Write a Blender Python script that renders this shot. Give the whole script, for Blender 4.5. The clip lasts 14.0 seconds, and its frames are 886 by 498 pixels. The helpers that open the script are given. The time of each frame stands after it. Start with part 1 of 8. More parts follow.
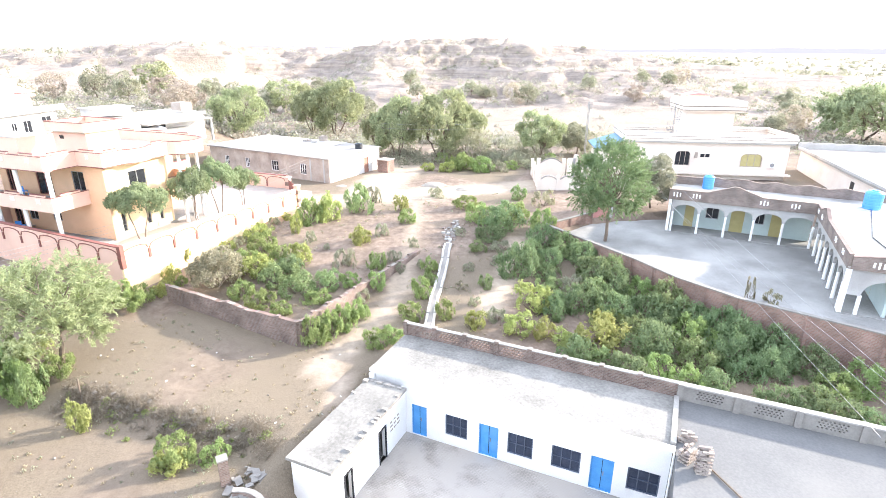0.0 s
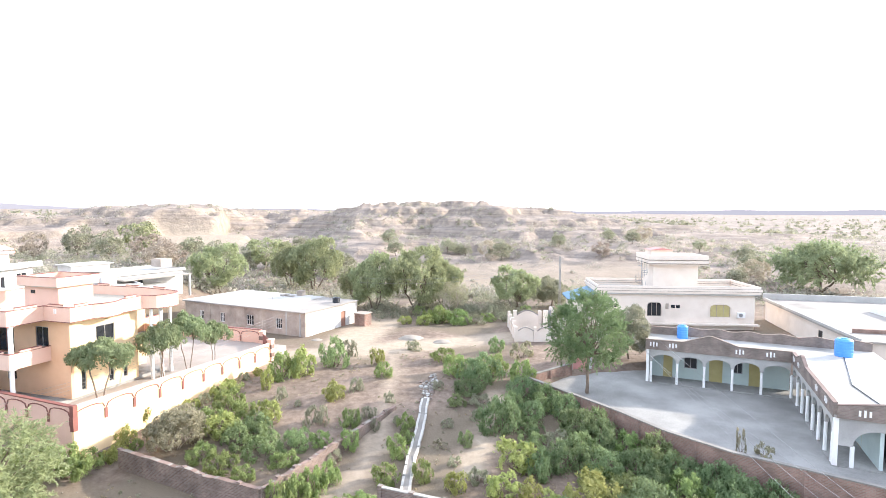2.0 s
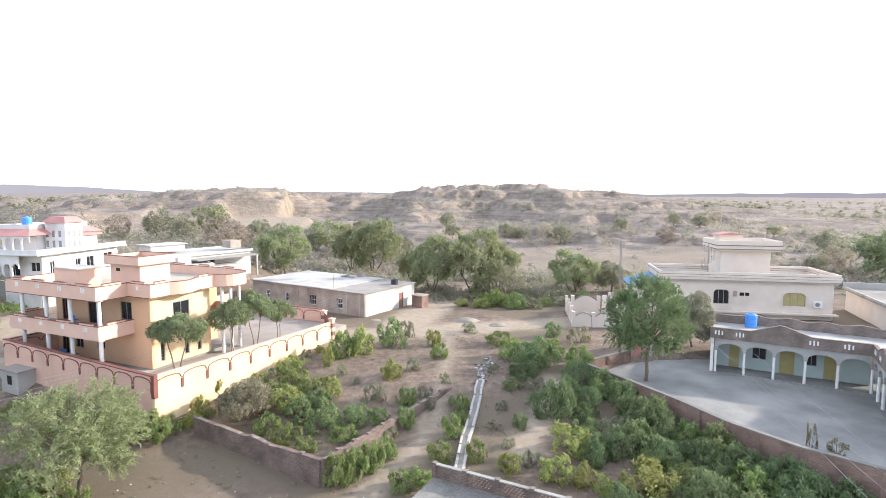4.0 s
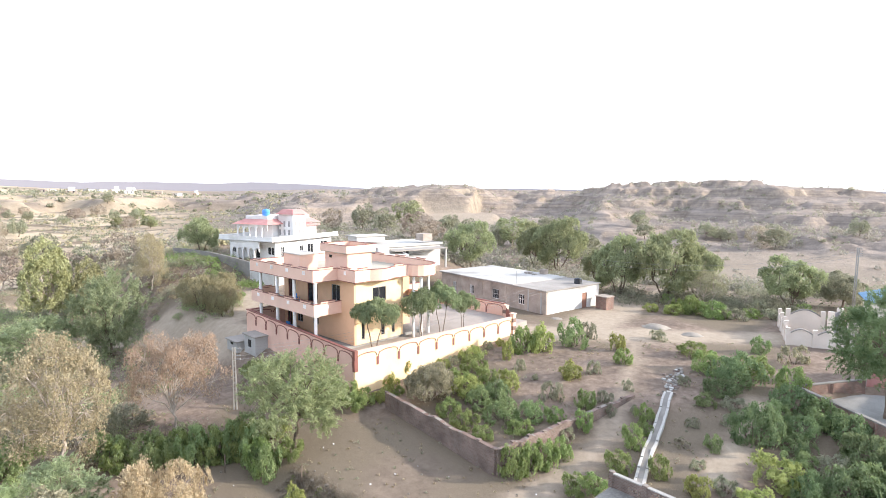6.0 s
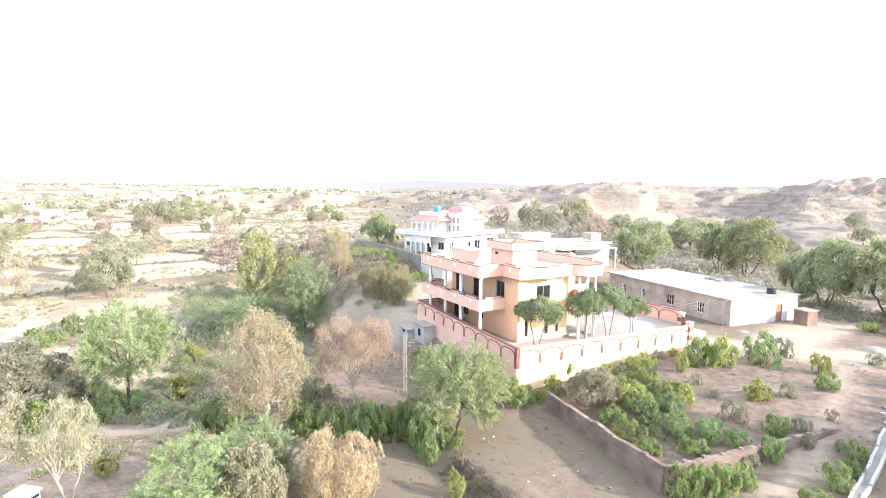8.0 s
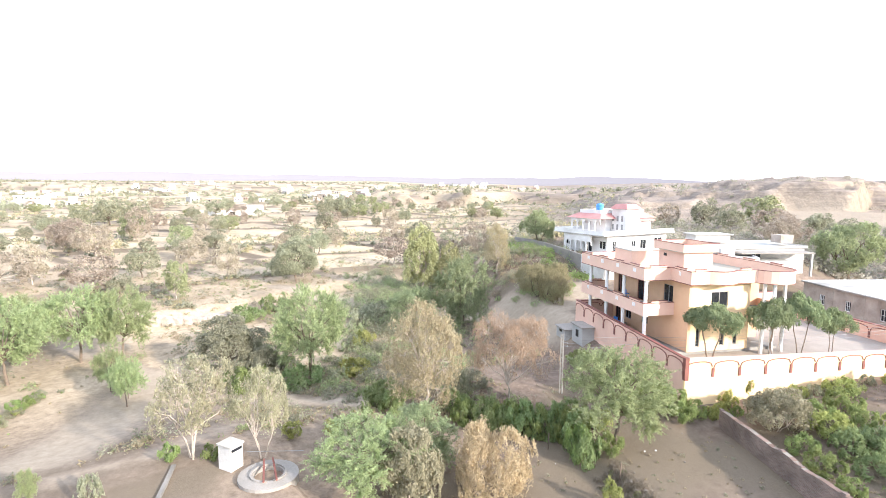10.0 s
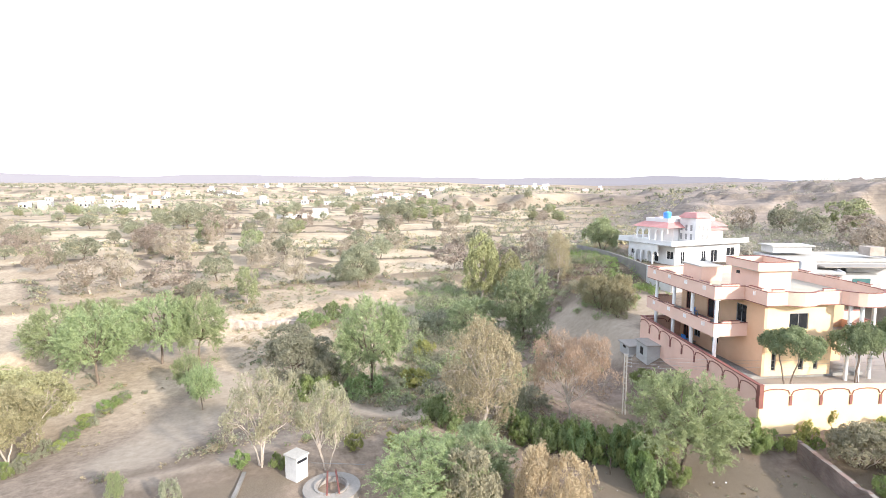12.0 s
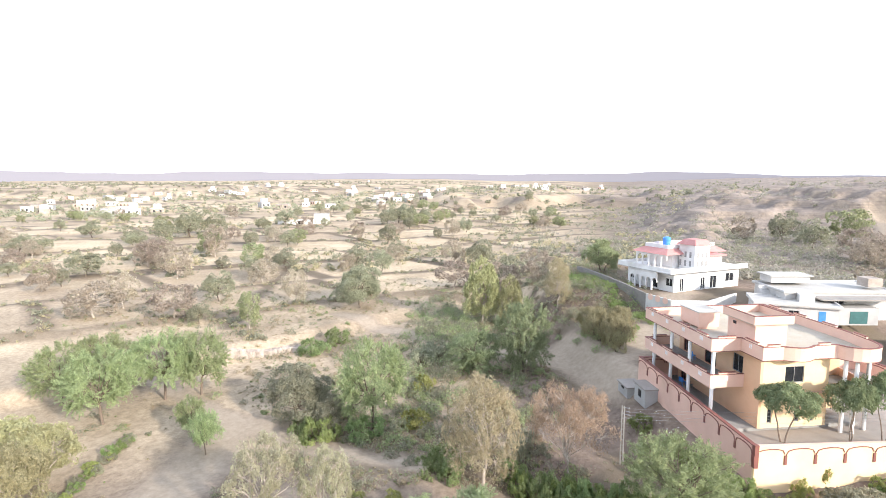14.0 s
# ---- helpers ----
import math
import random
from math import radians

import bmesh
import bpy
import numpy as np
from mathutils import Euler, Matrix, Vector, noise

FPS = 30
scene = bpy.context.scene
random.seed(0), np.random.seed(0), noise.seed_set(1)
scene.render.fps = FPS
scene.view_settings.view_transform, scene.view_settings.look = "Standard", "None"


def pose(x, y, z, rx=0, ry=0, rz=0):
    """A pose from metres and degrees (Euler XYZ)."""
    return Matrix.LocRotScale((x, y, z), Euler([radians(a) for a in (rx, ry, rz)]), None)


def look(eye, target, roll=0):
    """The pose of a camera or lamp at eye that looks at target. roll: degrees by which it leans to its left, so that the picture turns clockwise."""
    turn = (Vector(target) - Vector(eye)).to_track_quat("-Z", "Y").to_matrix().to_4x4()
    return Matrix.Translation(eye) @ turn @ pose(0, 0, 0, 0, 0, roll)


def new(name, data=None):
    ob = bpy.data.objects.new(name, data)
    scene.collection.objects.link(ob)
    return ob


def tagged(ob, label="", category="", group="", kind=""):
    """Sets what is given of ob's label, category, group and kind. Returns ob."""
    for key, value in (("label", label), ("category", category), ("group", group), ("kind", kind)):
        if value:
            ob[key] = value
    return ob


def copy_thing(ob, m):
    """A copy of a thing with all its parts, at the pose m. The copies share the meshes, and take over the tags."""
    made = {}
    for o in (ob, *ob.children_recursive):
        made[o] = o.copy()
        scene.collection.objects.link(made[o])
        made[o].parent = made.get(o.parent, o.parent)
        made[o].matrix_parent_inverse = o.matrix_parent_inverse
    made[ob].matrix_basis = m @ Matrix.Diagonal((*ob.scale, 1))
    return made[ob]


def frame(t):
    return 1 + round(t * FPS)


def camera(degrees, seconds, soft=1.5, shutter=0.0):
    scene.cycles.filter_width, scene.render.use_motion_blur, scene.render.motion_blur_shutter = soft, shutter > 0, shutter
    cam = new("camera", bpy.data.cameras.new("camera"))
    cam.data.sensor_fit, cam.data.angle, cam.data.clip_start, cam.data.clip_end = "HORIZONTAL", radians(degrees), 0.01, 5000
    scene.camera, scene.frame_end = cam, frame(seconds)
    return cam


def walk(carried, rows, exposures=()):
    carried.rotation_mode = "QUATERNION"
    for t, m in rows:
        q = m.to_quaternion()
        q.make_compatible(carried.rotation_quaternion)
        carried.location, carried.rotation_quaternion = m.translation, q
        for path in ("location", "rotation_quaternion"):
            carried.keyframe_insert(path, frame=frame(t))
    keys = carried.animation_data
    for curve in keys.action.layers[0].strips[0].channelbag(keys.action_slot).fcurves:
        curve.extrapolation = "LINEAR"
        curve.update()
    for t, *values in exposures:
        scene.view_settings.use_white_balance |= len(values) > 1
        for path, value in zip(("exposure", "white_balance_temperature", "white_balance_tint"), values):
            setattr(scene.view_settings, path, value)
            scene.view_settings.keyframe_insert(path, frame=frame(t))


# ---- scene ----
# The drone's path: seconds, eye (x, y, z), yaw, pitch, roll in degrees.
cam = camera(78.78, 14.0, soft=0.7)
ROWS = [
    (0.0, -0.002, 0.018, 15.177, -0.149, -19.965, 0.28),
    (0.5, 0.006, 0.074, 15.216, -0.754, -13.578, 0.236),
    (1.0, 0.018, 0.033, 15.068, -1.319, -8.936, 0.252),
    (1.5, 0.026, 0.037, 14.957, -1.894, -3.565, 0.268),
    (2.0, 0.042, 0.039, 14.911, -2.475, -3.62, 0.216),
    (2.2, 0.068, 0.021, 14.875, -2.663, -4.26, 0.215),
    (4.3, 0.23, -0.175, 14.912, 6.339, -5.48, 0.191),
    (4.5, 0.268, -0.19, 14.903, 8.368, -5.485, 0.22),
    (5.0, 0.292, -0.186, 14.915, 13.292, -5.603, 0.345),
    (5.5, 0.324, -0.224, 14.905, 18.266, -5.709, 0.396),
    (6.0, 0.348, -0.243, 14.902, 23.208, -5.841, 0.46),
    (6.5, 0.345, -0.257, 14.897, 27.866, -5.937, 0.524),
    (7.0, 0.37, -0.304, 14.919, 32.27, -6.06, 0.43),
    (7.5, 0.372, -0.311, 14.907, 36.538, -6.131, 0.396),
    (8.0, 0.392, -0.361, 14.926, 40.717, -6.238, 0.461),
    (8.5, 0.417, -0.392, 14.942, 45.139, -6.375, 0.491),
    (9.0, 0.409, -0.415, 14.933, 49.46, -6.413, 0.416),
    (9.2, 0.342, -0.433, 14.934, 51.12, -6.487, 0.435),
    (11.3, 0.384, -0.501, 14.995, 63.527, -6.515, -0.074),
    (11.5, 0.36, -0.5, 15.052, 63.679, -6.485, -0.047),
    (12.0, 0.356, -0.485, 16.196, 63.854, -6.646, -0.07),
    (12.5, 0.333, -0.455, 17.866, 63.981, -6.83, -0.107),
    (13.0, 0.315, -0.377, 19.558, 64.096, -6.972, -0.168),
    (13.5, 0.311, -0.277, 20.589, 64.084, -7.084, -0.247),
    (14.0, 0.334, -0.276, 20.857, 63.999, -7.099, -0.222),
]
walk(cam, [(t, pose(x, y, z, 90 + pitch, 0, yaw) @ pose(0, 0, 0, 0, 0, roll)) for t, x, y, z, yaw, pitch, roll in ROWS],
     exposures=[(0.0, 1.92), (1.0, 1.7), (1.5, 1.56), (2.2, 1.33), (4.3, 0.75), (5.0, 0.66), (5.6, 0.8), (6.5, 1.18), (7.5, 1.54), (9.0, 1.42), (11.5, 1.0), (12.3, 0.95), (14.0, 0.88)])

# ---- world, sun ----
SUN_AZ, SUN_EL = 18.0, 21.0      # degrees: the sun stands ahead of +x by SUN_AZ towards +y
world = bpy.data.worlds.new("sky")
scene.world = world
world.use_nodes = True
wn = world.node_tree
wn.nodes.clear()
w_out = wn.nodes.new("ShaderNodeOutputWorld")
w_bg = wn.nodes.new("ShaderNodeBackground")
w_sky = wn.nodes.new("ShaderNodeTexSky")
w_sky.sky_type = "NISHITA"
w_sky.sun_disc = False
w_sky.sun_elevation = radians(SUN_EL)
w_sky.sun_rotation = radians(90.0 - SUN_AZ)
w_sky.air_density, w_sky.dust_density, w_sky.ozone_density = 1.0, 1.0, 1.0
w_bg.inputs["Strength"].default_value = 0.18
w_haze = wn.nodes.new("ShaderNodeMix")          # thin white haze over the whole sky
w_haze.data_type = "RGBA"
w_haze.inputs[0].default_value = 0.6
w_haze.inputs[7].default_value = (5.75, 6.25, 7.4, 1)
wn.links.new(w_sky.outputs["Color"], w_haze.inputs[6])
wn.links.new(w_haze.outputs[2], w_bg.inputs["Color"])
wn.links.new(w_bg.outputs["Background"], w_out.inputs["Surface"])
sun = new("sun", bpy.data.lights.new("sun", "SUN"))
sun.data.energy, sun.data.angle, sun.data.color = 4.0, radians(2.2), (1.0, 0.92, 0.83)
SUN_DIR = Vector((math.cos(radians(SUN_AZ)) * math.cos(radians(SUN_EL)), math.sin(radians(SUN_AZ)) * math.cos(radians(SUN_EL)), math.sin(radians(SUN_EL))))
sun.matrix_world = look(SUN_DIR * 300, (0, 0, 0))


# ---- small tools ----
def ss(a, b, x):
    """Smooth step from 0 at a to 1 at b; works on arrays."""
    k = np.clip((np.asarray(x, float) - a) / (b - a), 0, 1)
    return k * k * (3 - 2 * k)


def lattice(ix, iy, seed):
    n = np.sin(ix * 127.1 + iy * 311.7 + seed * 74.7) * 43758.5453
    return n - np.floor(n)


def vnoise(x, y, seed=0.0):
    """Value noise in 0..1 on arrays."""
    ix, iy = np.floor(x), np.floor(y)
    fx, fy = x - ix, y - iy
    fx, fy = fx * fx * (3 - 2 * fx), fy * fy * (3 - 2 * fy)
    a, b = lattice(ix, iy, seed), lattice(ix + 1, iy, seed)
    c, d = lattice(ix, iy + 1, seed), lattice(ix + 1, iy + 1, seed)
    return (a * (1 - fx) + b * fx) * (1 - fy) + (c * (1 - fx) + d * fx) * fy


def fbm(x, y, octaves=4, seed=0.0):
    out, amp, total = 0.0, 1.0, 0.0
    for k in range(octaves):
        out = out + amp * vnoise(x * 2 ** k, y * 2 ** k, seed + k)
        total += amp
        amp *= 0.5
    return out / total


def seg_dist(x, y, ax, ay, bx, by):
    dx, dy = bx - ax, by - ay
    k = np.clip(((x - ax) * dx + (y - ay) * dy) / (dx * dx + dy * dy), 0, 1)
    return np.hypot(x - ax - k * dx, y - ay - k * dy)


# ---- plan: local frames ----
SCHOOL = Matrix.Translation((-1.64, 24.64, 0)) @ Matrix.Rotation(math.atan2(-0.412, 0.911), 4, "Z")
PINK = Matrix.Translation((-21.9, 34.5, 0)) @ Matrix.Rotation(math.atan2(-0.34, 0.94), 4, "Z")


def school_en(x, y):
    px, py = np.asarray(x, float) + 1.64, np.asarray(y, float) - 24.64
    return px * 0.911 - py * 0.412, px * 0.412 + py * 0.911


def pink_xy(x, y):
    px, py = np.asarray(x, float) + 21.9, np.asarray(y, float) - 34.5
    return px * 0.94 - py * 0.34, px * 0.34 + py * 0.94


def fields(x, y):
    """The terraced plots to the west: distance to a plot's edge, its tone and its level."""
    u, v = 0.07 * x + 0.998 * y, -0.998 * x + 0.07 * y
    v = v + 16.0 * (fbm(u / 50.0, v / 60.0, 3, 24.0) - 0.5) * 2
    deep = 25.0
    row = np.floor(v / deep)
    wide = 34.0 + 40.0 * lattice(row, row * 0 + 3.0, 2.0)
    uu = u + 60.0 * lattice(row, row * 0 + 7.0, 5.0) + 0.35 * (v - row * deep)
    col = np.floor(uu / wide)
    dv, du = v - row * deep, uu - col * wide
    edge = np.minimum(np.minimum(dv, deep - dv), np.minimum(du, wide - du))
    return edge, lattice(col, row, 8.0), lattice(col, row, 13.0)


def apron(x, y):
    """The pale fan of debris under the cut cliff."""
    r, bearing = np.hypot(x, y), np.degrees(np.arctan2(-x, y))
    wob = fbm(x / 9.0, y / 9.0, 3, 5.0) - 0.5
    return ss(16.6, 17.8, bearing + 1.6 * wob) * (1 - ss(25.2, 26.4, bearing + 1.6 * wob)) * ss(208, 217, r + 16 * wob) * (1 - ss(256, 264, r)) * (y > 0)


def tableland(x, y):
    """Broken low plateaus far to the north-west, with cut edges."""
    r, bearing = np.hypot(x, y), np.degrees(np.arctan2(-x, y))
    wob = fbm(x / 45.0, y / 45.0, 4, 92.0) - 0.5
    area = ss(400, 440, r + 160 * wob) * (1 - ss(860, 980, r)) * ss(39, 43, bearing) * (1 - ss(62, 67, bearing + 8 * wob))
    return area * ss(0.46, 0.53, fbm(x / 110.0, y / 110.0, 4, 91.0) + 0.12 * wob)


def ground(x, y):
    """Height of the land."""
    x, y = np.asarray(x, float), np.asarray(y, float)
    r = np.hypot(x, y)
    bearing = np.degrees(np.arctan2(-x, y))
    # low land on the near side, dipping to the west and rising again far out
    south = -2.0 - 1.8 * ss(-34, -50, x) + 1.5 * ss(-75.5, -78.5, x + 0.25 * y) + 0.6 * ss(-79, -105, x)
    south = south + 2.4 * ss(-110, -250, x) + 6.0 * ss(-250, -900, x)
    climb = (-x - 47) * 0.45 + (y - 47) * 0.89
    bank = (0.33 * np.clip(climb / 12, 0, 1) + 0.67 * ss(11, 17, climb)) * ss(-33, -44, x) * (1 - ss(-80, -94, x)) * (1 - ss(92, 125, y))
    south = south + 1.6 * ss(12, 38, y) * ss(-38, -50, x) * (1 - ss(-76, -100, x))
    north = 0.8 * ss(-24, -40, x) + 3.7 * bank
    north = north + 0.3 * ss(48, 60, y)
    dn = (y - 34.5) * 0.92 + (x + 21.9) * 0.38
    d2 = (x + 45) * 0.64 + (y - 40) * 0.77
    west = np.minimum(ss(-4.5, 0.3, dn), ss(-24, 3, d2))
    east = ss(27, 50, y)
    mix = ss(-24.5, -19.5, x)
    m = west * (1 - mix) + east * mix
    h = south + (north - south) * m
    # the badlands to the north: gullied slopes in shallow steps, up to a broken plateau
    crest = np.interp(bearing, [-60, -30, -18, -12, 0, 10, 14, 18, 21, 31, 37, 40.5, 45], [0, 5.5, 13.5, 17.5, 21, 21.5, 21, 20.5, 19.5, 18.6, 17.5, 10, 0])
    n70 = fbm(x / 70.0, y / 70.0, 4, 3.0) - 0.5
    ridge = 1 - np.abs(fbm(x / 44.0, y / 44.0, 4, 9.0) - 0.5) * 2
    ridge2 = 1 - np.abs(fbm(x / 15.0, y / 15.0, 3, 10.0) - 0.5) * 2
    rise = ss(112, 285, r + 90 * n70) ** 0.9 * (1 - 0.22 * ss(360, 520, r)) * (y > 0)
    hill = crest * rise * np.clip(0.62 + 1.1 * n70 + 0.55 * (ridge - 0.6) + 0.16 * (ridge2 - 0.7), 0.12, 1.04)
    hill = hill + (1.5 * (ridge2 - 0.7)) * ss(130, 200, r) * ss(2, 9, crest)
    ridge3 = 1 - np.abs(fbm(x / 6.5, y / 6.5, 2, 15.0) - 0.5) * 2
    hill = hill + 1.5 * (ridge3 - 0.75) * ss(120, 190, r) * (1 - ss(420, 600, r)) * ss(2, 9, crest) * (0.35 + rise)
    back = 254 + 62 * (1 - ss(19.2, 20.4, bearing))
    fore = ss(6, 11, bearing) * (1 - ss(35, 39, bearing)) * (1 - ss(-8, 8, r - back))
    hill = hill * (1 - 0.75 * fore)
    step = 4.2
    lv = (hill + 1.6 * (ridge2 - 0.7)) / step
    terr = (np.floor(lv) + ss(0.74, 0.93, lv - np.floor(lv))) * step
    small = (hill + 0.8 * (ridge2 - 0.7)) / 1.4
    terr2 = (np.floor(small) + ss(0.6, 0.95, small - np.floor(small))) * 1.4
    hill = hill * 0.3 + terr * 0.4 + terr2 * 0.3
    # the cut cliff with a shaded flank, and its pale apron
    rx, ry = x + 108.5, y - 252.5
    wob = 5.0 * (fbm(x / 8.0, y / 8.0, 3, 5.0) - 0.5)
    d1, d2 = -0.898 * rx + 0.437 * ry, 0.122 * rx + 0.993 * ry
    mesa = ss(-0.8, 1.8, d1 + wob) * ss(-4.5, 1.5, d2 + 1.4 * wob) * (1 - ss(19, 25, d2 - 0.9 * d1 + wob)) * (1 - ss(40, 60, d1)) * (1 - ss(70, 110, d2))
    top = 17.6 + 0.06 * np.maximum(np.minimum(d1, d2), 0)
    hill = np.where((mesa > 0.5) & (d2 < 60), np.minimum(hill, top), hill)
    hill = np.maximum(hill, mesa * (17.2 + 1.6 * (fbm(x / 12.0, y / 12.0, 3, 8.0) - 0.5)))
    fan = apron(x, y)
    hill = hill * (1 - fan) + (1.8 + 3.6 * ss(212, 258, r)) * fan
    h = h + hill
    # valley floor between the road and the hills, and the open plain
    h = h - 1.6 * ss(84, 112, y) * (1 - ss(125, 165, r)) * (1 - ss(30, 50, bearing))
    h = h + 5.0 * (fbm(x / 160.0, y / 160.0, 3, 1.0) - 0.5) * ss(110, 300, r)
    edge, tone, level = fields(x, y)
    flatland = ss(80, 100, r) * ss(44, 56, bearing) * (1 - ss(600, 800, r))
    h = h + flatland * (0.9 * (level - 0.5) + 0.25 * (1 - ss(0.2, 1.2, edge)))
    h = h + 17.0 * ss(900, 2600, r) * (0.4 + 0.9 * fbm(x / 700.0, y / 700.0, 3, 31.0)) * (y > -400)
    h = h + 9.0 * tableland(x, y)
    h = h + 11.0 * ss(600, 980, r) * ss(56, 66, bearing)
    # small unevenness
    h = h + 0.22 * (fbm(x / 5.0, y / 5.0, 3, 12.0) - 0.5) + 0.06 * (fbm(x / 0.9, y / 0.9, 2, 14.0) - 0.5)
    # the near corner of the field lies lower, under a tumbled bank
    south_of = -0.30 * (x + 21.0) - 0.954 * (y - 25.2)
    h = h - 0.75 * ss(-0.3, 0.9, south_of + 0.5 * (fbm(x / 2.0, y / 2.0, 2, 17.0) - 0.5)) * ss(-36, -30, x) * (1 - ss(-8.5, -6.5, x)) * (y > 8)
    # the school stands in a cut
    e, n = school_en(x, y)
    pit = ss(-2.5, -1.9, e) * (1 - ss(14.0, 15.0, e)) * (1 - ss(3.3, 3.9, n)) * ss(-24, -21, n)
    h = h * (1 - pit) + -5.2 * pit
    # made-up floors of the two yards lie over cut land
    px, py = pink_xy(x, y)
    yard = ss(-17.2, -16.6, px) * (1 - ss(-0.9, -0.3, px)) * ss(0.3, 0.9, py) * (1 - ss(21.4, 22.0, py))
    h = h * (1 - yard) + 0.3 * yard
    edge = np.interp(y, [18, 21, 26, 31, 34, 38, 46.3, 50.2, 52.5], [34, 31.4, 24.9, 19.2, 16.7, 14.8, 9.9, 14.6, 23.0])
    court = ss(0, 0.8, x - edge) * (1 - ss(38.5, 39.5, x)) * ss(20, 23, y) * (1 - ss(50.5, 52.5, y))
    h = h * (1 - court) + np.minimum(h, -0.9) * court
    return h


def gz(x, y):
    return float(ground(x, y))


# ---- materials ----
def mat(name, c1, c2, scale=3.0, fine=40.0, rough=0.9, bump=0.3, dist=0.02, c3=None, metal=0.0, vary=0.0, spread=(0.35, 0.65), coord="Object"):
    """Two colours mixed by broad and fine noise, a third in stains, fine relief."""
    m = bpy.data.materials.new(name)
    m.use_nodes = True
    t = m.node_tree
    b = t.nodes["Principled BSDF"]
    co = t.nodes.new("ShaderNodeTexCoord")
    src = co.outputs[coord]
    n1 = t.nodes.new("ShaderNodeTexNoise")
    n1.inputs["Scale"].default_value, n1.inputs["Detail"].default_value, n1.inputs["Roughness"].default_value = scale, 6, 0.6
    n2 = t.nodes.new("ShaderNodeTexNoise")
    n2.inputs["Scale"].default_value, n2.inputs["Detail"].default_value = fine, 5
    t.links.new(src, n1.inputs["Vector"])
    t.links.new(src, n2.inputs["Vector"])
    mixn = t.nodes.new("ShaderNodeMath")
    mixn.operation = "MULTIPLY_ADD"
    mixn.inputs[1].default_value = 0.35
    t.links.new(n2.outputs["Fac"], mixn.inputs[0])
    sc = t.nodes.new("ShaderNodeMath")
    sc.operation = "MULTIPLY"
    sc.inputs[1].default_value = 0.65
    t.links.new(n1.outputs["Fac"], sc.inputs[0])
    t.links.new(sc.outputs[0], mixn.inputs[2])
    ramp = t.nodes.new("ShaderNodeValToRGB")
    ramp.color_ramp.elements[0].position, ramp.color_ramp.elements[1].position = spread
    ramp.color_ramp.elements[0].color, ramp.color_ramp.elements[1].color = (*c1, 1), (*c2, 1)
    t.links.new(mixn.outputs[0], ramp.inputs["Fac"])
    colour = ramp.outputs["Color"]
    if c3:
        n3 = t.nodes.new("ShaderNodeTexNoise")
        n3.inputs["Scale"].default_value, n3.inputs["Detail"].default_value = scale * 0.37, 8
        t.links.new(src, n3.inputs["Vector"])
        r3 = t.nodes.new("ShaderNodeValToRGB")
        r3.color_ramp.elements[0].position, r3.color_ramp.elements[1].position = 0.56, 0.72
        r3.color_ramp.elements[1].color = (0.75, 0.75, 0.75, 1)
        t.links.new(n3.outputs["Fac"], r3.inputs["Fac"])
        mx = t.nodes.new("ShaderNodeMix")
        mx.data_type = "RGBA"
        t.links.new(r3.outputs["Color"], mx.inputs[0])
        t.links.new(colour, mx.inputs[6])
        mx.inputs[7].default_value = (*c3, 1)
        colour = mx.outputs[2]
    if vary:
        oi = t.nodes.new("ShaderNodeObjectInfo")
        gi = t.nodes.new("ShaderNodeNewGeometry")
        ad = t.nodes.new("ShaderNodeMath")
        ad.operation = "ADD"
        t.links.new(oi.outputs["Random"], ad.inputs[0])
        t.links.new(gi.outputs["Random Per Island"], ad.inputs[1])
        hs = t.nodes.new("ShaderNodeHueSaturation")
        mr = t.nodes.new("ShaderNodeMapRange")
        mr.inputs["From Max"].default_value = 2.0
        mr.inputs["To Min"].default_value, mr.inputs["To Max"].default_value = 1 - vary, 1 + vary
        t.links.new(ad.outputs[0], mr.inputs["Value"])
        t.links.new(mr.outputs[0], hs.inputs["Value"])
        mh = t.nodes.new("ShaderNodeMapRange")
        mh.inputs["To Min"].default_value, mh.inputs["To Max"].default_value = 0.5 - vary * 0.06, 0.5 + vary * 0.06
        t.links.new(oi.outputs["Random"], mh.inputs["Value"])
        t.links.new(mh.outputs[0], hs.inputs["Hue"])
        t.links.new(colour, hs.inputs["Color"])
        colour = hs.outputs["Color"]
    t.links.new(colour, b.inputs["Base Color"])
    b.inputs["Roughness"].default_value = rough
    b.inputs["Metallic"].default_value = metal
    if bump:
        bp = t.nodes.new("ShaderNodeBump")
        bp.inputs["Strength"].default_value, bp.inputs["Distance"].default_value = bump, dist
        t.links.new(n2.outputs["Fac"], bp.inputs["Height"])
        t.links.new(bp.outputs["Normal"], b.inputs["Normal"])
    return m


def leaf_mat(name, c1, c2, vary=0.3):
    m = mat(name, c1, c2, 1.2, 6.0, 0.75, 0.0, vary=vary)
    t = m.node_tree
    b = t.nodes["Principled BSDF"]
    tr = t.nodes.new("ShaderNodeBsdfTranslucent")
    mx = t.nodes.new("ShaderNodeMixShader")
    mx.inputs["Fac"].default_value = 0.46
    src = b.inputs["Base Color"].links[0].from_socket
    t.links.new(src, tr.inputs["Color"])
    out = t.nodes["Material Output"]
    t.links.new(b.outputs["BSDF"], mx.inputs[1])
    t.links.new(tr.outputs["BSDF"], mx.inputs[2])
    t.links.new(mx.outputs["Shader"], out.inputs["Surface"])
    b.inputs["Specular IOR Level"].default_value = 0.25
    return m


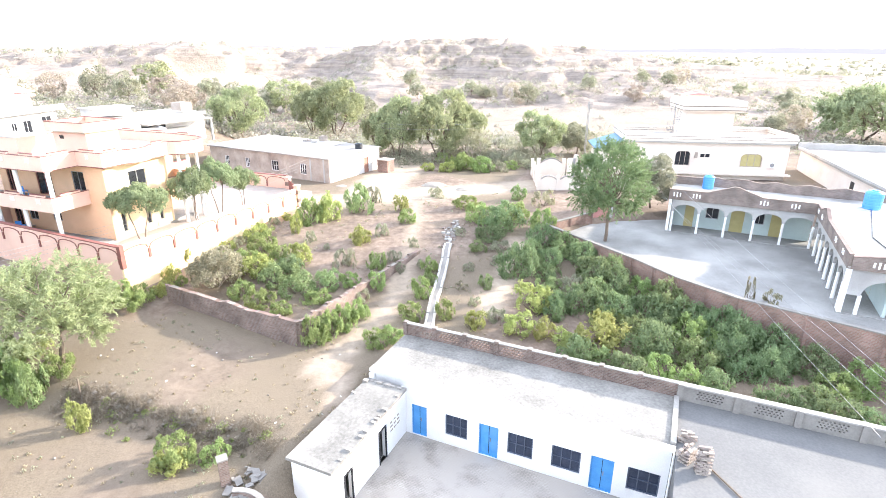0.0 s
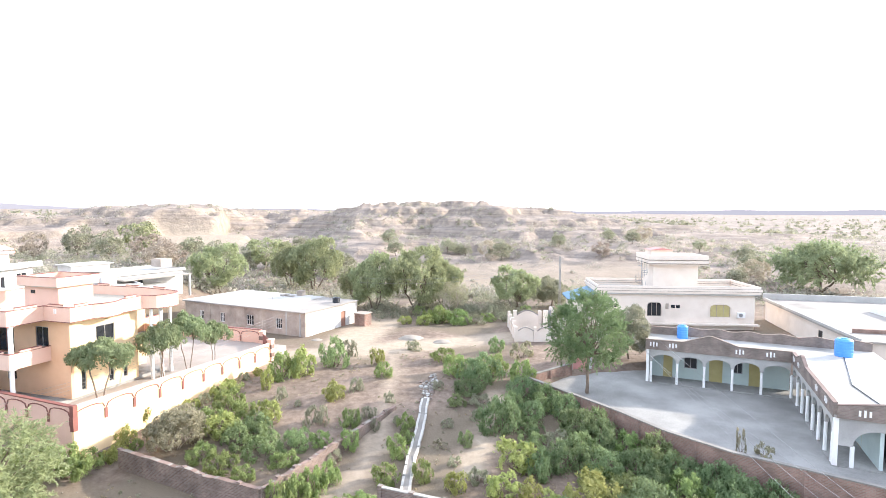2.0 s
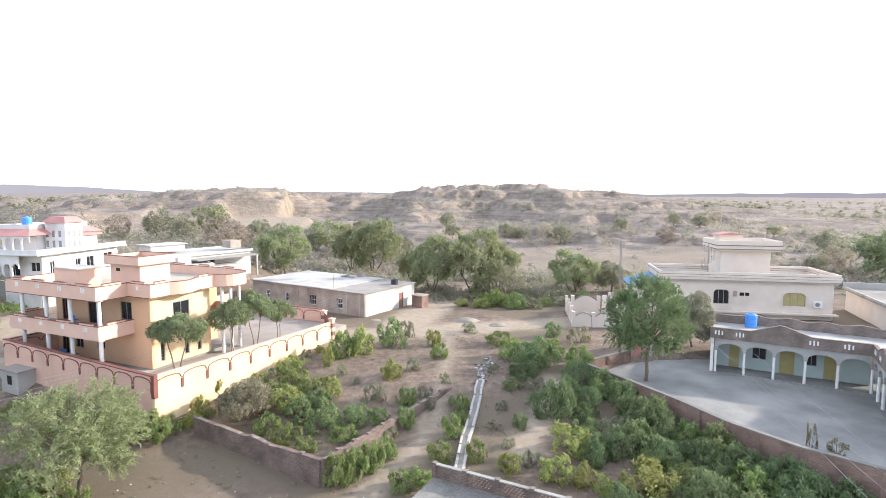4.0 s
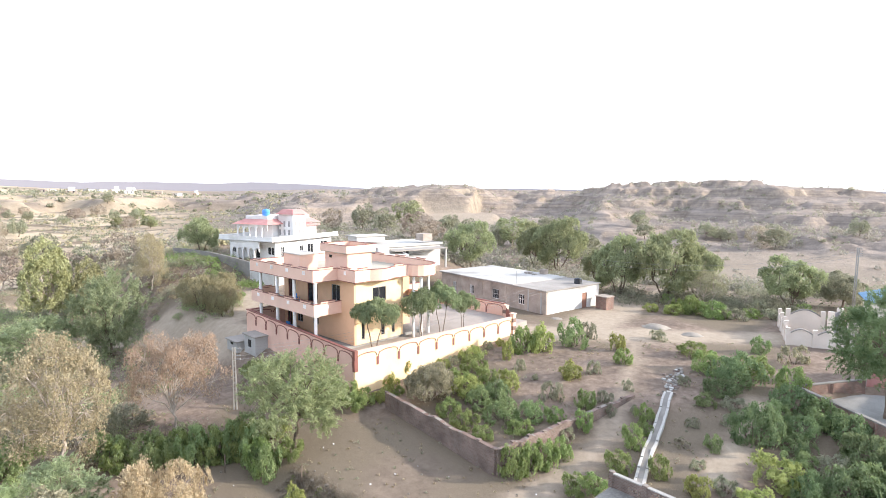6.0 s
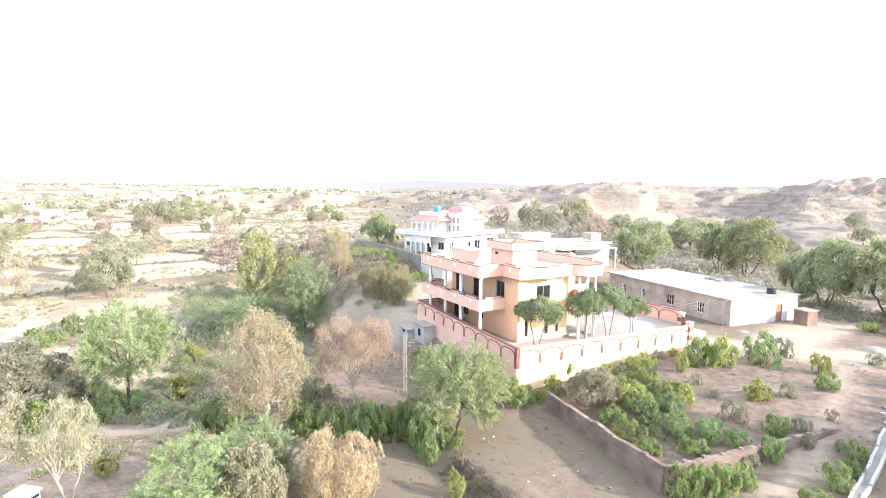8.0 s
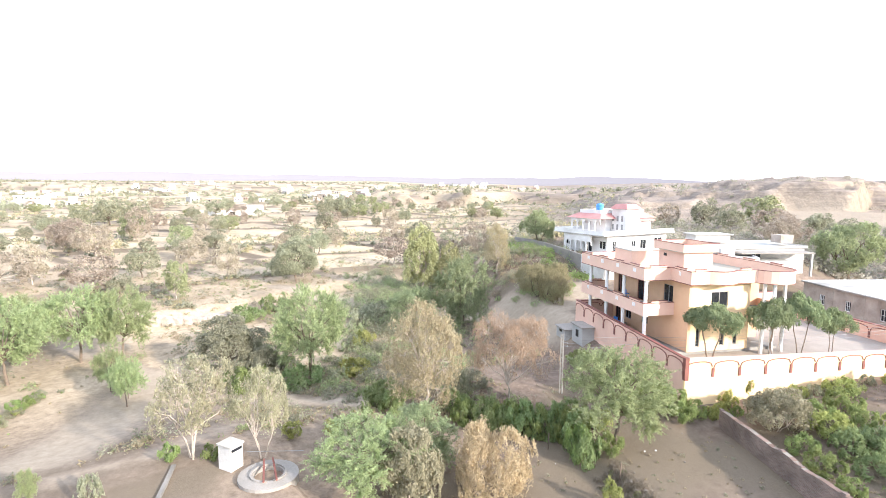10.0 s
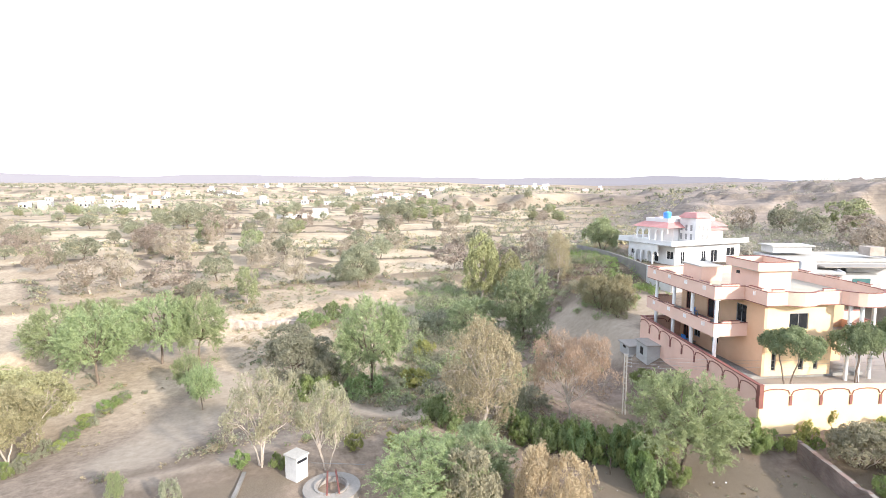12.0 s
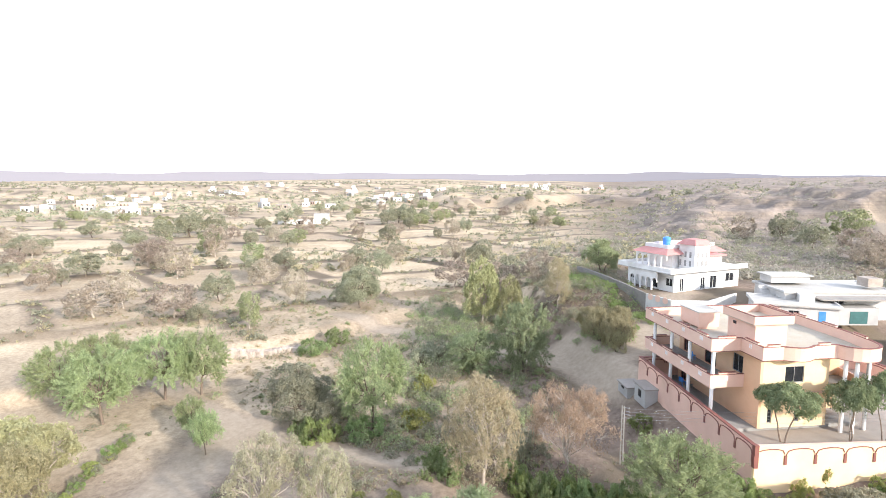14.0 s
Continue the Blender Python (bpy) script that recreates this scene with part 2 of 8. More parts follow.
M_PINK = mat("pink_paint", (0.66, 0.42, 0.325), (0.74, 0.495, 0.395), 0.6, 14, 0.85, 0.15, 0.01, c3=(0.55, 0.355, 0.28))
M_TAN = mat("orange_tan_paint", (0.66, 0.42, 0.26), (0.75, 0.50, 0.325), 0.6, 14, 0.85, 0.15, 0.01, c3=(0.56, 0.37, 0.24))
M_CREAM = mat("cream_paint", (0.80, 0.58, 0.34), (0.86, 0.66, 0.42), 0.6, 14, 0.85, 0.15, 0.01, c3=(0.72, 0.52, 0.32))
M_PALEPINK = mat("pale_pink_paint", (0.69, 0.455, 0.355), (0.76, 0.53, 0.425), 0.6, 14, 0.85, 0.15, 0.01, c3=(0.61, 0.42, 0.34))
M_IVORY = mat("ivory_paint", (0.68, 0.585, 0.505), (0.77, 0.68, 0.60), 0.6, 14, 0.85, 0.15, 0.01, c3=(0.57, 0.49, 0.425))
M_MAROON = mat("maroon_paint", (0.17, 0.06, 0.05), (0.25, 0.095, 0.075), 2, 20, 0.7, 0.1)
M_WHITE = mat("white_wash", (0.66, 0.65, 0.64), (0.78, 0.77, 0.75), 0.8, 16, 0.85, 0.2, 0.01, c3=(0.5, 0.475, 0.45))
M_DIRTY = mat("stained_white_wash", (0.47, 0.455, 0.44), (0.64, 0.625, 0.60), 0.6, 14, 0.9, 0.25, 0.01, c3=(0.31, 0.295, 0.275))
M_PILLAR = mat("white_pillar_paint", (0.78, 0.77, 0.76), (0.86, 0.85, 0.84), 2, 20, 0.7, 0.1)
M_ROOF = mat("concrete_roof", (0.25, 0.228, 0.205), (0.36, 0.33, 0.3), 0.4, 9, 0.95, 0.3, 0.02, c3=(0.15, 0.14, 0.13))
M_ROOFPALE = mat("pale_concrete_roof", (0.36, 0.345, 0.32), (0.52, 0.50, 0.47), 0.4, 9, 0.95, 0.3, 0.02, c3=(0.17, 0.165, 0.158))
M_CONC = mat("grey_concrete", (0.205, 0.2, 0.19), (0.325, 0.318, 0.302), 0.3, 12, 0.9, 0.3, 0.01, c3=(0.16, 0.156, 0.15), spread=(0.4, 0.6))
M_TERRACE = mat("weathered_terrace", (0.10, 0.099, 0.10), (0.16, 0.157, 0.153), 0.2, 9, 0.92, 0.3, 0.01, c3=(0.2, 0.19, 0.175))
M_SCHOOLROOF = mat("stained_school_roof", (0.135, 0.127, 0.115), (0.31, 0.293, 0.265), 0.35, 7, 0.95, 0.35, 0.02, c3=(0.085, 0.08, 0.072))
M_FENCE = mat("stained_concrete", (0.185, 0.17, 0.155), (0.275, 0.255, 0.232), 0.7, 12, 0.95, 0.35, 0.012, c3=(0.13, 0.12, 0.108))
M_COPING = mat("worn_coping", (0.27, 0.255, 0.235), (0.40, 0.38, 0.35), 0.8, 12, 0.95, 0.3, 0.012, c3=(0.18, 0.17, 0.155))
M_BUFFROOF = mat("buff_dusty_roof", (0.38, 0.34, 0.27), (0.50, 0.45, 0.37), 0.5, 9, 0.95, 0.3, 0.02, c3=(0.26, 0.24, 0.21))
M_PAVE = mat("yard_paving", (0.28, 0.245, 0.215), (0.38, 0.335, 0.295), 0.5, 12, 0.9, 0.3, 0.01, c3=(0.23, 0.2, 0.175))
M_BRICK = mat("brick", (0.24, 0.12, 0.085), (0.36, 0.20, 0.14), 1.5, 26, 0.95, 0.4, 0.015, c3=(0.20, 0.13, 0.10), vary=0.25)
M_BRICKDARK = mat("weathered_brick", (0.17, 0.125, 0.105), (0.27, 0.21, 0.18), 1.5, 26, 0.95, 0.4, 0.015, c3=(0.12, 0.1, 0.09), vary=0.25)
M_DUSTBRICK = mat("dusty_brick", (0.25, 0.205, 0.18), (0.37, 0.32, 0.285), 1.5, 26, 0.95, 0.4, 0.015, c3=(0.19, 0.155, 0.135), vary=0.25)
M_MORTAR = mat("mortar", (0.24, 0.20, 0.17), (0.33, 0.28, 0.24), 3, 40, 0.95, 0.3)
M_GREYWALL = mat("cement_plaster", (0.34, 0.33, 0.32), (0.46, 0.45, 0.43), 0.6, 14, 0.95, 0.25, 0.01, c3=(0.26, 0.25, 0.24))
M_MUD = mat("mud_plaster", (0.27, 0.225, 0.19), (0.47, 0.405, 0.35), 0.8, 14, 0.95, 0.35, 0.012, c3=(0.17, 0.135, 0.115))
M_AQUA = mat("faded_aqua_paint", (0.43, 0.51, 0.495), (0.52, 0.60, 0.58), 0.7, 14, 0.85, 0.1)
M_YELLOWDOOR = mat("mustard_door_paint", (0.40, 0.335, 0.14), (0.48, 0.41, 0.19), 2, 20, 0.6, 0.1)
M_BLUE = mat("blue_door_paint", (0.05, 0.23, 0.53), (0.085, 0.31, 0.62), 2, 20, 0.5, 0.1, c3=(0.14, 0.30, 0.50))
M_TANK = mat("blue_plastic", (0.05, 0.24, 0.72), (0.09, 0.32, 0.80), 1.5, 20, 0.4, 0.05)
M_BLUESHEET = mat("faded_blue_sheet", (0.09, 0.2, 0.34), (0.14, 0.28, 0.43), 1.2, 20, 0.6, 0.1)
M_SAND = mat("building_sand", (0.24, 0.21, 0.175), (0.33, 0.295, 0.25), 1.5, 20, 0.95, 0.3)
M_BANKSTONE = mat("dusty_field_stone", (0.17, 0.145, 0.12), (0.27, 0.235, 0.195), 3, 20, 0.95, 0.3)
M_DARK = mat("dark_opening", (0.012, 0.014, 0.018), (0.03, 0.032, 0.038), 2, 20, 0.25, 0.0)
M_STEEL = mat("grey_steel", (0.25, 0.25, 0.26), (0.36, 0.36, 0.36), 3, 30, 0.5, 0.1, metal=0.7)
M_REDROOF = mat("red_roof_sheet", (0.46, 0.2, 0.18), (0.54, 0.27, 0.25), 1.2, 20, 0.7, 0.1)
M_SHUTTER = mat("dark_teal_shutter", (0.02, 0.085, 0.085), (0.035, 0.125, 0.12), 2, 20, 0.6, 0.1)
M_BARK = mat("bark", (0.12, 0.09, 0.07), (0.22, 0.17, 0.13), 5, 40, 0.95, 0.5, 0.02)
M_PALEBARK = mat("pale_bark", (0.36, 0.30, 0.25), (0.54, 0.47, 0.40), 4, 40, 0.9, 0.4, 0.02)
M_YARDBARK = mat("grey_brown_bark", (0.16, 0.12, 0.095), (0.28, 0.22, 0.17), 5, 40, 0.95, 0.5, 0.02)
L_ACACIA = leaf_mat("acacia_leaf", (0.235, 0.28, 0.14), (0.43, 0.485, 0.26))
L_FERN = leaf_mat("fern_green_leaf", (0.23, 0.28, 0.155), (0.42, 0.48, 0.28))
L_GREEN = leaf_mat("green_leaf", (0.18, 0.235, 0.105), (0.34, 0.405, 0.19))
L_DEEP = leaf_mat("deep_green_leaf", (0.235, 0.255, 0.14), (0.43, 0.445, 0.255))
L_SHRUB = leaf_mat("shrub_leaf", (0.185, 0.245, 0.09), (0.36, 0.43, 0.175))
L_THICK = leaf_mat("thicket_leaf", (0.135, 0.19, 0.092), (0.27, 0.335, 0.17))
L_TWIG = leaf_mat("dead_twig", (0.17, 0.14, 0.11), (0.28, 0.235, 0.19))
L_FARDRY = leaf_mat("dusty_mauve_leaf", (0.31, 0.26, 0.205), (0.49, 0.42, 0.34))
L_YELLOW = leaf_mat("yellow_green_leaf", (0.27, 0.30, 0.10), (0.46, 0.47, 0.19))
L_POPLAR = leaf_mat("poplar_leaf", (0.295, 0.285, 0.155), (0.45, 0.43, 0.25))
L_LIME = leaf_mat("lime_leaf", (0.13, 0.19, 0.092), (0.26, 0.335, 0.165))
L_STRAW = leaf_mat("straw_green_leaf", (0.31, 0.29, 0.155), (0.48, 0.45, 0.27))
L_HILL = leaf_mat("dusty_scrub_leaf", (0.285, 0.262, 0.215), (0.43, 0.395, 0.335))
L_YARD = leaf_mat("yard_tree_leaf", (0.19, 0.24, 0.125), (0.345, 0.40, 0.225))
L_DRY = leaf_mat("dry_tan_leaf", (0.31, 0.26, 0.165), (0.50, 0.43, 0.29))
L_RUST = leaf_mat("rusty_leaf", (0.375, 0.28, 0.19), (0.545, 0.425, 0.30))
L_OLIVE = leaf_mat("olive_leaf", (0.245, 0.25, 0.17), (0.42, 0.415, 0.295))
L_SILVER = leaf_mat("silver_leaf", (0.285, 0.265, 0.175), (0.45, 0.42, 0.295))


# ---- mesh tools ----
def part(name, bm, material, parent=None, label=""):
    """One mesh object out of a bmesh (or a mesh), under parent."""
    if isinstance(bm, bmesh.types.BMesh):
        me = bpy.data.meshes.new(name)
        bmesh.ops.recalc_face_normals(bm, faces=bm.faces)
        bm.to_mesh(me)
        bm.free()
        me.materials.append(material)
    else:
        me = bm
    ob = new(name, me)
    if parent is not None:
        ob.parent = parent
    if label:
        ob["label"] = label
    return ob


def root(name, m, label, category, group="", kind=""):
    ob = new(name)
    ob.matrix_world = m
    ob.empty_display_size = 0.2
    return tagged(ob, label, category, group, kind)


def box(bm, x0, x1, y0, y1, z0, z1):
    vs = [bm.verts.new(p) for p in ((x0, y0, z0), (x1, y0, z0), (x1, y1, z0), (x0, y1, z0), (x0, y0, z1), (x1, y0, z1), (x1, y1, z1), (x0, y1, z1))]
    for f in ((3, 2, 1, 0), (4, 5, 6, 7), (0, 1, 5, 4), (1, 2, 6, 5), (2, 3, 7, 6), (3, 0, 4, 7)):
        bm.faces.new([vs[i] for i in f])
    return bm


def boxes(*bs):
    bm = bmesh.new()
    for b in bs:
        box(bm, *b)
    return bm


def prism(bm, pts, z0, z1):
    """A flat outline (x, y) raised from z0 to z1."""
    lo = [bm.verts.new((x, y, z0)) for x, y in pts]
    hi = [bm.verts.new((x, y, z1)) for x, y in pts]
    bm.faces.new(lo[::-1])
    bm.faces.new(hi)
    for i in range(len(pts)):
        j = (i + 1) % len(pts)
        bm.faces.new((lo[i], lo[j], hi[j], hi[i]))
    return bm


def tube(bm, a, b, r0, r1=None, n=8):
    """A tapered rod from a to b."""
    r1 = r0 if r1 is None else r1
    a, b = Vector(a), Vector(b)
    q = (b - a).to_track_quat("Z", "Y")
    rings = []
    for p, r in ((a, r0), (b, r1)):
        rings.append([bm.verts.new(p + q @ Vector((r * math.cos(2 * math.pi * k / n), r * math.sin(2 * math.pi * k / n), 0))) for k in range(n)])
    for k in range(n):
        bm.faces.new((rings[0][k], rings[0][(k + 1) % n], rings[1][(k + 1) % n], rings[1][k]))
    bm.faces.new(rings[0][::-1])
    bm.faces.new(rings[1])
    return bm


def wall_xz(bm, x0, x1, z0, z1, y0, y1, holes=()):
    """A wall along x between y0 and y1 with square holes (x0, x1, z0, z1) through it."""
    xs = sorted({x0, x1, *(v for h in holes for v in h[:2])})
    for a, b in zip(xs, xs[1:]):
        mid = (a + b) / 2
        cut = sorted((h[2], h[3]) for h in holes if h[0] < mid < h[1])
        z = z0
        for lo, hi in cut:
            if lo > z:
                box(bm, a, b, y0, y1, z, lo)
            z = max(z, hi)
        if z < z1:
            box(bm, a, b, y0, y1, z, z1)
    bmesh.ops.remove_doubles(bm, verts=bm.verts, dist=1e-5)
    return bm


def wall_yz(bm, y0, y1, z0, z1, x0, x1, holes=()):
    """The same along y."""
    ys = sorted({y0, y1, *(v for h in holes for v in h[:2])})
    for a, b in zip(ys, ys[1:]):
        mid = (a + b) / 2
        cut = sorted((h[2], h[3]) for h in holes if h[0] < mid < h[1])
        z = z0
        for lo, hi in cut:
            if lo > z:
                box(bm, x0, x1, a, b, z, lo)
            z = max(z, hi)
        if z < z1:
            box(bm, x0, x1, a, b, z, z1)
    bmesh.ops.remove_doubles(bm, verts=bm.verts, dist=1e-5)
    return bm


# ---- the land ----
def axis_steps(lo, hi, fine, mid_lo, mid_hi, mid, far):
    """Fine steps from lo to hi, middling ones out to mid_lo and mid_hi, then ever wider ones."""
    def out(edge, mid_edge):
        v, s, vals = edge, fine, []
        while v < far:
            s = min(s * 1.06, mid) if v < mid_edge else s * 1.06
            v += s
            vals.append(v)
        return vals
    down = [-v for v in out(-lo, -mid_lo)]
    return np.array(down[::-1] + list(np.arange(lo, hi + fine, fine)) + out(hi, mid_hi))


TRACKS = [  # trodden ways: ax, ay, bx, by, half width
    (-15, 55, 0, 60, 3.0), (0, 60, 12, 64, 2.6), (12, 64, 40, 78, 2.2), (-8, 60, -5, 76, 3.2), (-5, 76, 1, 92, 1.6),
    (-38, 41, -52, 43, 2.6), (-52, 43, -64, 36, 2.2), (-64, 36, -90, 24, 1.6), (-44, 43, -57, 46, 2.2), (-45, 44, -54, 66, 2.4), (-54, 66, -84, 84, 1.6),
    (-7, 27, -3.4, 35, 0.9), (-3.4, 35, -2.4, 46, 0.9), (-2.4, 46, -3.0, 57, 0.9), (-4.5, 22.5, -6.5, 27, 0.8),
    (-44, 12, -62, 1, 1.3), (-62, 1, -78, -6, 1.3), (-44, 12, -36, 18, 1.0), (-42, -4, -56, 3, 3.4), (-36.4, -4.4, -37.4, 2.1, 0.7), (-37.4, 2.1, -40, 7, 0.7), (3.5, 34, 6.5, 44, 1.0),
]


def build_ground():
    xs = axis_steps(-72, 34, 0.95, -210, 110, 1.9, 4300)
    ys = axis_steps(-14, 92, 0.95, -30, 330, 1.9, 4300)
    gx, gy = np.meshgrid(xs, ys)
    h = ground(gx, gy)
    nx, ny = len(xs), len(ys)
    co = np.stack([gx, gy, h], -1).reshape(-1, 3)
    i = np.arange(nx * ny).reshape(ny, nx)
    quads = np.stack([i[:-1, :-1], i[:-1, 1:], i[1:, 1:], i[1:, :-1]], -1).reshape(-1, 4)
    me = bpy.data.meshes.new("ground")
    me.vertices.add(len(co))
    me.vertices.foreach_set("co", co.ravel())
    me.loops.add(quads.size)
    me.loops.foreach_set("vertex_index", quads.ravel())
    me.polygons.add(len(quads))
    me.polygons.foreach_set("loop_start", np.arange(0, quads.size, 4))
    me.polygons.foreach_set("loop_total", np.full(len(quads), 4))
    me.update()
    me.validate()
    # surface kinds: bare trodden dirt, grassy soil, eroded rock
    wob = (fbm(gx / 2.2, gy / 2.2, 3, 41.0) - 0.5) * 1.6
    tread = np.zeros_like(gx)
    for ax, ay, bx, by, w in TRACKS:
        tread = np.maximum(tread, (0.72 if w < 1 else 1.0) * (1 - ss(w * 0.55, w * 1.25, seg_dist(gx, gy, ax, ay, bx, by) + wob)))
    cx, cy = gx + 108.5, gy - 252.5
    face = ss(-3.5, -2.0, -0.898 * cx + 0.437 * cy + wob) * (1 - ss(2.5, 4.0, -0.898 * cx + 0.437 * cy + wob)) * ss(0.5, 2.5, 0.122 * cx + 0.993 * cy) * (1 - ss(20, 24, 0.122 * cx + 0.993 * cy))
    tread = np.maximum(tread, np.maximum(0.9 * apron(gx, gy), face))
    r = np.hypot(gx, gy)
    bearing = np.degrees(np.arctan2(-gx, gy))
    grass = ss(0.47, 0.60, fbm(gx / 7.0, gy / 7.0, 4, 51.0))
    far = ss(120, 240, r)
    grass = grass * (1 - far) + far * ss(0.44, 0.56, fbm(gx / 40.0, gy / 26.0, 4, 52.0))
    grass = np.clip(grass * (1 - tread), 0, 1)
    worn = ss(0.36, 0.6, fbm(gx / 4.5, gy / 4.5, 4, 55.0))
    turf_plot = ss(-27, -23, gx) * (1 - ss(-9, -6, gx)) * ss(17, 20, gy) * (1 - ss(31, 35, gy))
    grass = np.clip(np.maximum(grass, turf_plot * (1 - 0.55 * worn)) * (1 - tread), 0, 1)
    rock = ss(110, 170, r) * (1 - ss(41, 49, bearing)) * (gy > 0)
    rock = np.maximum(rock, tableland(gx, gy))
    edge, tone, level = fields(gx, gy)
    plot = ss(80, 96, r) * ss(44, 54, bearing)
    bund = (1 - ss(0.7, 2.0, edge + wob * 0.6)) * plot
    field = ss(1.0, 2.4, edge) * plot * (0.66 + 0.34 * ss(0.25, 0.6, tone)) * (1 - tread)
    grass = np.clip(np.maximum(grass * (1 - 0.6 * plot * ss(0.3, 0.5, tone)), bund), 0, 1)
    field = np.maximum(field, (0.2 + 0.5 * ss(44, 56, r)) * ss(52, 64, bearing) * ss(26, 32, r) * (1 - ss(90, 120, r)) * (1 - 0.6 * grass) * (1 - tread))
    # darker corner by the well, and a straight dark line across the plain
    dark_patch = (1 - ss(0.75, 1.15, np.hypot((gx + 36.0) / 9.5, (gy + 0.6) / 6.2) + 0.22 * wob)) * (1 - tread)
    field = field * (1 - 0.95 * dark_patch)
    grass = np.maximum(grass, dark_patch * (0.45 + 0.5 * worn))
    # shadow line across the plain, put in as dark turf without lowering the land
    ditch_shade = 1 - ss(0.9, 2.0, seg_dist(gx, gy, -91.5, 5.7, -153.0, 28.0))
    field, grass = field * (1 - ditch_shade), np.maximum(grass, ditch_shade)
    # the bare terrace on the valley floor
    bare = ss(114, 120, r + 3 * wob) * (1 - ss(150, 160, r + 3 * wob)) * ss(-28, -22, bearing) * (1 - ss(4, 8, bearing)) * (gy > 0)
    tread = np.maximum(tread, 0.45 * bare)
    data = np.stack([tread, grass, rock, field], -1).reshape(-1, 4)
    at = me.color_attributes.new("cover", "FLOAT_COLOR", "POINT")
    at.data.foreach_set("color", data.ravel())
    me.polygons.foreach_set("use_smooth", np.ones(len(quads), bool))
    m = bpy.data.materials.new("dry_soil")
    m.use_nodes = True
    t = m.node_tree
    b = t.nodes["Principled BSDF"]
    b.inputs["Roughness"].default_value = 0.97
    b.inputs["Specular IOR Level"].default_value = 0.15
    geo = t.nodes.new("ShaderNodeNewGeometry")
    att = t.nodes.new("ShaderNodeVertexColor")
    att.layer_name = "cover"
    sep = t.nodes.new("ShaderNodeSeparateColor")
    t.links.new(att.outputs["Color"], sep.inputs["Color"])

    def noise_node(scale, detail=6, rough=0.6):
        n = t.nodes.new("ShaderNodeTexNoise")
        n.inputs["Scale"].default_value, n.inputs["Detail"].default_value, n.inputs["Roughness"].default_value = scale, detail, rough
        t.links.new(geo.outputs["Position"], n.inputs["Vector"])
        return n.outputs["Fac"]

    def ramp(fac, stops):
        n = t.nodes.new("ShaderNodeValToRGB")
        for k, (p, c) in enumerate(stops):
            e = n.color_ramp.elements[k] if k < 2 else n.color_ramp.elements.new(p)
            e.position, e.color = p, (*c, 1)
        t.links.new(fac, n.inputs["Fac"])
        return n.outputs["Color"]

    def blend(fac, a, c):
        n = t.nodes.new("ShaderNodeMix")
        n.data_type = "RGBA"
        t.links.new(fac, n.inputs[0])
        t.links.new(a, n.inputs[6])
        t.links.new(c, n.inputs[7])
        return n.outputs[2]

    def tint(a, c):
        n = t.nodes.new("ShaderNodeMix")
        n.data_type, n.blend_type = "RGBA", "MULTIPLY"
        n.inputs[0].default_value = 1.0
        t.links.new(a, n.inputs[6])
        t.links.new(c, n.inputs[7])
        return n.outputs[2]

    broad, mid, fine = noise_node(0.22), noise_node(1.7, 8, 0.7), noise_node(14, 6, 0.7)
    soil = ramp(mid, [(0.32, (0.138, 0.103, 0.081)), (0.68, (0.272, 0.213, 0.17))])
    turf = ramp(fine, [(0.3, (0.115, 0.091, 0.066)), (0.7, (0.23, 0.187, 0.138))])
    dirt = ramp(mid, [(0.3, (0.295, 0.24, 0.182)), (0.7, (0.41, 0.34, 0.265))])
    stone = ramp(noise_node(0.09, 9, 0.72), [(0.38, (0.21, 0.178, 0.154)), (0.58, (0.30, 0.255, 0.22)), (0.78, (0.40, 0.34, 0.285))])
    soil = tint(soil, ramp(broad, [(0.35, (0.74, 0.74, 0.75)), (0.65, (1.2, 1.18, 1.16))]))
    col = blend(sep.outputs["Green"], soil, turf)
    nz = t.nodes.new("ShaderNodeSeparateXYZ")
    t.links.new(geo.outputs["True Normal"], nz.inputs[0])
    steep = t.nodes.new("ShaderNodeMapRange")
    steep.inputs["From Min"].default_value, steep.inputs["From Max"].default_value = 0.84, 0.58
    t.links.new(nz.outputs["Z"], steep.inputs["Value"])
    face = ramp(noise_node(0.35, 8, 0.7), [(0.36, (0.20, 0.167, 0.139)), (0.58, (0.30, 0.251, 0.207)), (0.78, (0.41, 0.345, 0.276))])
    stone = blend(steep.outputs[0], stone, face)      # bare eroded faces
    beds = t.nodes.new("ShaderNodeMapping")           # level beds of clay and silt
    beds.inputs["Scale"].default_value = (0.035, 0.035, 1.1)
    t.links.new(geo.outputs["Position"], beds.inputs["Vector"])
    bed = t.nodes.new("ShaderNodeTexNoise")
    bed.inputs["Scale"].default_value, bed.inputs["Detail"].default_value, bed.inputs["Roughness"].default_value = 1.0, 6, 0.7
    t.links.new(beds.outputs[0], bed.inputs["Vector"])
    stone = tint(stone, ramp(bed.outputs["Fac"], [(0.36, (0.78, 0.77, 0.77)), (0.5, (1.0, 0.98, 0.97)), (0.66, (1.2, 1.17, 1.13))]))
    sheer = t.nodes.new("ShaderNodeMapRange")
    sheer.inputs["From Min"].default_value, sheer.inputs["From Max"].default_value = 0.56, 0.36
    t.links.new(nz.outputs["Z"], sheer.inputs["Value"])
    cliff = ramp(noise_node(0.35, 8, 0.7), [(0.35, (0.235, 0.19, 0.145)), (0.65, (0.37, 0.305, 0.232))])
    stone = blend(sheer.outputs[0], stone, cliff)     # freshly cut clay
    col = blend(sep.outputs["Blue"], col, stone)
    stubble = ramp(fine, [(0.3, (0.41, 0.328, 0.228)), (0.7, (0.57, 0.47, 0.342))])
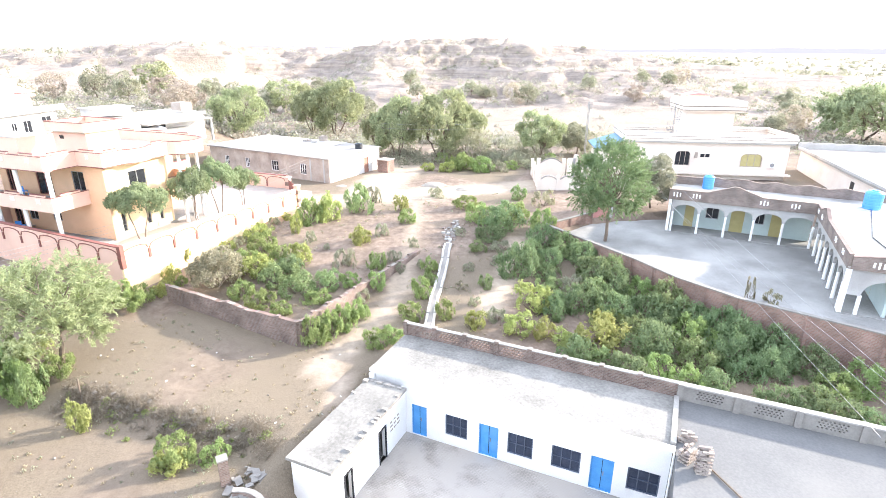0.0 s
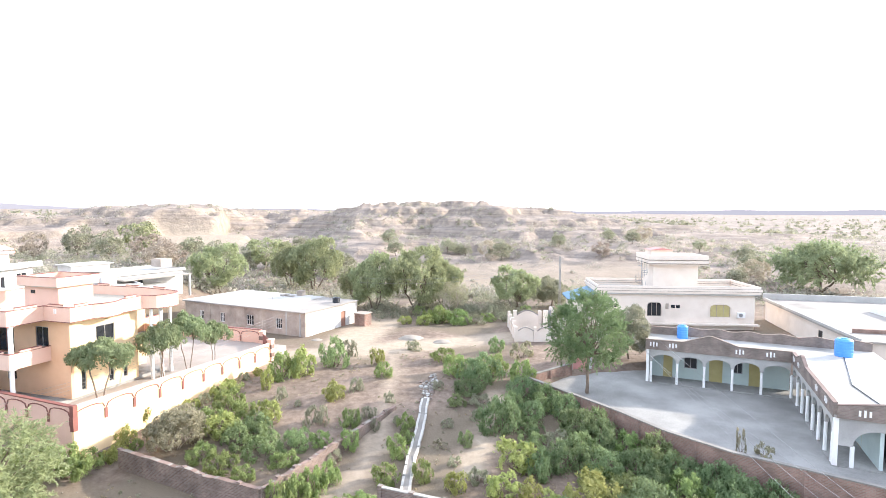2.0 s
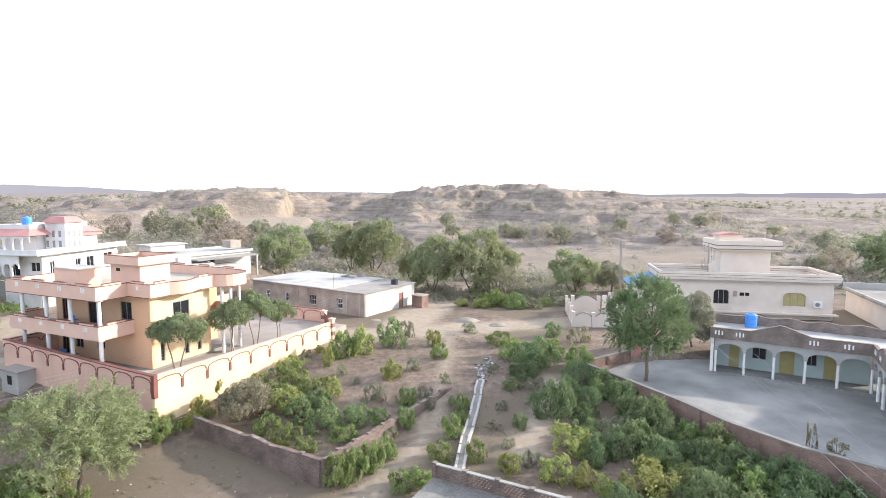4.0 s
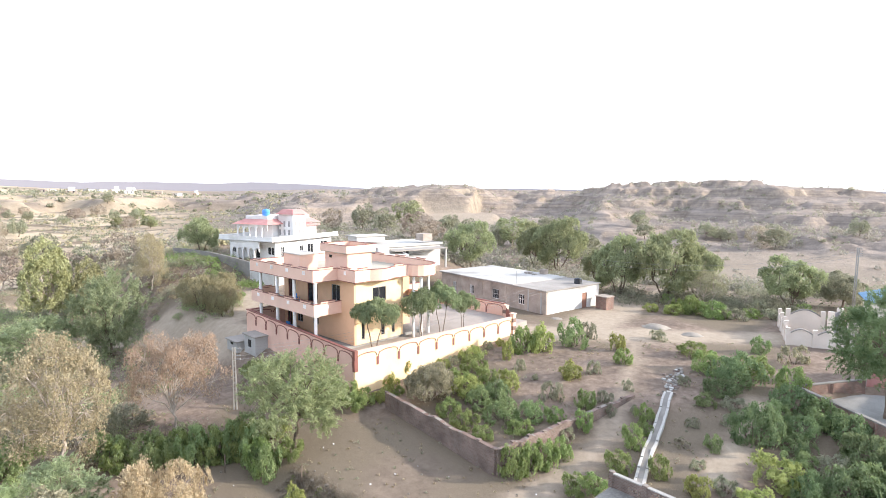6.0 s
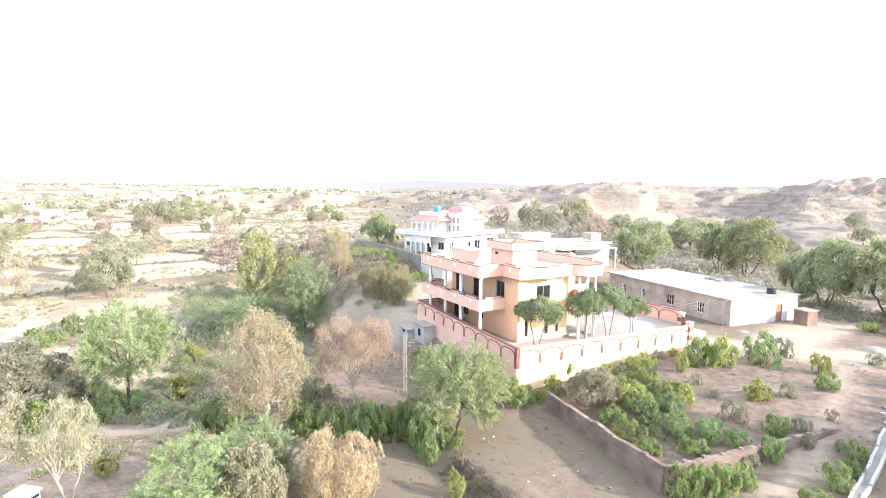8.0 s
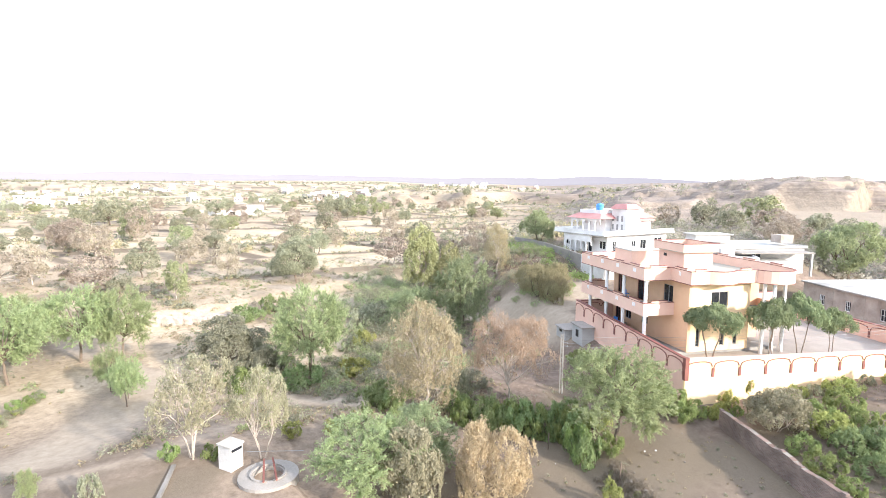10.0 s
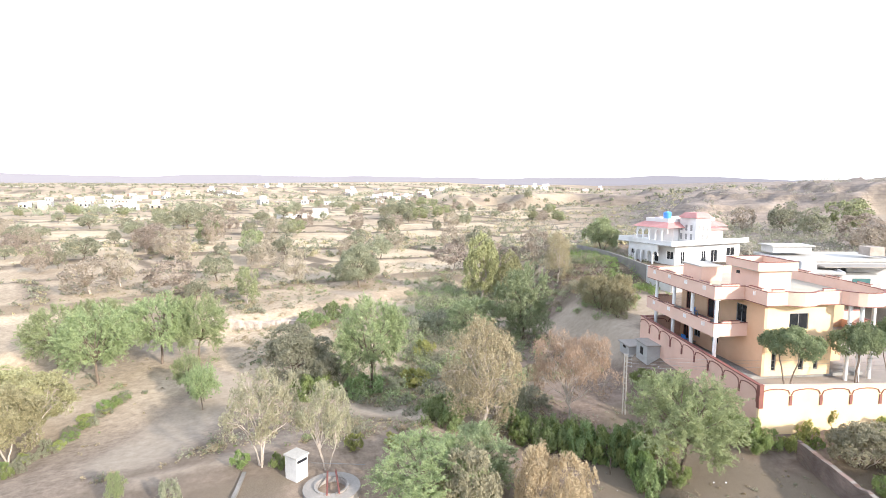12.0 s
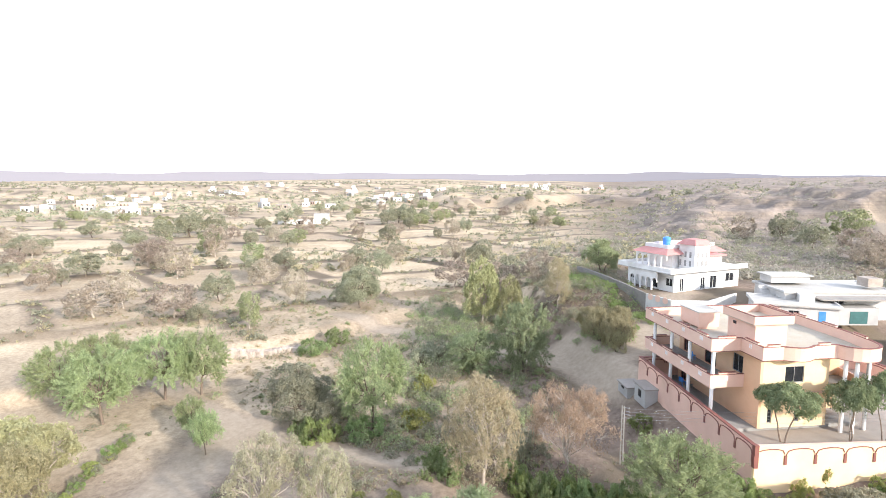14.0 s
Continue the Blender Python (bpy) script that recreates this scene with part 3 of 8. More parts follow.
    stubble = tint(stubble, ramp(mid, [(0.3, (0.70, 0.68, 0.66)), (0.62, (1.12, 1.12, 1.12))]))
    stubble = tint(stubble, ramp(noise_node(0.08, 8, 0.68), [(0.36, (0.78, 0.77, 0.76)), (0.6, (1.12, 1.12, 1.12))]))
    col = blend(att.outputs["Alpha"], col, stubble)
    col = blend(sep.outputs["Red"], col, dirt)
    t.links.new(col, b.inputs["Base Color"])
    bp = t.nodes.new("ShaderNodeBump")
    bp.inputs["Strength"].default_value, bp.inputs["Distance"].default_value = 0.6, 0.06
    t.links.new(mid, bp.inputs["Height"])
    bp0 = t.nodes.new("ShaderNodeBump")
    bp0.inputs["Strength"].default_value, bp0.inputs["Distance"].default_value = 0.8, 1.2
    cut = t.nodes.new("ShaderNodeMath")
    cut.operation = "MULTIPLY"
    t.links.new(noise_node(0.28, 8, 0.68), cut.inputs[0])
    t.links.new(sep.outputs["Blue"], cut.inputs[1])
    t.links.new(cut.outputs[0], bp0.inputs["Height"])
    t.links.new(bp0.outputs["Normal"], bp.inputs["Normal"])
    bp2 = t.nodes.new("ShaderNodeBump")
    bp2.inputs["Strength"].default_value, bp2.inputs["Distance"].default_value = 0.4, 0.02
    t.links.new(fine, bp2.inputs["Height"])
    t.links.new(bp.outputs["Normal"], bp2.inputs["Normal"])
    t.links.new(bp2.outputs["Normal"], b.inputs["Normal"])
    me.materials.append(m)
    return tagged(new("ground", me), "dry dusty land with worn tracks and eroded hills", "ground", kind="structure")


build_ground()


# ---- plants ----
def leaf_mesh(name, pts, nor, along, size, rng, material, aspect=2.4, loose=0.45):
    """Small pointed leaves at pts: each faces roughly nor and grows roughly along."""
    n = len(pts)
    nn = nor + rng.normal(0, loose, (n, 3))
    nn /= np.linalg.norm(nn, axis=1)[:, None] + 1e-9
    d = along + rng.normal(0, 0.45, (n, 3))
    d = d - nn * np.sum(d * nn, axis=1)[:, None] * 0.75
    d /= np.linalg.norm(d, axis=1)[:, None] + 1e-9
    s = np.cross(d, nn)
    s /= np.linalg.norm(s, axis=1)[:, None] + 1e-9
    ln = size * rng.uniform(0.65, 1.4, n)[:, None]
    w = ln / aspect
    foot, tip = pts - d * ln * 0.5, pts + d * ln * 0.5 - nn * ln * 0.1
    turned = rng.random((n, 1)) < 0.55          # some leaves widen to the tip, some taper
    foot, tip = np.where(turned, tip, foot), np.where(turned, foot, tip)
    co = np.stack([foot, tip - s * w * 0.5, tip + s * w * 0.5], 1).reshape(-1, 3)
    me = bpy.data.meshes.new(name)
    me.vertices.add(3 * n)
    me.vertices.foreach_set("co", co.astype(np.float32).ravel())
    me.loops.add(3 * n)
    me.loops.foreach_set("vertex_index", np.arange(3 * n))
    me.polygons.add(n)
    me.polygons.foreach_set("loop_start", np.arange(0, 3 * n, 3))
    me.polygons.foreach_set("loop_total", np.full(n, 3))
    me.update()
    me.materials.append(material)
    return me


def unit(v):
    return v / (np.linalg.norm(v, axis=-1, keepdims=True) + 1e-9)


def lobed_crown(rng, wide, high, z0, lobes, tufts, shape):
    """Tuft centres and outward directions over a crown built of overlapping lobes; also the lobes' centres."""
    ax = np.array([wide / 2, wide / 2, (high - z0) / 2])
    mid = np.array([0, 0, z0 + (high - z0) / 2])
    low = {"dome": -0.75, "flat": -0.1, "oval": -0.85, "ball": -0.8, "tall": -0.9, "fan": -0.4}[shape]
    cs, rs, us = [], [], []
    for k in range(lobes):
        f = (k + 0.5) / lobes
        uz = low + (1.0 - low) * f + rng.uniform(-0.08, 0.08)
        uz = min(max(uz, -0.95), 0.97)
        a = k * 2.39996 + rng.uniform(-0.45, 0.45)
        q = math.sqrt(1 - uz * uz)
        u = np.array([q * math.cos(a), q * math.sin(a), uz])
        reach = rng.uniform(0.40, 0.80)
        if uz < 0 and shape in ("dome", "oval"):
            reach = reach * np.array([1.0, 1.0, 1.3])
        if shape == "ball":
            reach = 0.52 + 0.3 * reach
        if shape == "tall":
            reach = reach * np.array([0.8 - 0.25 * uz, 0.8 - 0.25 * uz, 1.05])
        if shape == "flat":
            reach = reach * np.array([1.15, 1.15, 0.6])
        us.append(u)
        cs.append(mid + u * ax * reach)
        rs.append(rng.uniform(0.22, 0.46) * np.array([1, 1, 0.85 if shape != "tall" else 1.0]))
    cs, us, rs = np.array(cs), np.array(us), np.array(rs)
    pick = rng.integers(0, lobes, tufts)
    v = unit(rng.normal(size=(tufts, 3)) + us[pick] * 0.9 + np.array([0, 0, 0.25]))
    r = rs[pick] * ax * rng.uniform(0.6, 1.22, (tufts, 1))
    return cs[pick] + v * r, unit(v * 0.75 + us[pick] * 0.35 + np.array([0, 0, 0.2])), cs


def tuft_leaves(c, n, per, radius, rng, style):
    """Leaves over the cap of each tuft: places, facings and growth."""
    c, n = np.repeat(c, per, 0), np.repeat(n, per, 0)
    grow = np.repeat(rng.uniform(0.7, 1.3, len(c) // per), per)[:, None] * radius
    tan = rng.normal(0, 0.55, c.shape)
    tan = tan - n * np.sum(tan * n, axis=1)[:, None]
    out2 = np.sum(tan * tan, axis=1)[:, None]
    p = c + grow * (tan + n * (0.45 - 0.55 * out2 + rng.normal(0, 0.16, (len(c), 1))))
    face = unit(n + 0.9 * tan)
    if style == "upright":
        up = rng.random((len(c), 1))
        p = c + grow * (tan * (1.05 - 0.75 * up) + n * 0.2 + np.array([0, 0, 1.0]) * (1.3 * up - 0.4))
        face = unit(0.8 * n + 1.1 * tan + np.array([0, 0, 0.3]))
    if style == "feather":             # flat sprays of leaflets either side of a shoot that points outward
        k = len(c) // per
        shoot = np.repeat(unit(n[::per] + rng.normal(0, 0.5, (k, 3)) + np.array([0, 0, 0.1])), per, 0)
        side = unit(np.cross(shoot, np.array([0, 0, 1.0])) + np.repeat(rng.normal(0, 0.45, (k, 3)), per, 0))
        u = rng.random((len(c), 1))
        lean = np.sign(rng.random((len(c), 1)) - 0.5)
        p = c + grow * (shoot * (2.3 * u - 0.9) + side * lean * 0.62 * (1.05 - u) ** 0.7 * rng.random((len(c), 1)) + rng.normal(0, 0.07, c.shape))
        p[:, 2] -= 0.22 * grow[:, 0] * u[:, 0] ** 2
        top = np.cross(side, shoot)
        face = unit(0.75 * n + 0.55 * top * np.sign(top[:, 2:3]))
        along = shoot * 0.8 + side * lean * 0.8
    elif style == "upright":
        along = n * 0.35 + tan * 0.7 + np.array([0, 0, 1.3])
    else:
        along = tan * 1.6 + rng.normal(0, 0.5, c.shape)
    return p, face, along


def limb(bm, a, b, r0, r1, rng, steps=3, sag=0.12, n=5):
    a, b = Vector(a), Vector(b)
    last, lr = a, r0
    ln = (b - a).length
    for s in range(1, steps + 1):
        k = s / steps
        p = a.lerp(b, k)
        if s < steps:
            p += Vector(rng.normal(0, sag * ln / steps, 3)) + Vector((0, 0, 0.10 * ln * math.sin(math.pi * k)))
        r = r0 + (r1 - r0) * k
        tube(bm, last, p, lr, r, n)
        last, lr = p, r


SIZES = {}


def tree_proto(name, label, category, seed, high, wide, bole, lobes, tufts, per, leaf, radius, leaves, bark, girth, shape="dome", style="broad", stems=1, twigs=20, aspect=2.4, loose=0.45):
    """A tree at the origin: a tapered trunk with limbs and twigs, and a lobed crown of many small leaves."""
    rng = np.random.default_rng(seed)
    ob = root(name, Matrix(), label, category)
    SIZES[ob.name] = (wide, high)
    tc, tn, cs = lobed_crown(rng, wide * 0.97, high * 0.98, bole, lobes, tufts, shape)
    bm = bmesh.new()
    forks = []
    for s in range(stems):
        a = 2 * math.pi * s / stems + rng.uniform(0, 1)
        lean = (0.05 if stems == 1 else 0.16) * wide
        top = Vector((math.cos(a) * lean, math.sin(a) * lean, bole + 0.16 * (high - bole)))
        limb(bm, (0.1 * math.cos(a) * (stems > 1), 0.1 * math.sin(a) * (stems > 1), -0.2), top, girth / math.sqrt(stems), girth * 0.62 / math.sqrt(stems), rng, 4, 0.10, 7)
        forks.append(top)
    lows = [Vector(c) for c in cs]
    for c in lows:
        f = min(forks, key=lambda q: (q - c).length)
        limb(bm, f, c, girth * 0.42, girth * 0.14, rng, 3, 0.14, 5)
    for i in rng.permutation(len(tc))[:twigs]:
        c = Vector(tc[i])
        f = min(lows, key=lambda q: (q - c).length)
        limb(bm, f, c + Vector(tn[i]) * radius * 0.4, girth * 0.15, girth * 0.04, rng, 2, 0.14, 3)
    part("trunk", bm, bark, ob)
    p, face, along = tuft_leaves(tc, tn, per, radius, rng, style)
    p[:, 2] = np.maximum(p[:, 2], bole * 0.5)
    part("crown", leaf_mesh("crown", p, face, along, leaf, rng, leaves, aspect, loose), leaves, ob)
    return ob


def shrub_proto(name, label, category, seed, high, wide, lobes, tufts, per, leaf, leaves, style="upright", aspect=2.2, loose=0.5):
    rng = np.random.default_rng(seed)
    ob = root(name, Matrix(), label, category)
    SIZES[ob.name] = (wide, high)
    tc, tn, cs = lobed_crown(rng, wide * 0.95, high * 1.02, -0.25 * high, lobes, tufts, "dome")
    tc[:, 2] = np.maximum(tc[:, 2], 0.06 + 0.1 * rng.random(len(tc)))
    bm = bmesh.new()
    for c in cs:
        limb(bm, (c[0] * 0.2, c[1] * 0.2, -0.1), (c[0], c[1], max(c[2], 0.2)), 0.025, 0.01, rng, 2, 0.1, 4)
    part("stem", bm, M_BARK, ob)
    p, face, along = tuft_leaves(tc, tn, per, 0.145 * (wide * high) ** 0.5, rng, style)
    p[:, 2] = np.abs(p[:, 2]) + 0.02
    part("foliage", leaf_mesh("foliage", p, face, along, leaf, rng, leaves, aspect, loose), leaves, ob)
    return ob


def plant(proto, x, y, wide, high, turn=0.0, first=[], z=None, label=""):
    """A plant of that width and height: the proto itself the first time, then copies."""
    w0, h0 = SIZES[proto.name]
    base = gz(x, y) - 0.04 if z is None else z
    m = Matrix.Translation((x, y, base)) @ Matrix.Rotation(turn, 4, "Z") @ Matrix.Diagonal((wide / w0, wide / w0, high / h0, 1))
    if proto.name not in first:
        first.append(proto.name)
        proto.matrix_world = m
        ob = proto
    else:
        ob = copy_thing(proto, m @ Matrix.Diagonal((1 / proto.scale[0], 1 / proto.scale[1], 1 / proto.scale[2], 1)))
    if label:
        ob["label"] = label
    return ob


T_FEATHER = tree_proto("acacia_tree", "feathery grey-green acacia tree on bare dry soil", "tree", 31, 7.0, 7.6, 1.1, 22, 600, 42, 0.27, 0.54, L_ACACIA, M_BARK, 0.17, "dome", "feather", 1, 60, 5.0, 0.9)
T_BUSHY = tree_proto("acacia_tree", "bushy green acacia with foliage almost to the ground", "tree", 32, 7.0, 7.4, 0.4, 18, 520, 52, 0.25, 0.54, L_FERN, M_BARK, 0.17, "oval", "feather", 1, 40, 4.2, 0.85)
T_ROUND = tree_proto("acacia_tree", "round bright green acacia tree inside a courtyard wall", "tree", 2, 8.6, 8.3, 1.9, 34, 900, 54, 0.21, 0.5, L_LIME, M_BARK, 0.2, "ball", "feather", 1, 30, 3.6, 0.85)
T_BROAD = tree_proto("acacia_tree", "very broad dark acacia beyond the flat roofs", "tree", 34, 11.0, 23.0, 1.6, 26, 620, 46, 0.62, 1.1, L_FERN, M_BARK, 0.4, "dome", "feather", 2, 50, 3.2, 0.8)
T_DRY = tree_proto("dry_tree", "half-bare tree with dry tan leaves and pale trunk", "tree", 3, 8.8, 7.0, 1.2, 24, 380, 56, 0.125, 0.54, L_DRY, M_PALEBARK, 0.15, "tall", "upright", 1, 300, 1.6, 1.2)
T_RUST = tree_proto("dry_tree", "leafless-looking tree with fine pinkish-tan twigs and leaves", "tree", 4, 8.0, 6.4, 1.3, 20, 330, 44, 0.12, 0.54, L_RUST, M_PALEBARK, 0.11, "fan", "upright", 2, 420, 1.8, 1.2)
T_RUSTBUSH = tree_proto("dry_bush", "dense bush of dry pinkish-tan leaves on a field edge", "bush", 14, 4.0, 5.0, 0.2, 16, 380, 76, 0.115, 0.42, L_RUST, M_PALEBARK, 0.07, "dome", "upright", 3, 80, 1.9, 1.0)
T_GUM = tree_proto("pale_tree", "open-crowned tree with silvery leaves and pale forked stems", "tree", 5, 6.4, 5.2, 1.0, 20, 210, 40, 0.14, 0.46, L_SILVER, M_PALEBARK, 0.12, "fan", "upright", 3, 190, 2.0, 1.0)
T_SILVER = tree_proto("silver_bush", "tall silvery-grey bush of upright leafy shoots", "bush", 15, 4.0, 3.6, 0.1, 15, 280, 50, 0.16, 0.36, L_SILVER, M_PALEBARK, 0.07, "dome", "upright", 4, 70, 2.0, 0.9)
T_OLIVE = tree_proto("field_tree", "grey-green field tree on bare dry soil", "tree", 6, 6.0, 6.6, 0.6, 18, 330, 56, 0.19, 0.5, L_OLIVE, M_BARK, 0.16, "dome", "broad", 1, 60, 1.8, 0.95)
T_THICKET = tree_proto("thicket_bush", "rounded grey-green thicket bush at a bend of the track", "bush", 36, 4.4, 4.4, 0.1, 12, 200, 46, 0.15, 0.42, L_STRAW, M_BARK, 0.08, "dome", "upright", 3, 70, 2.2, 0.8)
T_STRAW = tree_proto("field_tree", "full-crowned straw-green tree with pale trunk beside a field edge", "tree", 33, 6.4, 6.4, 0.9, 19, 360, 58, 0.175, 0.46, L_STRAW, M_PALEBARK, 0.13, "dome", "broad", 2, 60, 1.7, 0.95)
T_DEEP = tree_proto("leafy_tree", "dense green leafy tree with a dark trunk", "tree", 7, 8.0, 8.0, 1.3, 16, 360, 46, 0.26, 0.62, L_DEEP, M_BARK, 0.2, "dome", "upright", 3, 60, 1.8, 0.95)
T_TALL = tree_proto("poplar_tree", "tall slender yellow-green tree beside a dry stream", "tree", 8, 10.0, 6.4, 0.5, 20, 320, 40, 0.30, 0.56, L_POPLAR, M_PALEBARK, 0.16, "tall", "upright", 1, 60, 2.0, 0.9)
T_YARD = tree_proto("umbrella_tree", "small flat-crowned tree with thin forked trunk in a paved yard", "tree", 9, 4.6, 4.6, 2.1, 14, 250, 50, 0.18, 0.36, L_YARD, M_YARDBARK, 0.10, "fan", "broad", 2, 30, 1.9, 0.75)
F_DRY = tree_proto("field_tree", "dry tan tree among far dusty fields", "tree", 14, 7.0, 6.6, 0.8, 13, 120, 22, 0.36, 0.66, L_FARDRY, M_PALEBARK, 0.16, "dome", "broad", 1, 12, 1.7, 1.0)
F_OLIVE = tree_proto("field_tree", "grey-green tree among far dusty fields", "tree", 15, 6.2, 6.6, 0.5, 13, 115, 22, 0.36, 0.68, L_OLIVE, M_BARK, 0.15, "dome", "broad", 1, 8, 1.7, 0.9)
F_GREEN = tree_proto("field_tree", "dark green tree among far dusty fields", "tree", 16, 6.6, 6.0, 1.2, 14, 120, 24, 0.36, 0.64, L_DEEP, M_PALEBARK, 0.15, "oval", "broad", 1, 16, 1.7, 0.8)


# ---- building pieces ----
def brick_mat(name, c1, c2, mortar, scale=1.0, floor=False):
    """Courses of brick with recessed joints, for walls seen from afar."""
    m = bpy.data.materials.new(name)
    m.use_nodes = True
    t = m.node_tree
    b = t.nodes["Principled BSDF"]
    co = t.nodes.new("ShaderNodeTexCoord")
    sp = t.nodes.new("ShaderNodeSeparateXYZ")
    t.links.new(co.outputs["Object"], sp.inputs[0])
    if floor:
        add = t.nodes.new("ShaderNodeMath")
        t.links.new(sp.outputs["X"], add.inputs[0])
        add.inputs[1].default_value = 0.0
    else:
        cr = t.nodes.new("ShaderNodeVectorMath")
        cr.operation = "CROSS_PRODUCT"
        cr.inputs[1].default_value = (0, 0, 1)
        t.links.new(co.outputs["Normal"], cr.inputs[0])
        add = t.nodes.new("ShaderNodeVectorMath")
        add.operation = "DOT_PRODUCT"
        t.links.new(co.outputs["Object"], add.inputs[0])
        t.links.new(cr.outputs[0], add.inputs[1])
    cb = t.nodes.new("ShaderNodeCombineXYZ")
    t.links.new(add.outputs["Value"], cb.inputs["X"])
    t.links.new(sp.outputs["Y" if floor else "Z"], cb.inputs["Y"])
    br = t.nodes.new("ShaderNodeTexBrick")
    br.inputs["Scale"].default_value = scale
    br.inputs["Brick Width"].default_value, br.inputs["Row Height"].default_value = 0.235, 0.085
    br.inputs["Mortar Size"].default_value = 0.011
    br.inputs["Color1"].default_value, br.inputs["Color2"].default_value, br.inputs["Mortar"].default_value = (*c1, 1), (*c2, 1), (*mortar, 1)
    t.links.new(cb.outputs[0], br.inputs["Vector"])
    no = t.nodes.new("ShaderNodeTexNoise")
    no.inputs["Scale"].default_value, no.inputs["Detail"].default_value = 0.9, 8
    t.links.new(co.outputs["Object"], no.inputs["Vector"])
    rp = t.nodes.new("ShaderNodeValToRGB")
    rp.color_ramp.elements[0].position, rp.color_ramp.elements[1].position = 0.3, 0.7
    rp.color_ramp.elements[0].color, rp.color_ramp.elements[1].color = (0.62, 0.60, 0.58, 1), (1.15, 1.12, 1.1, 1)
    t.links.new(no.outputs["Fac"], rp.inputs["Fac"])
    mx = t.nodes.new("ShaderNodeMix")
    mx.data_type, mx.blend_type = "RGBA", "MULTIPLY"
    mx.inputs[0].default_value = 1.0
    t.links.new(br.outputs["Color"], mx.inputs[6])
    t.links.new(rp.outputs["Color"], mx.inputs[7])
    b.inputs["Roughness"].default_value = 0.95
    bp = t.nodes.new("ShaderNodeBump")
    bp.invert = True
    bp.inputs["Strength"].default_value, bp.inputs["Distance"].default_value = 0.7, 0.012
    if floor:                    # blown dust lies over most of the paving
        dn = t.nodes.new("ShaderNodeTexNoise")
        dn.inputs["Scale"].default_value, dn.inputs["Detail"].default_value, dn.inputs["Roughness"].default_value = 0.42, 9, 0.65
        t.links.new(co.outputs["Object"], dn.inputs["Vector"])
        dr = t.nodes.new("ShaderNodeValToRGB")
        dr.color_ramp.elements[0].position, dr.color_ramp.elements[1].position = 0.38, 0.54
        dr.color_ramp.elements[0].color, dr.color_ramp.elements[1].color = (0, 0, 0, 1), (0.93, 0.93, 0.93, 1)
        t.links.new(dn.outputs["Fac"], dr.inputs["Fac"])
        dm = t.nodes.new("ShaderNodeMix")
        dm.data_type = "RGBA"
        dm.inputs[7].default_value = (0.36, 0.325, 0.29, 1)
        t.links.new(dr.outputs["Color"], dm.inputs[0])
        t.links.new(mx.outputs[2], dm.inputs[6])
        t.links.new(dm.outputs[2], b.inputs["Base Color"])
        bp.inputs["Strength"].default_value = 0.35
    else:
        t.links.new(mx.outputs[2], b.inputs["Base Color"])
    t.links.new(br.outputs["Fac"], bp.inputs["Height"])
    t.links.new(bp.outputs["Normal"], b.inputs["Normal"])
    return m


M_GLASS = mat("blue_grey_glass", (0.02, 0.028, 0.05), (0.04, 0.052, 0.085), 1.5, 12, 0.2, 0.0)
M_GRILLE = mat("dark_blue_grille", (0.05, 0.065, 0.10), (0.08, 0.10, 0.14), 3, 30, 0.5, 0.1)
M_BRICKWALL = brick_mat("brick_courses", (0.235, 0.14, 0.112), (0.32, 0.20, 0.165), (0.28, 0.24, 0.21))
M_OLDBRICK = brick_mat("old_brick_courses", (0.155, 0.105, 0.088), (0.25, 0.18, 0.155), (0.25, 0.225, 0.2))
M_BROWNBRICK = brick_mat("brown_brick_courses", (0.22, 0.175, 0.155), (0.29, 0.235, 0.21), (0.27, 0.24, 0.22))


def window_x(parent, x0, x1, z0, z1, y, face, material=M_DARK, frame_mat=M_STEEL, bars=2, name="window", rows=1):
    """A framed window or door in a wall that runs along x; face -1 looks to -y."""
    d = 0.05
    bm = bmesh.new()
    ya, yb = (y - 0.02, y + d) if face < 0 else (y - d, y + 0.02)
    w = 0.06
    for b in ((x0, x0 + w, z0, z1), (x1 - w, x1, z0, z1), (x0 + w, x1 - w, z0, z0 + w), (x0 + w, x1 - w, z1 - w, z1)):
        box(bm, b[0], b[1], ya, yb, b[2], b[3])
    bmesh.ops.remove_doubles(bm, verts=bm.verts, dist=0.0005)
    ob = part(name, bm, frame_mat, parent)
    for k in range(1, bars):
        xm = x0 + (x1 - x0) * k / bars
        part("bar", boxes((xm - 0.025, xm + 0.025, ya + 0.004, yb - 0.004, z0 + w, z1 - w)), frame_mat, ob)
    for k in range(1, rows):
        zm = z0 + (z1 - z0) * k / rows
        part("bar", boxes((x0 + w, x1 - w, ya + 0.008, yb - 0.008, zm - 0.02, zm + 0.02)), frame_mat, ob)
    pm = boxes((x0 + 0.01, x1 - 0.01, y + (0.03 if face < 0 else -0.06), y + (0.06 if face < 0 else -0.03), z0 + 0.01, z1 - 0.01))
    part("pane" if name == "window" else "leaf", pm, material, ob)
    return ob


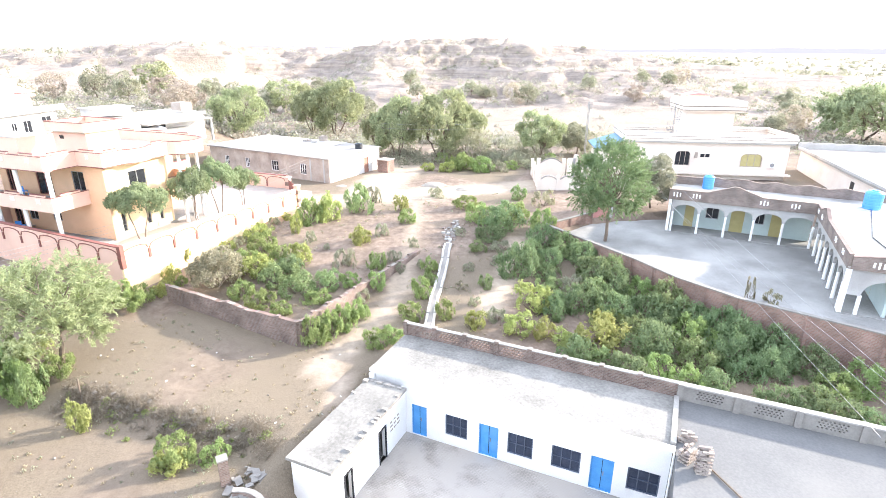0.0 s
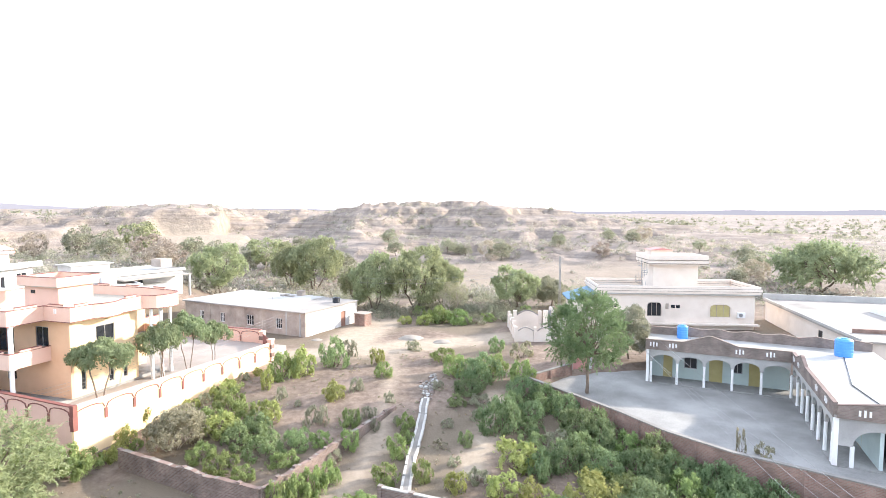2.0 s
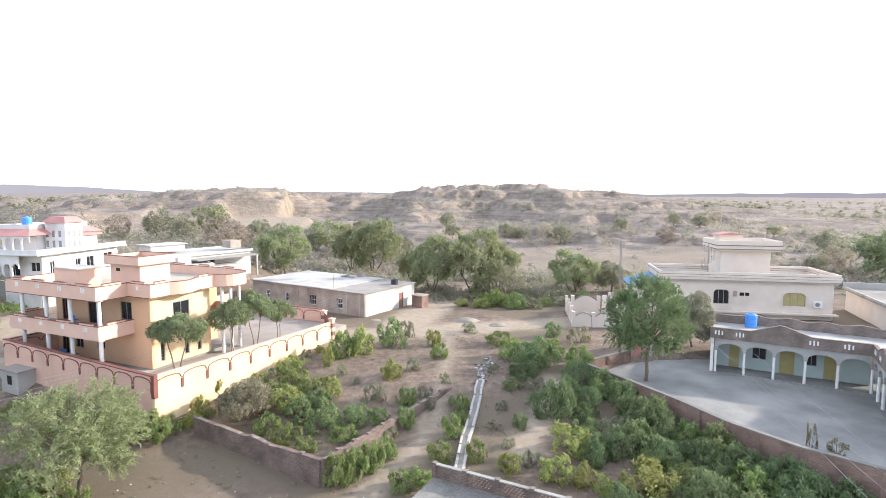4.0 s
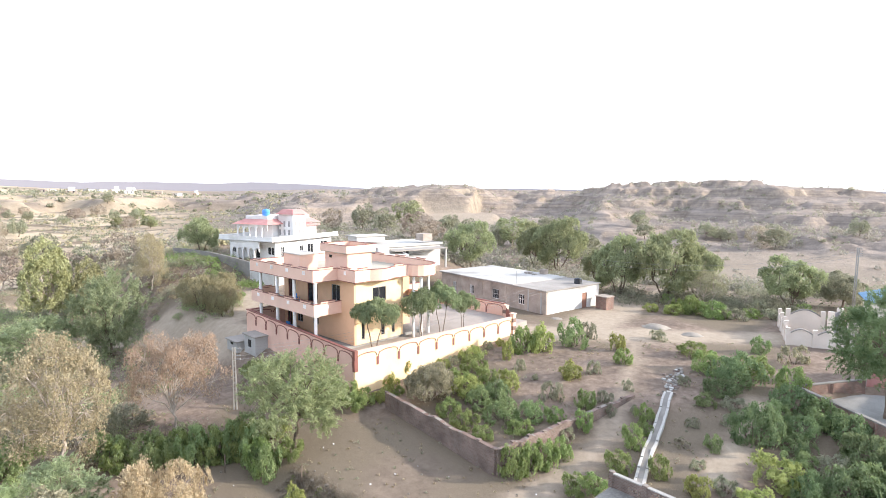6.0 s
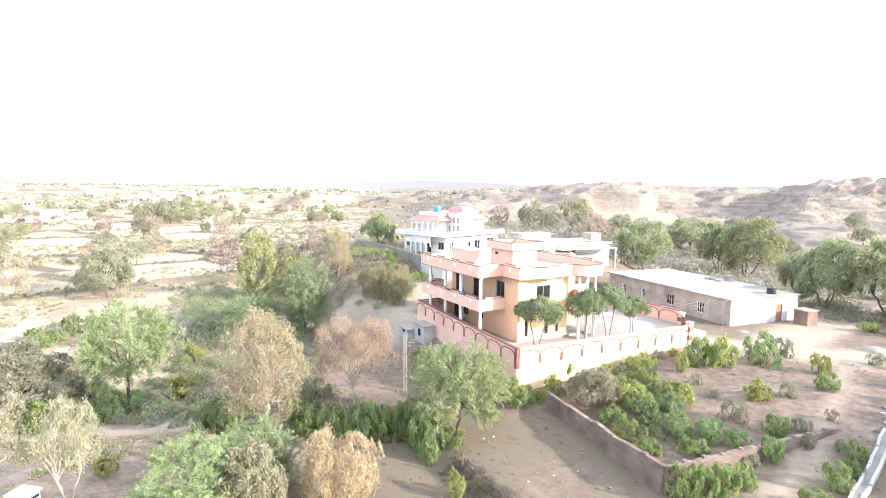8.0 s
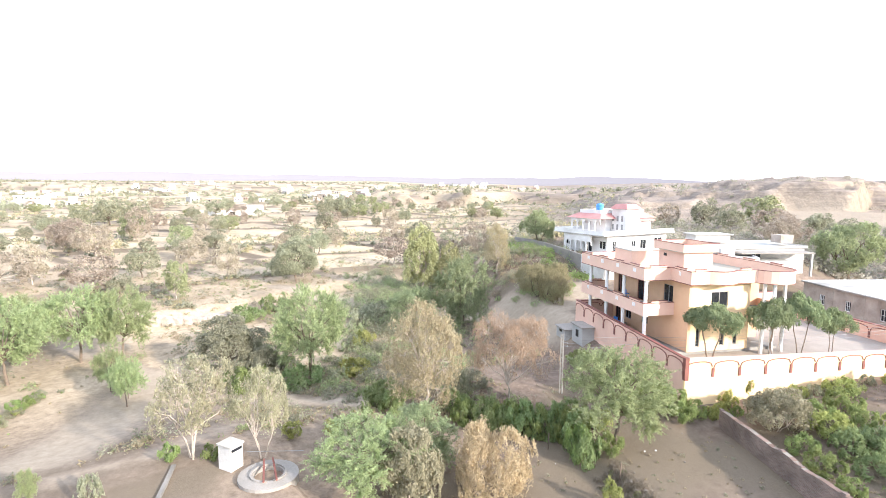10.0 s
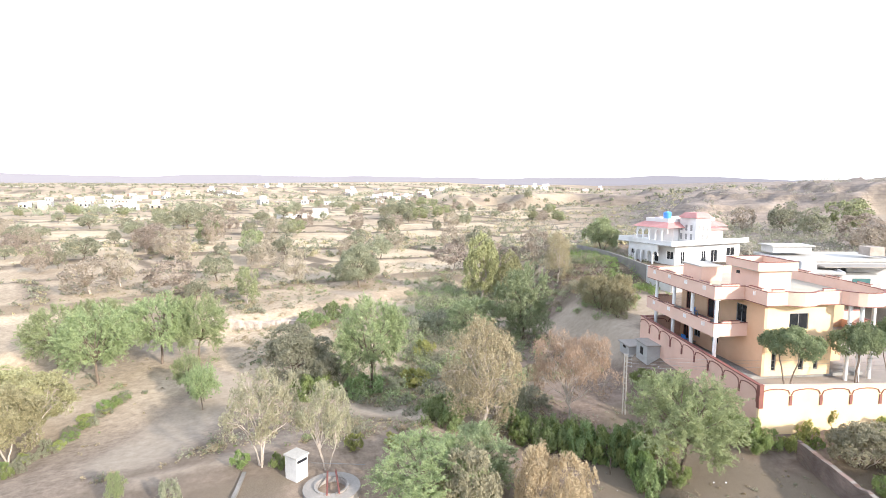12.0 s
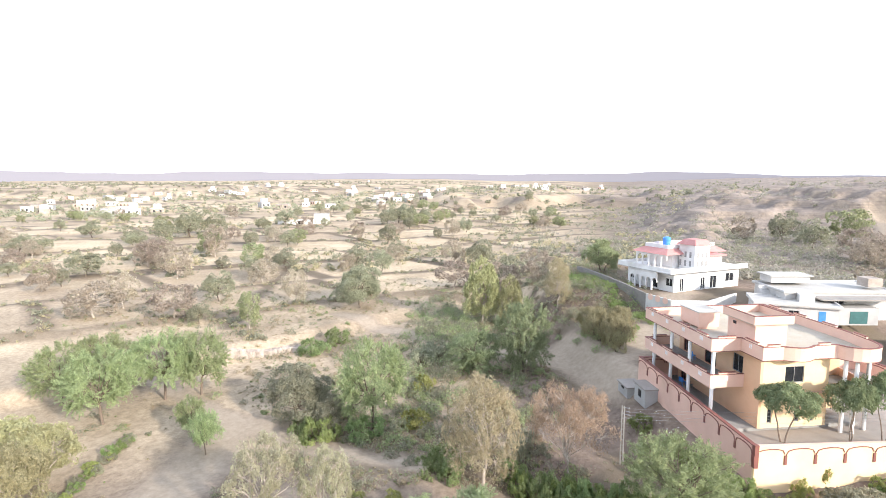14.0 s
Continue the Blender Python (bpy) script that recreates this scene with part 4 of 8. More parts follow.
def window_y(parent, y0, y1, z0, z1, x, face, material=M_DARK, frame_mat=M_STEEL, bars=2, name="window", rows=1):
    """The same in a wall along y; face +1 looks to +x."""
    d = 0.05
    bm = bmesh.new()
    xa, xb = (x - 0.02, x + d) if face < 0 else (x - d, x + 0.02)
    w = 0.06
    for b in ((y0, y0 + w, z0, z1), (y1 - w, y1, z0, z1), (y0 + w, y1 - w, z0, z0 + w), (y0 + w, y1 - w, z1 - w, z1)):
        box(bm, xa, xb, b[0], b[1], b[2], b[3])
    bmesh.ops.remove_doubles(bm, verts=bm.verts, dist=0.0005)
    ob = part(name, bm, frame_mat, parent)
    for k in range(1, bars):
        ym = y0 + (y1 - y0) * k / bars
        part("bar", boxes((xa + 0.004, xb - 0.004, ym - 0.025, ym + 0.025, z0 + w, z1 - w)), frame_mat, ob)
    for k in range(1, rows):
        zm = z0 + (z1 - z0) * k / rows
        part("bar", boxes((xa + 0.008, xb - 0.008, y0 + w, y1 - w, zm - 0.02, zm + 0.02)), frame_mat, ob)
    pm = boxes((x + (0.03 if face < 0 else -0.06), x + (0.06 if face < 0 else -0.03), y0 + 0.01, y1 - 0.01, z0 + 0.01, z1 - 0.01))
    part("pane" if name == "window" else "leaf", pm, material, ob)
    return ob


def strip(bm, pts, width, y0, y1, closed=False):
    """A band of given width along points (x, z), from y0 to y1."""
    n = len(pts)
    rows = []
    for i in range(n):
        a, b = pts[max(i - 1, 0)], pts[min(i + 1, n - 1)]
        dx, dz = b[0] - a[0], b[1] - a[1]
        ln = math.hypot(dx, dz) or 1
        nx, nz = -dz / ln * width / 2, dx / ln * width / 2
        x, z = pts[i]
        rows.append([bm.verts.new(p) for p in ((x + nx, y0, z + nz), (x - nx, y0, z - nz), (x - nx, y1, z - nz), (x + nx, y1, z + nz))])
    for r, s in zip(rows, rows[1:]):
        for k in range(4):
            bm.faces.new((r[k], r[(k + 1) % 4], s[(k + 1) % 4], s[k]))
    bm.faces.new(rows[0][::-1])
    bm.faces.new(rows[-1])
    return bm


def arch_fill(bm, x0, x1, zs, zt, ztop, y0, y1, n=10, flat=1.0):
    """The wall over an arched opening: springs at zs, crown at zt, wall up to ztop."""
    xm, w = (x0 + x1) / 2, (x1 - x0) / 2
    prev = None
    for k in range(n + 1):
        a = math.pi * (1 - k / n)
        x, z = xm + w * math.cos(a), zs + (zt - zs) * math.sin(a) ** flat
        if prev:
            lo, hi = prev
            v = [bm.verts.new(p) for p in ((lo, y0, hi), (x, y0, z), (x, y1, z), (lo, y1, hi), (lo, y0, ztop), (x, y0, ztop), (x, y1, ztop), (lo, y1, ztop))]
            for f in ((3, 2, 1, 0), (4, 5, 6, 7), (0, 1, 5, 4), (2, 3, 7, 6)):
                bm.faces.new([v[i] for i in f])
            if k == 1:
                bm.faces.new([v[i] for i in (3, 0, 4, 7)])
            if k == n:
                bm.faces.new([v[i] for i in (1, 2, 6, 5)])
        prev = (x, z)
    bmesh.ops.remove_doubles(bm, verts=bm.verts, dist=0.0005)
    return bm


def poly_wall(bm, pts, z0, z1, thick, closed=False):
    """A wall of constant thickness along a plan polyline; z0 and z1 may be numbers or one height a point."""
    n = len(pts)
    lo = z0 if isinstance(z0, (list, tuple)) else [z0] * n
    hi = z1 if isinstance(z1, (list, tuple)) else [z1] * n
    ring = []
    for i in range(n):
        a = pts[i - 1] if (closed or i > 0) else pts[i]
        b = pts[(i + 1) % n] if (closed or i < n - 1) else pts[i]
        p = Vector(pts[i])
        d1 = (p - Vector(a)).normalized() if a != pts[i] else (Vector(b) - p).normalized()
        d2 = (Vector(b) - p).normalized() if b != pts[i] else d1
        n1, n2 = Vector((-d1.y, d1.x)), Vector((-d2.y, d2.x))
        nn = (n1 + n2).normalized()
        nn = nn * (thick / 2 / max(0.35, nn.dot(n1)))
        ring.append([bm.verts.new(v) for v in ((p.x + nn.x, p.y + nn.y, lo[i]), (p.x - nn.x, p.y - nn.y, lo[i]), (p.x - nn.x, p.y - nn.y, hi[i]), (p.x + nn.x, p.y + nn.y, hi[i]))])
    pairs = list(zip(ring, ring[1:])) + ([(ring[-1], ring[0])] if closed else [])
    for r, s in pairs:
        for k in range(4):
            bm.faces.new((r[k], r[(k + 1) % 4], s[(k + 1) % 4], s[k]))
    if not closed:
        bm.faces.new(ring[0][::-1])
        bm.faces.new(ring[-1])
    return bm


def arc(cx, cy, r, a0, a1, n=8):
    return [(cx + r * math.cos(radians(a0 + (a1 - a0) * k / n)), cy + r * math.sin(radians(a0 + (a1 - a0) * k / n))) for k in range(n + 1)]


def water_tank(m, label, high=1.35, r=0.52, material=None):
    """A ribbed round plastic tank with a lid."""
    ob = root("water_tank", m, label, "water tank", "roof water tanks")
    bm = bmesh.new()
    prof = [(r * 0.97, 0)]
    for k in range(5):
        z = high * 0.85 * (k + 0.5) / 5
        prof += [(r, z - 0.06), (r * 0.965, z), (r, z + 0.06)]
    prof += [(r * 0.98, high * 0.86), (r * 0.72, high * 0.95)]
    rings = [[bm.verts.new((q * math.cos(2 * math.pi * k / 20), q * math.sin(2 * math.pi * k / 20), z)) for k in range(20)] for q, z in prof]
    for a, b in zip(rings, rings[1:]):
        for k in range(20):
            bm.faces.new((a[k], a[(k + 1) % 20], b[(k + 1) % 20], b[k]))
    bm.faces.new(rings[0][::-1])
    bm.faces.new(rings[-1])
    part("body", bm, material or M_TANK, ob)
    part("lid", tube(bmesh.new(), (0, 0, high * 0.95), (0, 0, high), r * 0.4, r * 0.36, 14), material or M_TANK, ob)
    bm = bmesh.new()
    tube(bm, (r * 0.98, 0, 0.12), (r * 1.5, 0, 0.12), 0.025, 0.025, 6)
    tube(bm, (r * 1.5, 0, 0.12), (r * 1.5, 0, -0.02), 0.025, 0.025, 6)
    part("pipe", bm, M_STEEL, ob)
    return ob


# ---- the school in its cut ----
def build_school():
    ob = root("school_building", SCHOOL, "low whitewashed school building with blue doors and flat concrete roof", "building")
    base, top = -4.7, -1.25
    doors = [(0.05, 0.95), (3.95, 5.0), (9.62, 10.68)]
    wins = [(2.05, 3.3), (5.5, 6.8), (7.75, 9.15), (11.3, 12.7)]
    holes = [(a, b, -4.6, -2.68) for a, b in doors] + [(a, b, -4.0, -2.72) for a, b in wins]
    part("wall", wall_xz(bmesh.new(), -0.3, 13.0, base, top, 0, 0.24, holes), M_WHITE, ob, "whitewashed front wall")
    part("wall", boxes((-2.16, -0.3, 0.0, 0.24, base, top)), M_WHITE, ob)
    part("wall", boxes((12.76, 13.0, 0.24, 4.2, base, top)), M_WHITE, ob)
    part("wall", boxes((-2.4, 12.76, 3.96, 4.2, base, top)), M_GREYWALL, ob)
    part("wall", boxes((-2.4, -2.16, -0.3, 3.96, base, top)), M_WHITE, ob)
    for a, b in doors:
        dr = window_x(ob, a, b, -4.6, -2.68, 0.08, -1, M_BLUE, M_BLUE, 1, "door")
        mid = (a + b) / 2
        part("seam", boxes((mid - 0.012, mid + 0.012, 0.095, 0.108, -4.5, -2.76)), M_DARK, dr)
        part("handle", boxes((mid + 0.06, mid + 0.10, 0.06, 0.105, -3.7, -3.5)), M_STEEL, dr, "small steel handle")
    for a, b in wins:
        window_x(ob, a, b, -4.0, -2.72, 0.08, -1, M_GLASS, M_GRILLE, 3, "window", 2)
    part("roof", boxes((-2.5, 13.1, -0.02, 4.35, -1.25, -1.1)), M_SCHOOLROOF, ob, "pale stained concrete roof slab")
    lr = random.Random(8)
    for k in range(13):          # whitewashed edge, chipped along its length
        part("roof_lip", boxes((-2.5 + 1.2 * k, -1.3 + 1.2 * k, -0.06 - lr.uniform(0, 0.03), 0.10 + lr.uniform(0, 0.22), -1.27, -1.092 + lr.uniform(-0.006, 0.012))), M_WHITE, ob, "chipped whitewashed roof edge")
    part("kerb", boxes((12.86, 13.1, 0.3, 4.1, -1.1, -0.98)), M_COPING, ob)
    part("downpipe", tube(bmesh.new(), (13.06, -0.2, -4.6), (13.06, -0.2, -1.2), 0.05, 0.05, 8), M_PILLAR, ob)
    # the back parapet, with pierced panels
    n, w = 8, 15.6 / 8
    for k in range(n):
        x0 = -2.5 + k * w
        part("pier", boxes((x0 - 0.12, x0 + 0.14, 4.1, 4.38, -1.1, -0.22)), M_OLDBRICK, ob)
        hs = []
        if k in (1, 2, 3):
            for r in range(4):
                for q in range(7 - abs(r - 1)):
                    hx = x0 + w / 2 + (q - (6 - abs(r - 1)) / 2) * 0.2
                    hs.append((hx - 0.07, hx + 0.07, -0.95 + r * 0.145, -0.95 + r * 0.145 + 0.10))
        elif k == 0:
            hs = [(x0 + 1.0 + q * 0.2, x0 + 1.12 + q * 0.2, -0.9 + r * 0.14, -0.815 + r * 0.14) for r in range(2) for q in range(4)]
        part("parapet_panel", wall_xz(bmesh.new(), x0 + 0.14, x0 + w - 0.12, -1.1, -0.34, 4.16, 4.32, hs), M_OLDBRICK, ob, "pierced brick parapet panel" if hs else "")
        part("coping", boxes((x0 + 0.14, x0 + w - 0.12, 4.12, 4.36, -0.34, -0.28)), M_COPING, ob)
    # the lower annex
    annex = root("school_annex", SCHOOL, "whitewashed annex with dark open doorways and flat roof", "building")
    hs = [(-5.95, -5.3, -4.6, -2.75), (-2.9, -2.2, -4.6, -2.6)]
    part("wall", wall_yz(bmesh.new(), -7.0, -0.004, base, -1.65, -0.54, -0.3, hs), M_WHITE, annex)
    part("wall", boxes((-2.3, -2.06, -7.0, -0.34, base, -1.65)), M_WHITE, annex)
    part("wall", boxes((-2.06, -0.54, -7.0, -6.78, base, -1.65)), M_WHITE, annex)
    part("floor", boxes((-2.06, -0.54, -6.78, -0.34, -4.7, -4.58)), M_CONC, annex)
    for h in hs:
        part("door_frame", boxes((-0.32, -0.26, h[0] - 0.02, h[0] + 0.06, h[2], h[3]), (-0.32, -0.26, h[1] - 0.06, h[1] + 0.02, h[2], h[3]), (-0.32, -0.26, h[0] + 0.06, h[1] - 0.06, h[3] - 0.06, h[3] + 0.02)), M_DARK, annex, "dark door frame")
    part("roof", boxes((-2.45, -0.05, -7.15, -0.34, -1.65, -1.5)), M_SCHOOLROOF, annex, "pale roof slab with a broken edge")
    rng = random.Random(5)
    for k in range(26):
        x, y = rng.choice([(-0.15, rng.uniform(-6.9, -0.6)), (rng.uniform(-2.3, -0.3), -0.55), (-2.35, rng.uniform(-6.9, -0.6))])
        s = rng.uniform(0.05, 0.14)
        part("rubble", boxes((x - s, x + s, y - s * 0.7, y + s * 0.7, -1.5, -1.5 + s * 0.8)), M_ROOF, annex)
    # illegible writing on the annex wall
    for r in range(3):
        for q in range(3):
            part("lettering", boxes((-0.297, -0.292, -1.75 + q * 0.36, -1.55 + q * 0.36 + 0.04 * r, -2.9 - r * 0.25, -2.8 - r * 0.25)), M_MORTAR, annex)
    # yard of the school: brick paving
    yard = tagged(part("school_yard", boxes((-0.5, 14.4, -21.5, -0.02, -5.0, -4.6)), brick_mat("yard_brick", (0.34, 0.315, 0.285), (0.41, 0.38, 0.345), (0.28, 0.257, 0.233), 0.9, True)), "worn grey brick paving of the school yard", "paving", kind="structure")
    yard.matrix_world = SCHOOL
    terrace = tagged(part("terrace", boxes((13.12, 40, -24, 4.12, -5.0, -1.2)), M_TERRACE), "grey concrete terrace beside the school roof", "terrace", kind="structure")
    terrace.matrix_world = SCHOOL
    # pierced plastered wall that goes on from the parapet
    fw = root("boundary_wall", SCHOOL, "cement-plastered boundary wall with pierced panels and pale coping", "wall")
    for k in range(7):
        x0 = 13.1 + k * 2.55
        part("pier", boxes((x0 - 0.14, x0 + 0.14, 4.04, 4.42, -2.6, -0.30)), M_FENCE, fw)
        hs = [(x0 + 0.75 + q * 0.17 + 0.085 * (r % 2), x0 + 0.84 + q * 0.17 + 0.085 * (r % 2), -0.98 + r * 0.13, -0.91 + r * 0.13) for r in range(4) for q in range(7)]
        part("panel", wall_xz(bmesh.new(), x0 + 0.14, x0 + 2.41, -2.6, -0.38, 4.14, 4.32, hs), M_FENCE, fw)
        part("coping", boxes((x0 - 0.14, x0 + 2.41, 4.06, 4.40, -0.38, -0.298)), M_COPING, fw)


build_school()


# ---- broken brick pier and heaps beside the school ----
def brick_pile(name, m, label, seed, rows, across, deep, fall):
    """Loose courses of single bricks, thinning upwards."""
    rng = random.Random(seed)
    ob = root(name, m, label, "brickwork")
    me = boxes((-0.11, 0.11, -0.053, 0.053, 0, 0.072))
    shared = bpy.data.meshes.new("brick")
    me.to_mesh(shared)
    me.free()
    shared.materials.append(M_DUSTBRICK)
    for r in range(rows):
        keep = 1 - fall * r / rows
        for i in range(across):
            for j in range(deep):
                if rng.random() > keep:
                    continue
                b = part("brick", shared, M_DUSTBRICK, ob)
                b.location = ((i - (across - 1) / 2) * 0.235 + 0.11 * (r % 2) + rng.uniform(-0.012, 0.012), (j - (deep - 1) / 2) * 0.12 + rng.uniform(-0.01, 0.01), r * 0.082)
                b.rotation_euler = (0, 0, rng.uniform(-0.08, 0.08))
    return ob


brick_pile("brick_pier", SCHOOL @ pose(14.1, -0.9, -1.2, 0, 0, 12), "broken brick pier standing on the concrete terrace", 3, 15, 2, 4, 0.35)
brick_pile("brick_heap", SCHOOL @ pose(13.55, -0.4, -1.2, 0, 0, 60), "tumbled heap of old bricks on the terrace", 4, 8, 3, 4, 0.7)
brick_pile("brick_heap", SCHOOL @ pose(13.5, 0.9, -1.2, 0, 0, 10), "low heap of old bricks beside the school wall", 7, 6, 3, 3, 0.75)
pole_bm = bmesh.new()
tube(pole_bm, (13.7, 0.3, -1.14), (15.6, -1.9, -1.14), 0.045, 0.04, 6)
tagged(part("bamboo_pole", pole_bm, M_BARK), "long dark pole lying on the terrace", "pole").matrix_world = SCHOOL


# ---- the pink house in its walled yard ----
def build_pink():
    wall = root("compound_wall", PINK, "pink and cream compound wall with maroon arch mouldings", "wall")

    def top(y):
        return 2.6 - 0.6 * y / 20.5
    L = 20.5
    ys = [L * k / 9 for k in range(10)]
    # the sun-facing front run takes a paler cream than the pink side runs
    bm = poly_wall(bmesh.new(), [(-0.11, y) for y in ys], -1.2, [top(y) for y in ys], 0.22)
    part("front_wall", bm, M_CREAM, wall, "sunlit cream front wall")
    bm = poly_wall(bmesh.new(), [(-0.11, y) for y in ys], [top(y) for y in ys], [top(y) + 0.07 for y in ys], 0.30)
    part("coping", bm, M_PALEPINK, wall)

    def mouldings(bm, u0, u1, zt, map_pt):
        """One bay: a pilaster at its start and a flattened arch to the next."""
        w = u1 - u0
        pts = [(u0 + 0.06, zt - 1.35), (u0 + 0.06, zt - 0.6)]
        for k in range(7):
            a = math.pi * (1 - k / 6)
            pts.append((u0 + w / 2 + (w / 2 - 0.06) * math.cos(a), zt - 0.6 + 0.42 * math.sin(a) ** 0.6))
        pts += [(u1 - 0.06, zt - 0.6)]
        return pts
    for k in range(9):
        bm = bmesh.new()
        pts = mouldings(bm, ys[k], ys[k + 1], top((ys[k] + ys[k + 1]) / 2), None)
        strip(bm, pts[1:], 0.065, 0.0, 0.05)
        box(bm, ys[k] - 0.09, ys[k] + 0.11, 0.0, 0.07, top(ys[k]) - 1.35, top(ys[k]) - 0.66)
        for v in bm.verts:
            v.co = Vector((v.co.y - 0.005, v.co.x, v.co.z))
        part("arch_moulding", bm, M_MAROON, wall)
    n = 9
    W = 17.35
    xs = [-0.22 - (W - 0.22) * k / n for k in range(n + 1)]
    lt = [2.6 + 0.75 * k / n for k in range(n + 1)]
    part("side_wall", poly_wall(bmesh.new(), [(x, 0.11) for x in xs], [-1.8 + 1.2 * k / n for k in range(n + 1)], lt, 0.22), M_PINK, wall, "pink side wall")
    part("coping", poly_wall(bmesh.new(), [(x, 0.11) for x in xs], lt, [z + 0.07 for z in lt], 0.30), M_MAROON, wall, "maroon coping")
    for k in range(n):
        bm = bmesh.new()
        zt = (lt[k] + lt[k + 1]) / 2
        pts = mouldings(bm, -xs[k], -xs[k + 1], zt, None)
        strip(bm, pts[1:], 0.065, 0.0, 0.05)
        box(bm, -xs[k] - 0.07, -xs[k] + 0.09, 0.0, 0.07, zt - 1.2, zt - 0.66)
        for v in bm.verts:
            v.co = Vector((-v.co.x, 0.005 - v.co.y, v.co.z + (lt[k + 1] - lt[k]) * (v.co.x + xs[k]) / (-xs[k + 1] + xs[k]) - (lt[k + 1] - lt[k]) / 2))
        part("arch_moulding", bm, M_MAROON, wall)
    part("corner_post", boxes((-0.26, 0.05, -0.05, 0.26, 1.05, 2.72)), M_MAROON, wall, "maroon corner post")
    # west and north sides, with mouldings on their inner faces
    part("west_wall", boxes((-17.35, -17.13, 0.22, 24.0, -0.4, 3.3)), M_PINK, wall)
    part("coping", boxes((-17.39, -17.09, 0.26, 24.0, 3.3, 3.37)), M_MAROON, wall)
    part("north_wall", boxes((-17.13, -3.4, 23.8, 24.02, -0.4, 2.5)), M_PINK, wall)
    part("coping", boxes((-17.09, -3.36, 23.76, 24.06, 2.5, 2.57)), M_MAROON, wall)
    for k in range(5):
        bm = bmesh.new()
        u0 = 3.5 + k * 2.45
        strip(bm, mouldings(bm, u0, u0 + 2.45, 2.5, None)[1:], 0.065, 0, 0.05)
        box(bm, u0 - 0.07, u0 + 0.09, 0.0, 0.07, 1.2, 1.84)
        for v in bm.verts:
            v.co = Vector((-v.co.x, 23.79 - v.co.y, v.co.z))
        part("arch_moulding", bm, M_MAROON, wall)
    for k in range(4):
        bm = bmesh.new()
        u0 = 0.4 + k * 2.3
        strip(bm, mouldings(bm, u0, u0 + 2.3, 3.3, None)[1:], 0.065, 0, 0.05)
        for v in bm.verts:
            v.co = Vector((-17.12 + v.co.y, v.co.x, v.co.z))
        part("arch_moulding", bm, M_MAROON, wall)
    gate = root("yard_gate", PINK, "dark maroon metal gate between striped brick gate posts", "gate")
    for x, y in ((-0.1, 20.9), (-3.2, 23.8)):
        for r in range(6):
            part("post_band", boxes((x - 0.24, x + 0.24, y - 0.24, y + 0.24, -0.2 + r * 0.42, 0.22 + r * 0.42 - 0.004)), M_PALEPINK if r % 2 else M_BRICKWALL, gate)
        part("cap", boxes((x - 0.3, x + 0.3, y - 0.3, y + 0.3, 2.32, 2.42)), M_PALEPINK, gate)
    gdir = Vector((-3.1, 2.9, 0)).normalized()
    for k in range(9):
        p = Vector((-0.1, 20.9, 0)) + gdir * (0.45 + k * 0.42)
        bm = bmesh.new()
        box(bm, -0.16, 0.16, -0.025, 0.025, 0.1, 2.2)
        bmesh.ops.rotate(bm, verts=bm.verts, cent=(0, 0, 0), matrix=Matrix.Rotation(math.atan2(gdir.y, gdir.x), 3, "Z"))
        bmesh.ops.translate(bm, verts=bm.verts, vec=p)
        part("gate_slat", bm, M_MAROON, gate)
    yardf = tagged(part("yard_floor", boxes((-17.11, -0.24, 0.24, 23.78, 0.2, 1.1)), M_PAVE), "pale paved yard of the pink house", "paving", kind="structure")
    yardf.matrix_world = PINK

    h = root("pink_house", PINK, "two-storey pink and cream house with pillared balcony and flat roof", "house")
    P0, B0, B1, R0, R1 = 1.35, 4.1, 4.32, 7.15, 7.35
    part("plinth", boxes((-17.08, -5.2, 0.9, 12.8, 1.1, P0)), M_CONC, h)
    SY, EX = 3.85, -5.05
    # south wall with its windows
    s_holes = [(-8.45, -7.15, 5.05, 6.55), (-12.45, -10.7, 4.4, 6.55), (-15.9, -15.2, 4.4, 6.5), (-14.35, -13.35, 2.1, 3.4), (-11.6, -10.6, 2.3, 3.4), (-16.2, -15.3, 1.4, 3.6)]
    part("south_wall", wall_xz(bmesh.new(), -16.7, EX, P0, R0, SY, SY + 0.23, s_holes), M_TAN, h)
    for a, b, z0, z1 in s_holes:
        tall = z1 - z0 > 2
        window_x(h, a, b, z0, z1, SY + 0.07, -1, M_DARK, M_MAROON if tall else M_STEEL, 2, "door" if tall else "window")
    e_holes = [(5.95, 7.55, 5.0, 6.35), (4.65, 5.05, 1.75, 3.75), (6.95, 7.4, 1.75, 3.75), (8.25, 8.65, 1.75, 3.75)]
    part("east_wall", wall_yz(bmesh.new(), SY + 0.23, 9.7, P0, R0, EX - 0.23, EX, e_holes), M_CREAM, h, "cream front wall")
    for a, b, z0, z1 in e_holes:
        window_y(h, a, b, z0, z1, EX - 0.07, 1, M_DARK, M_STEEL, 2 if b - a > 1 else 1)
    part("string_course", boxes((EX, EX + 0.08, SY, 9.7, 4.05, 4.25)), M_PALEPINK, h)
    part("corner_wall", boxes((-8.2, -5.28, 9.47, 9.7, P0, R0)), M_CREAM, h)
    r_holes = [(10.1, 11.1, 1.4, 3.6), (10.4, 11.8, 4.6, 6.4)]
    part("recessed_wall", wall_yz(bmesh.new(), 9.7, 13.3, P0, R0, -8.2, -7.97, r_holes), M_TAN, h)
    for a, b, z0, z1 in r_holes:
        window_y(h, a, b, z0, z1, -8.06, 1, M_DARK, M_STEEL, 2)
    part("north_wall", boxes((-16.7, -8.2, 13.07, 13.3, P0, R0)), M_PINK, h)
    part("west_wall", boxes((-16.7, -16.47, SY + 0.23, 13.07, P0, R0)), M_PINK, h)
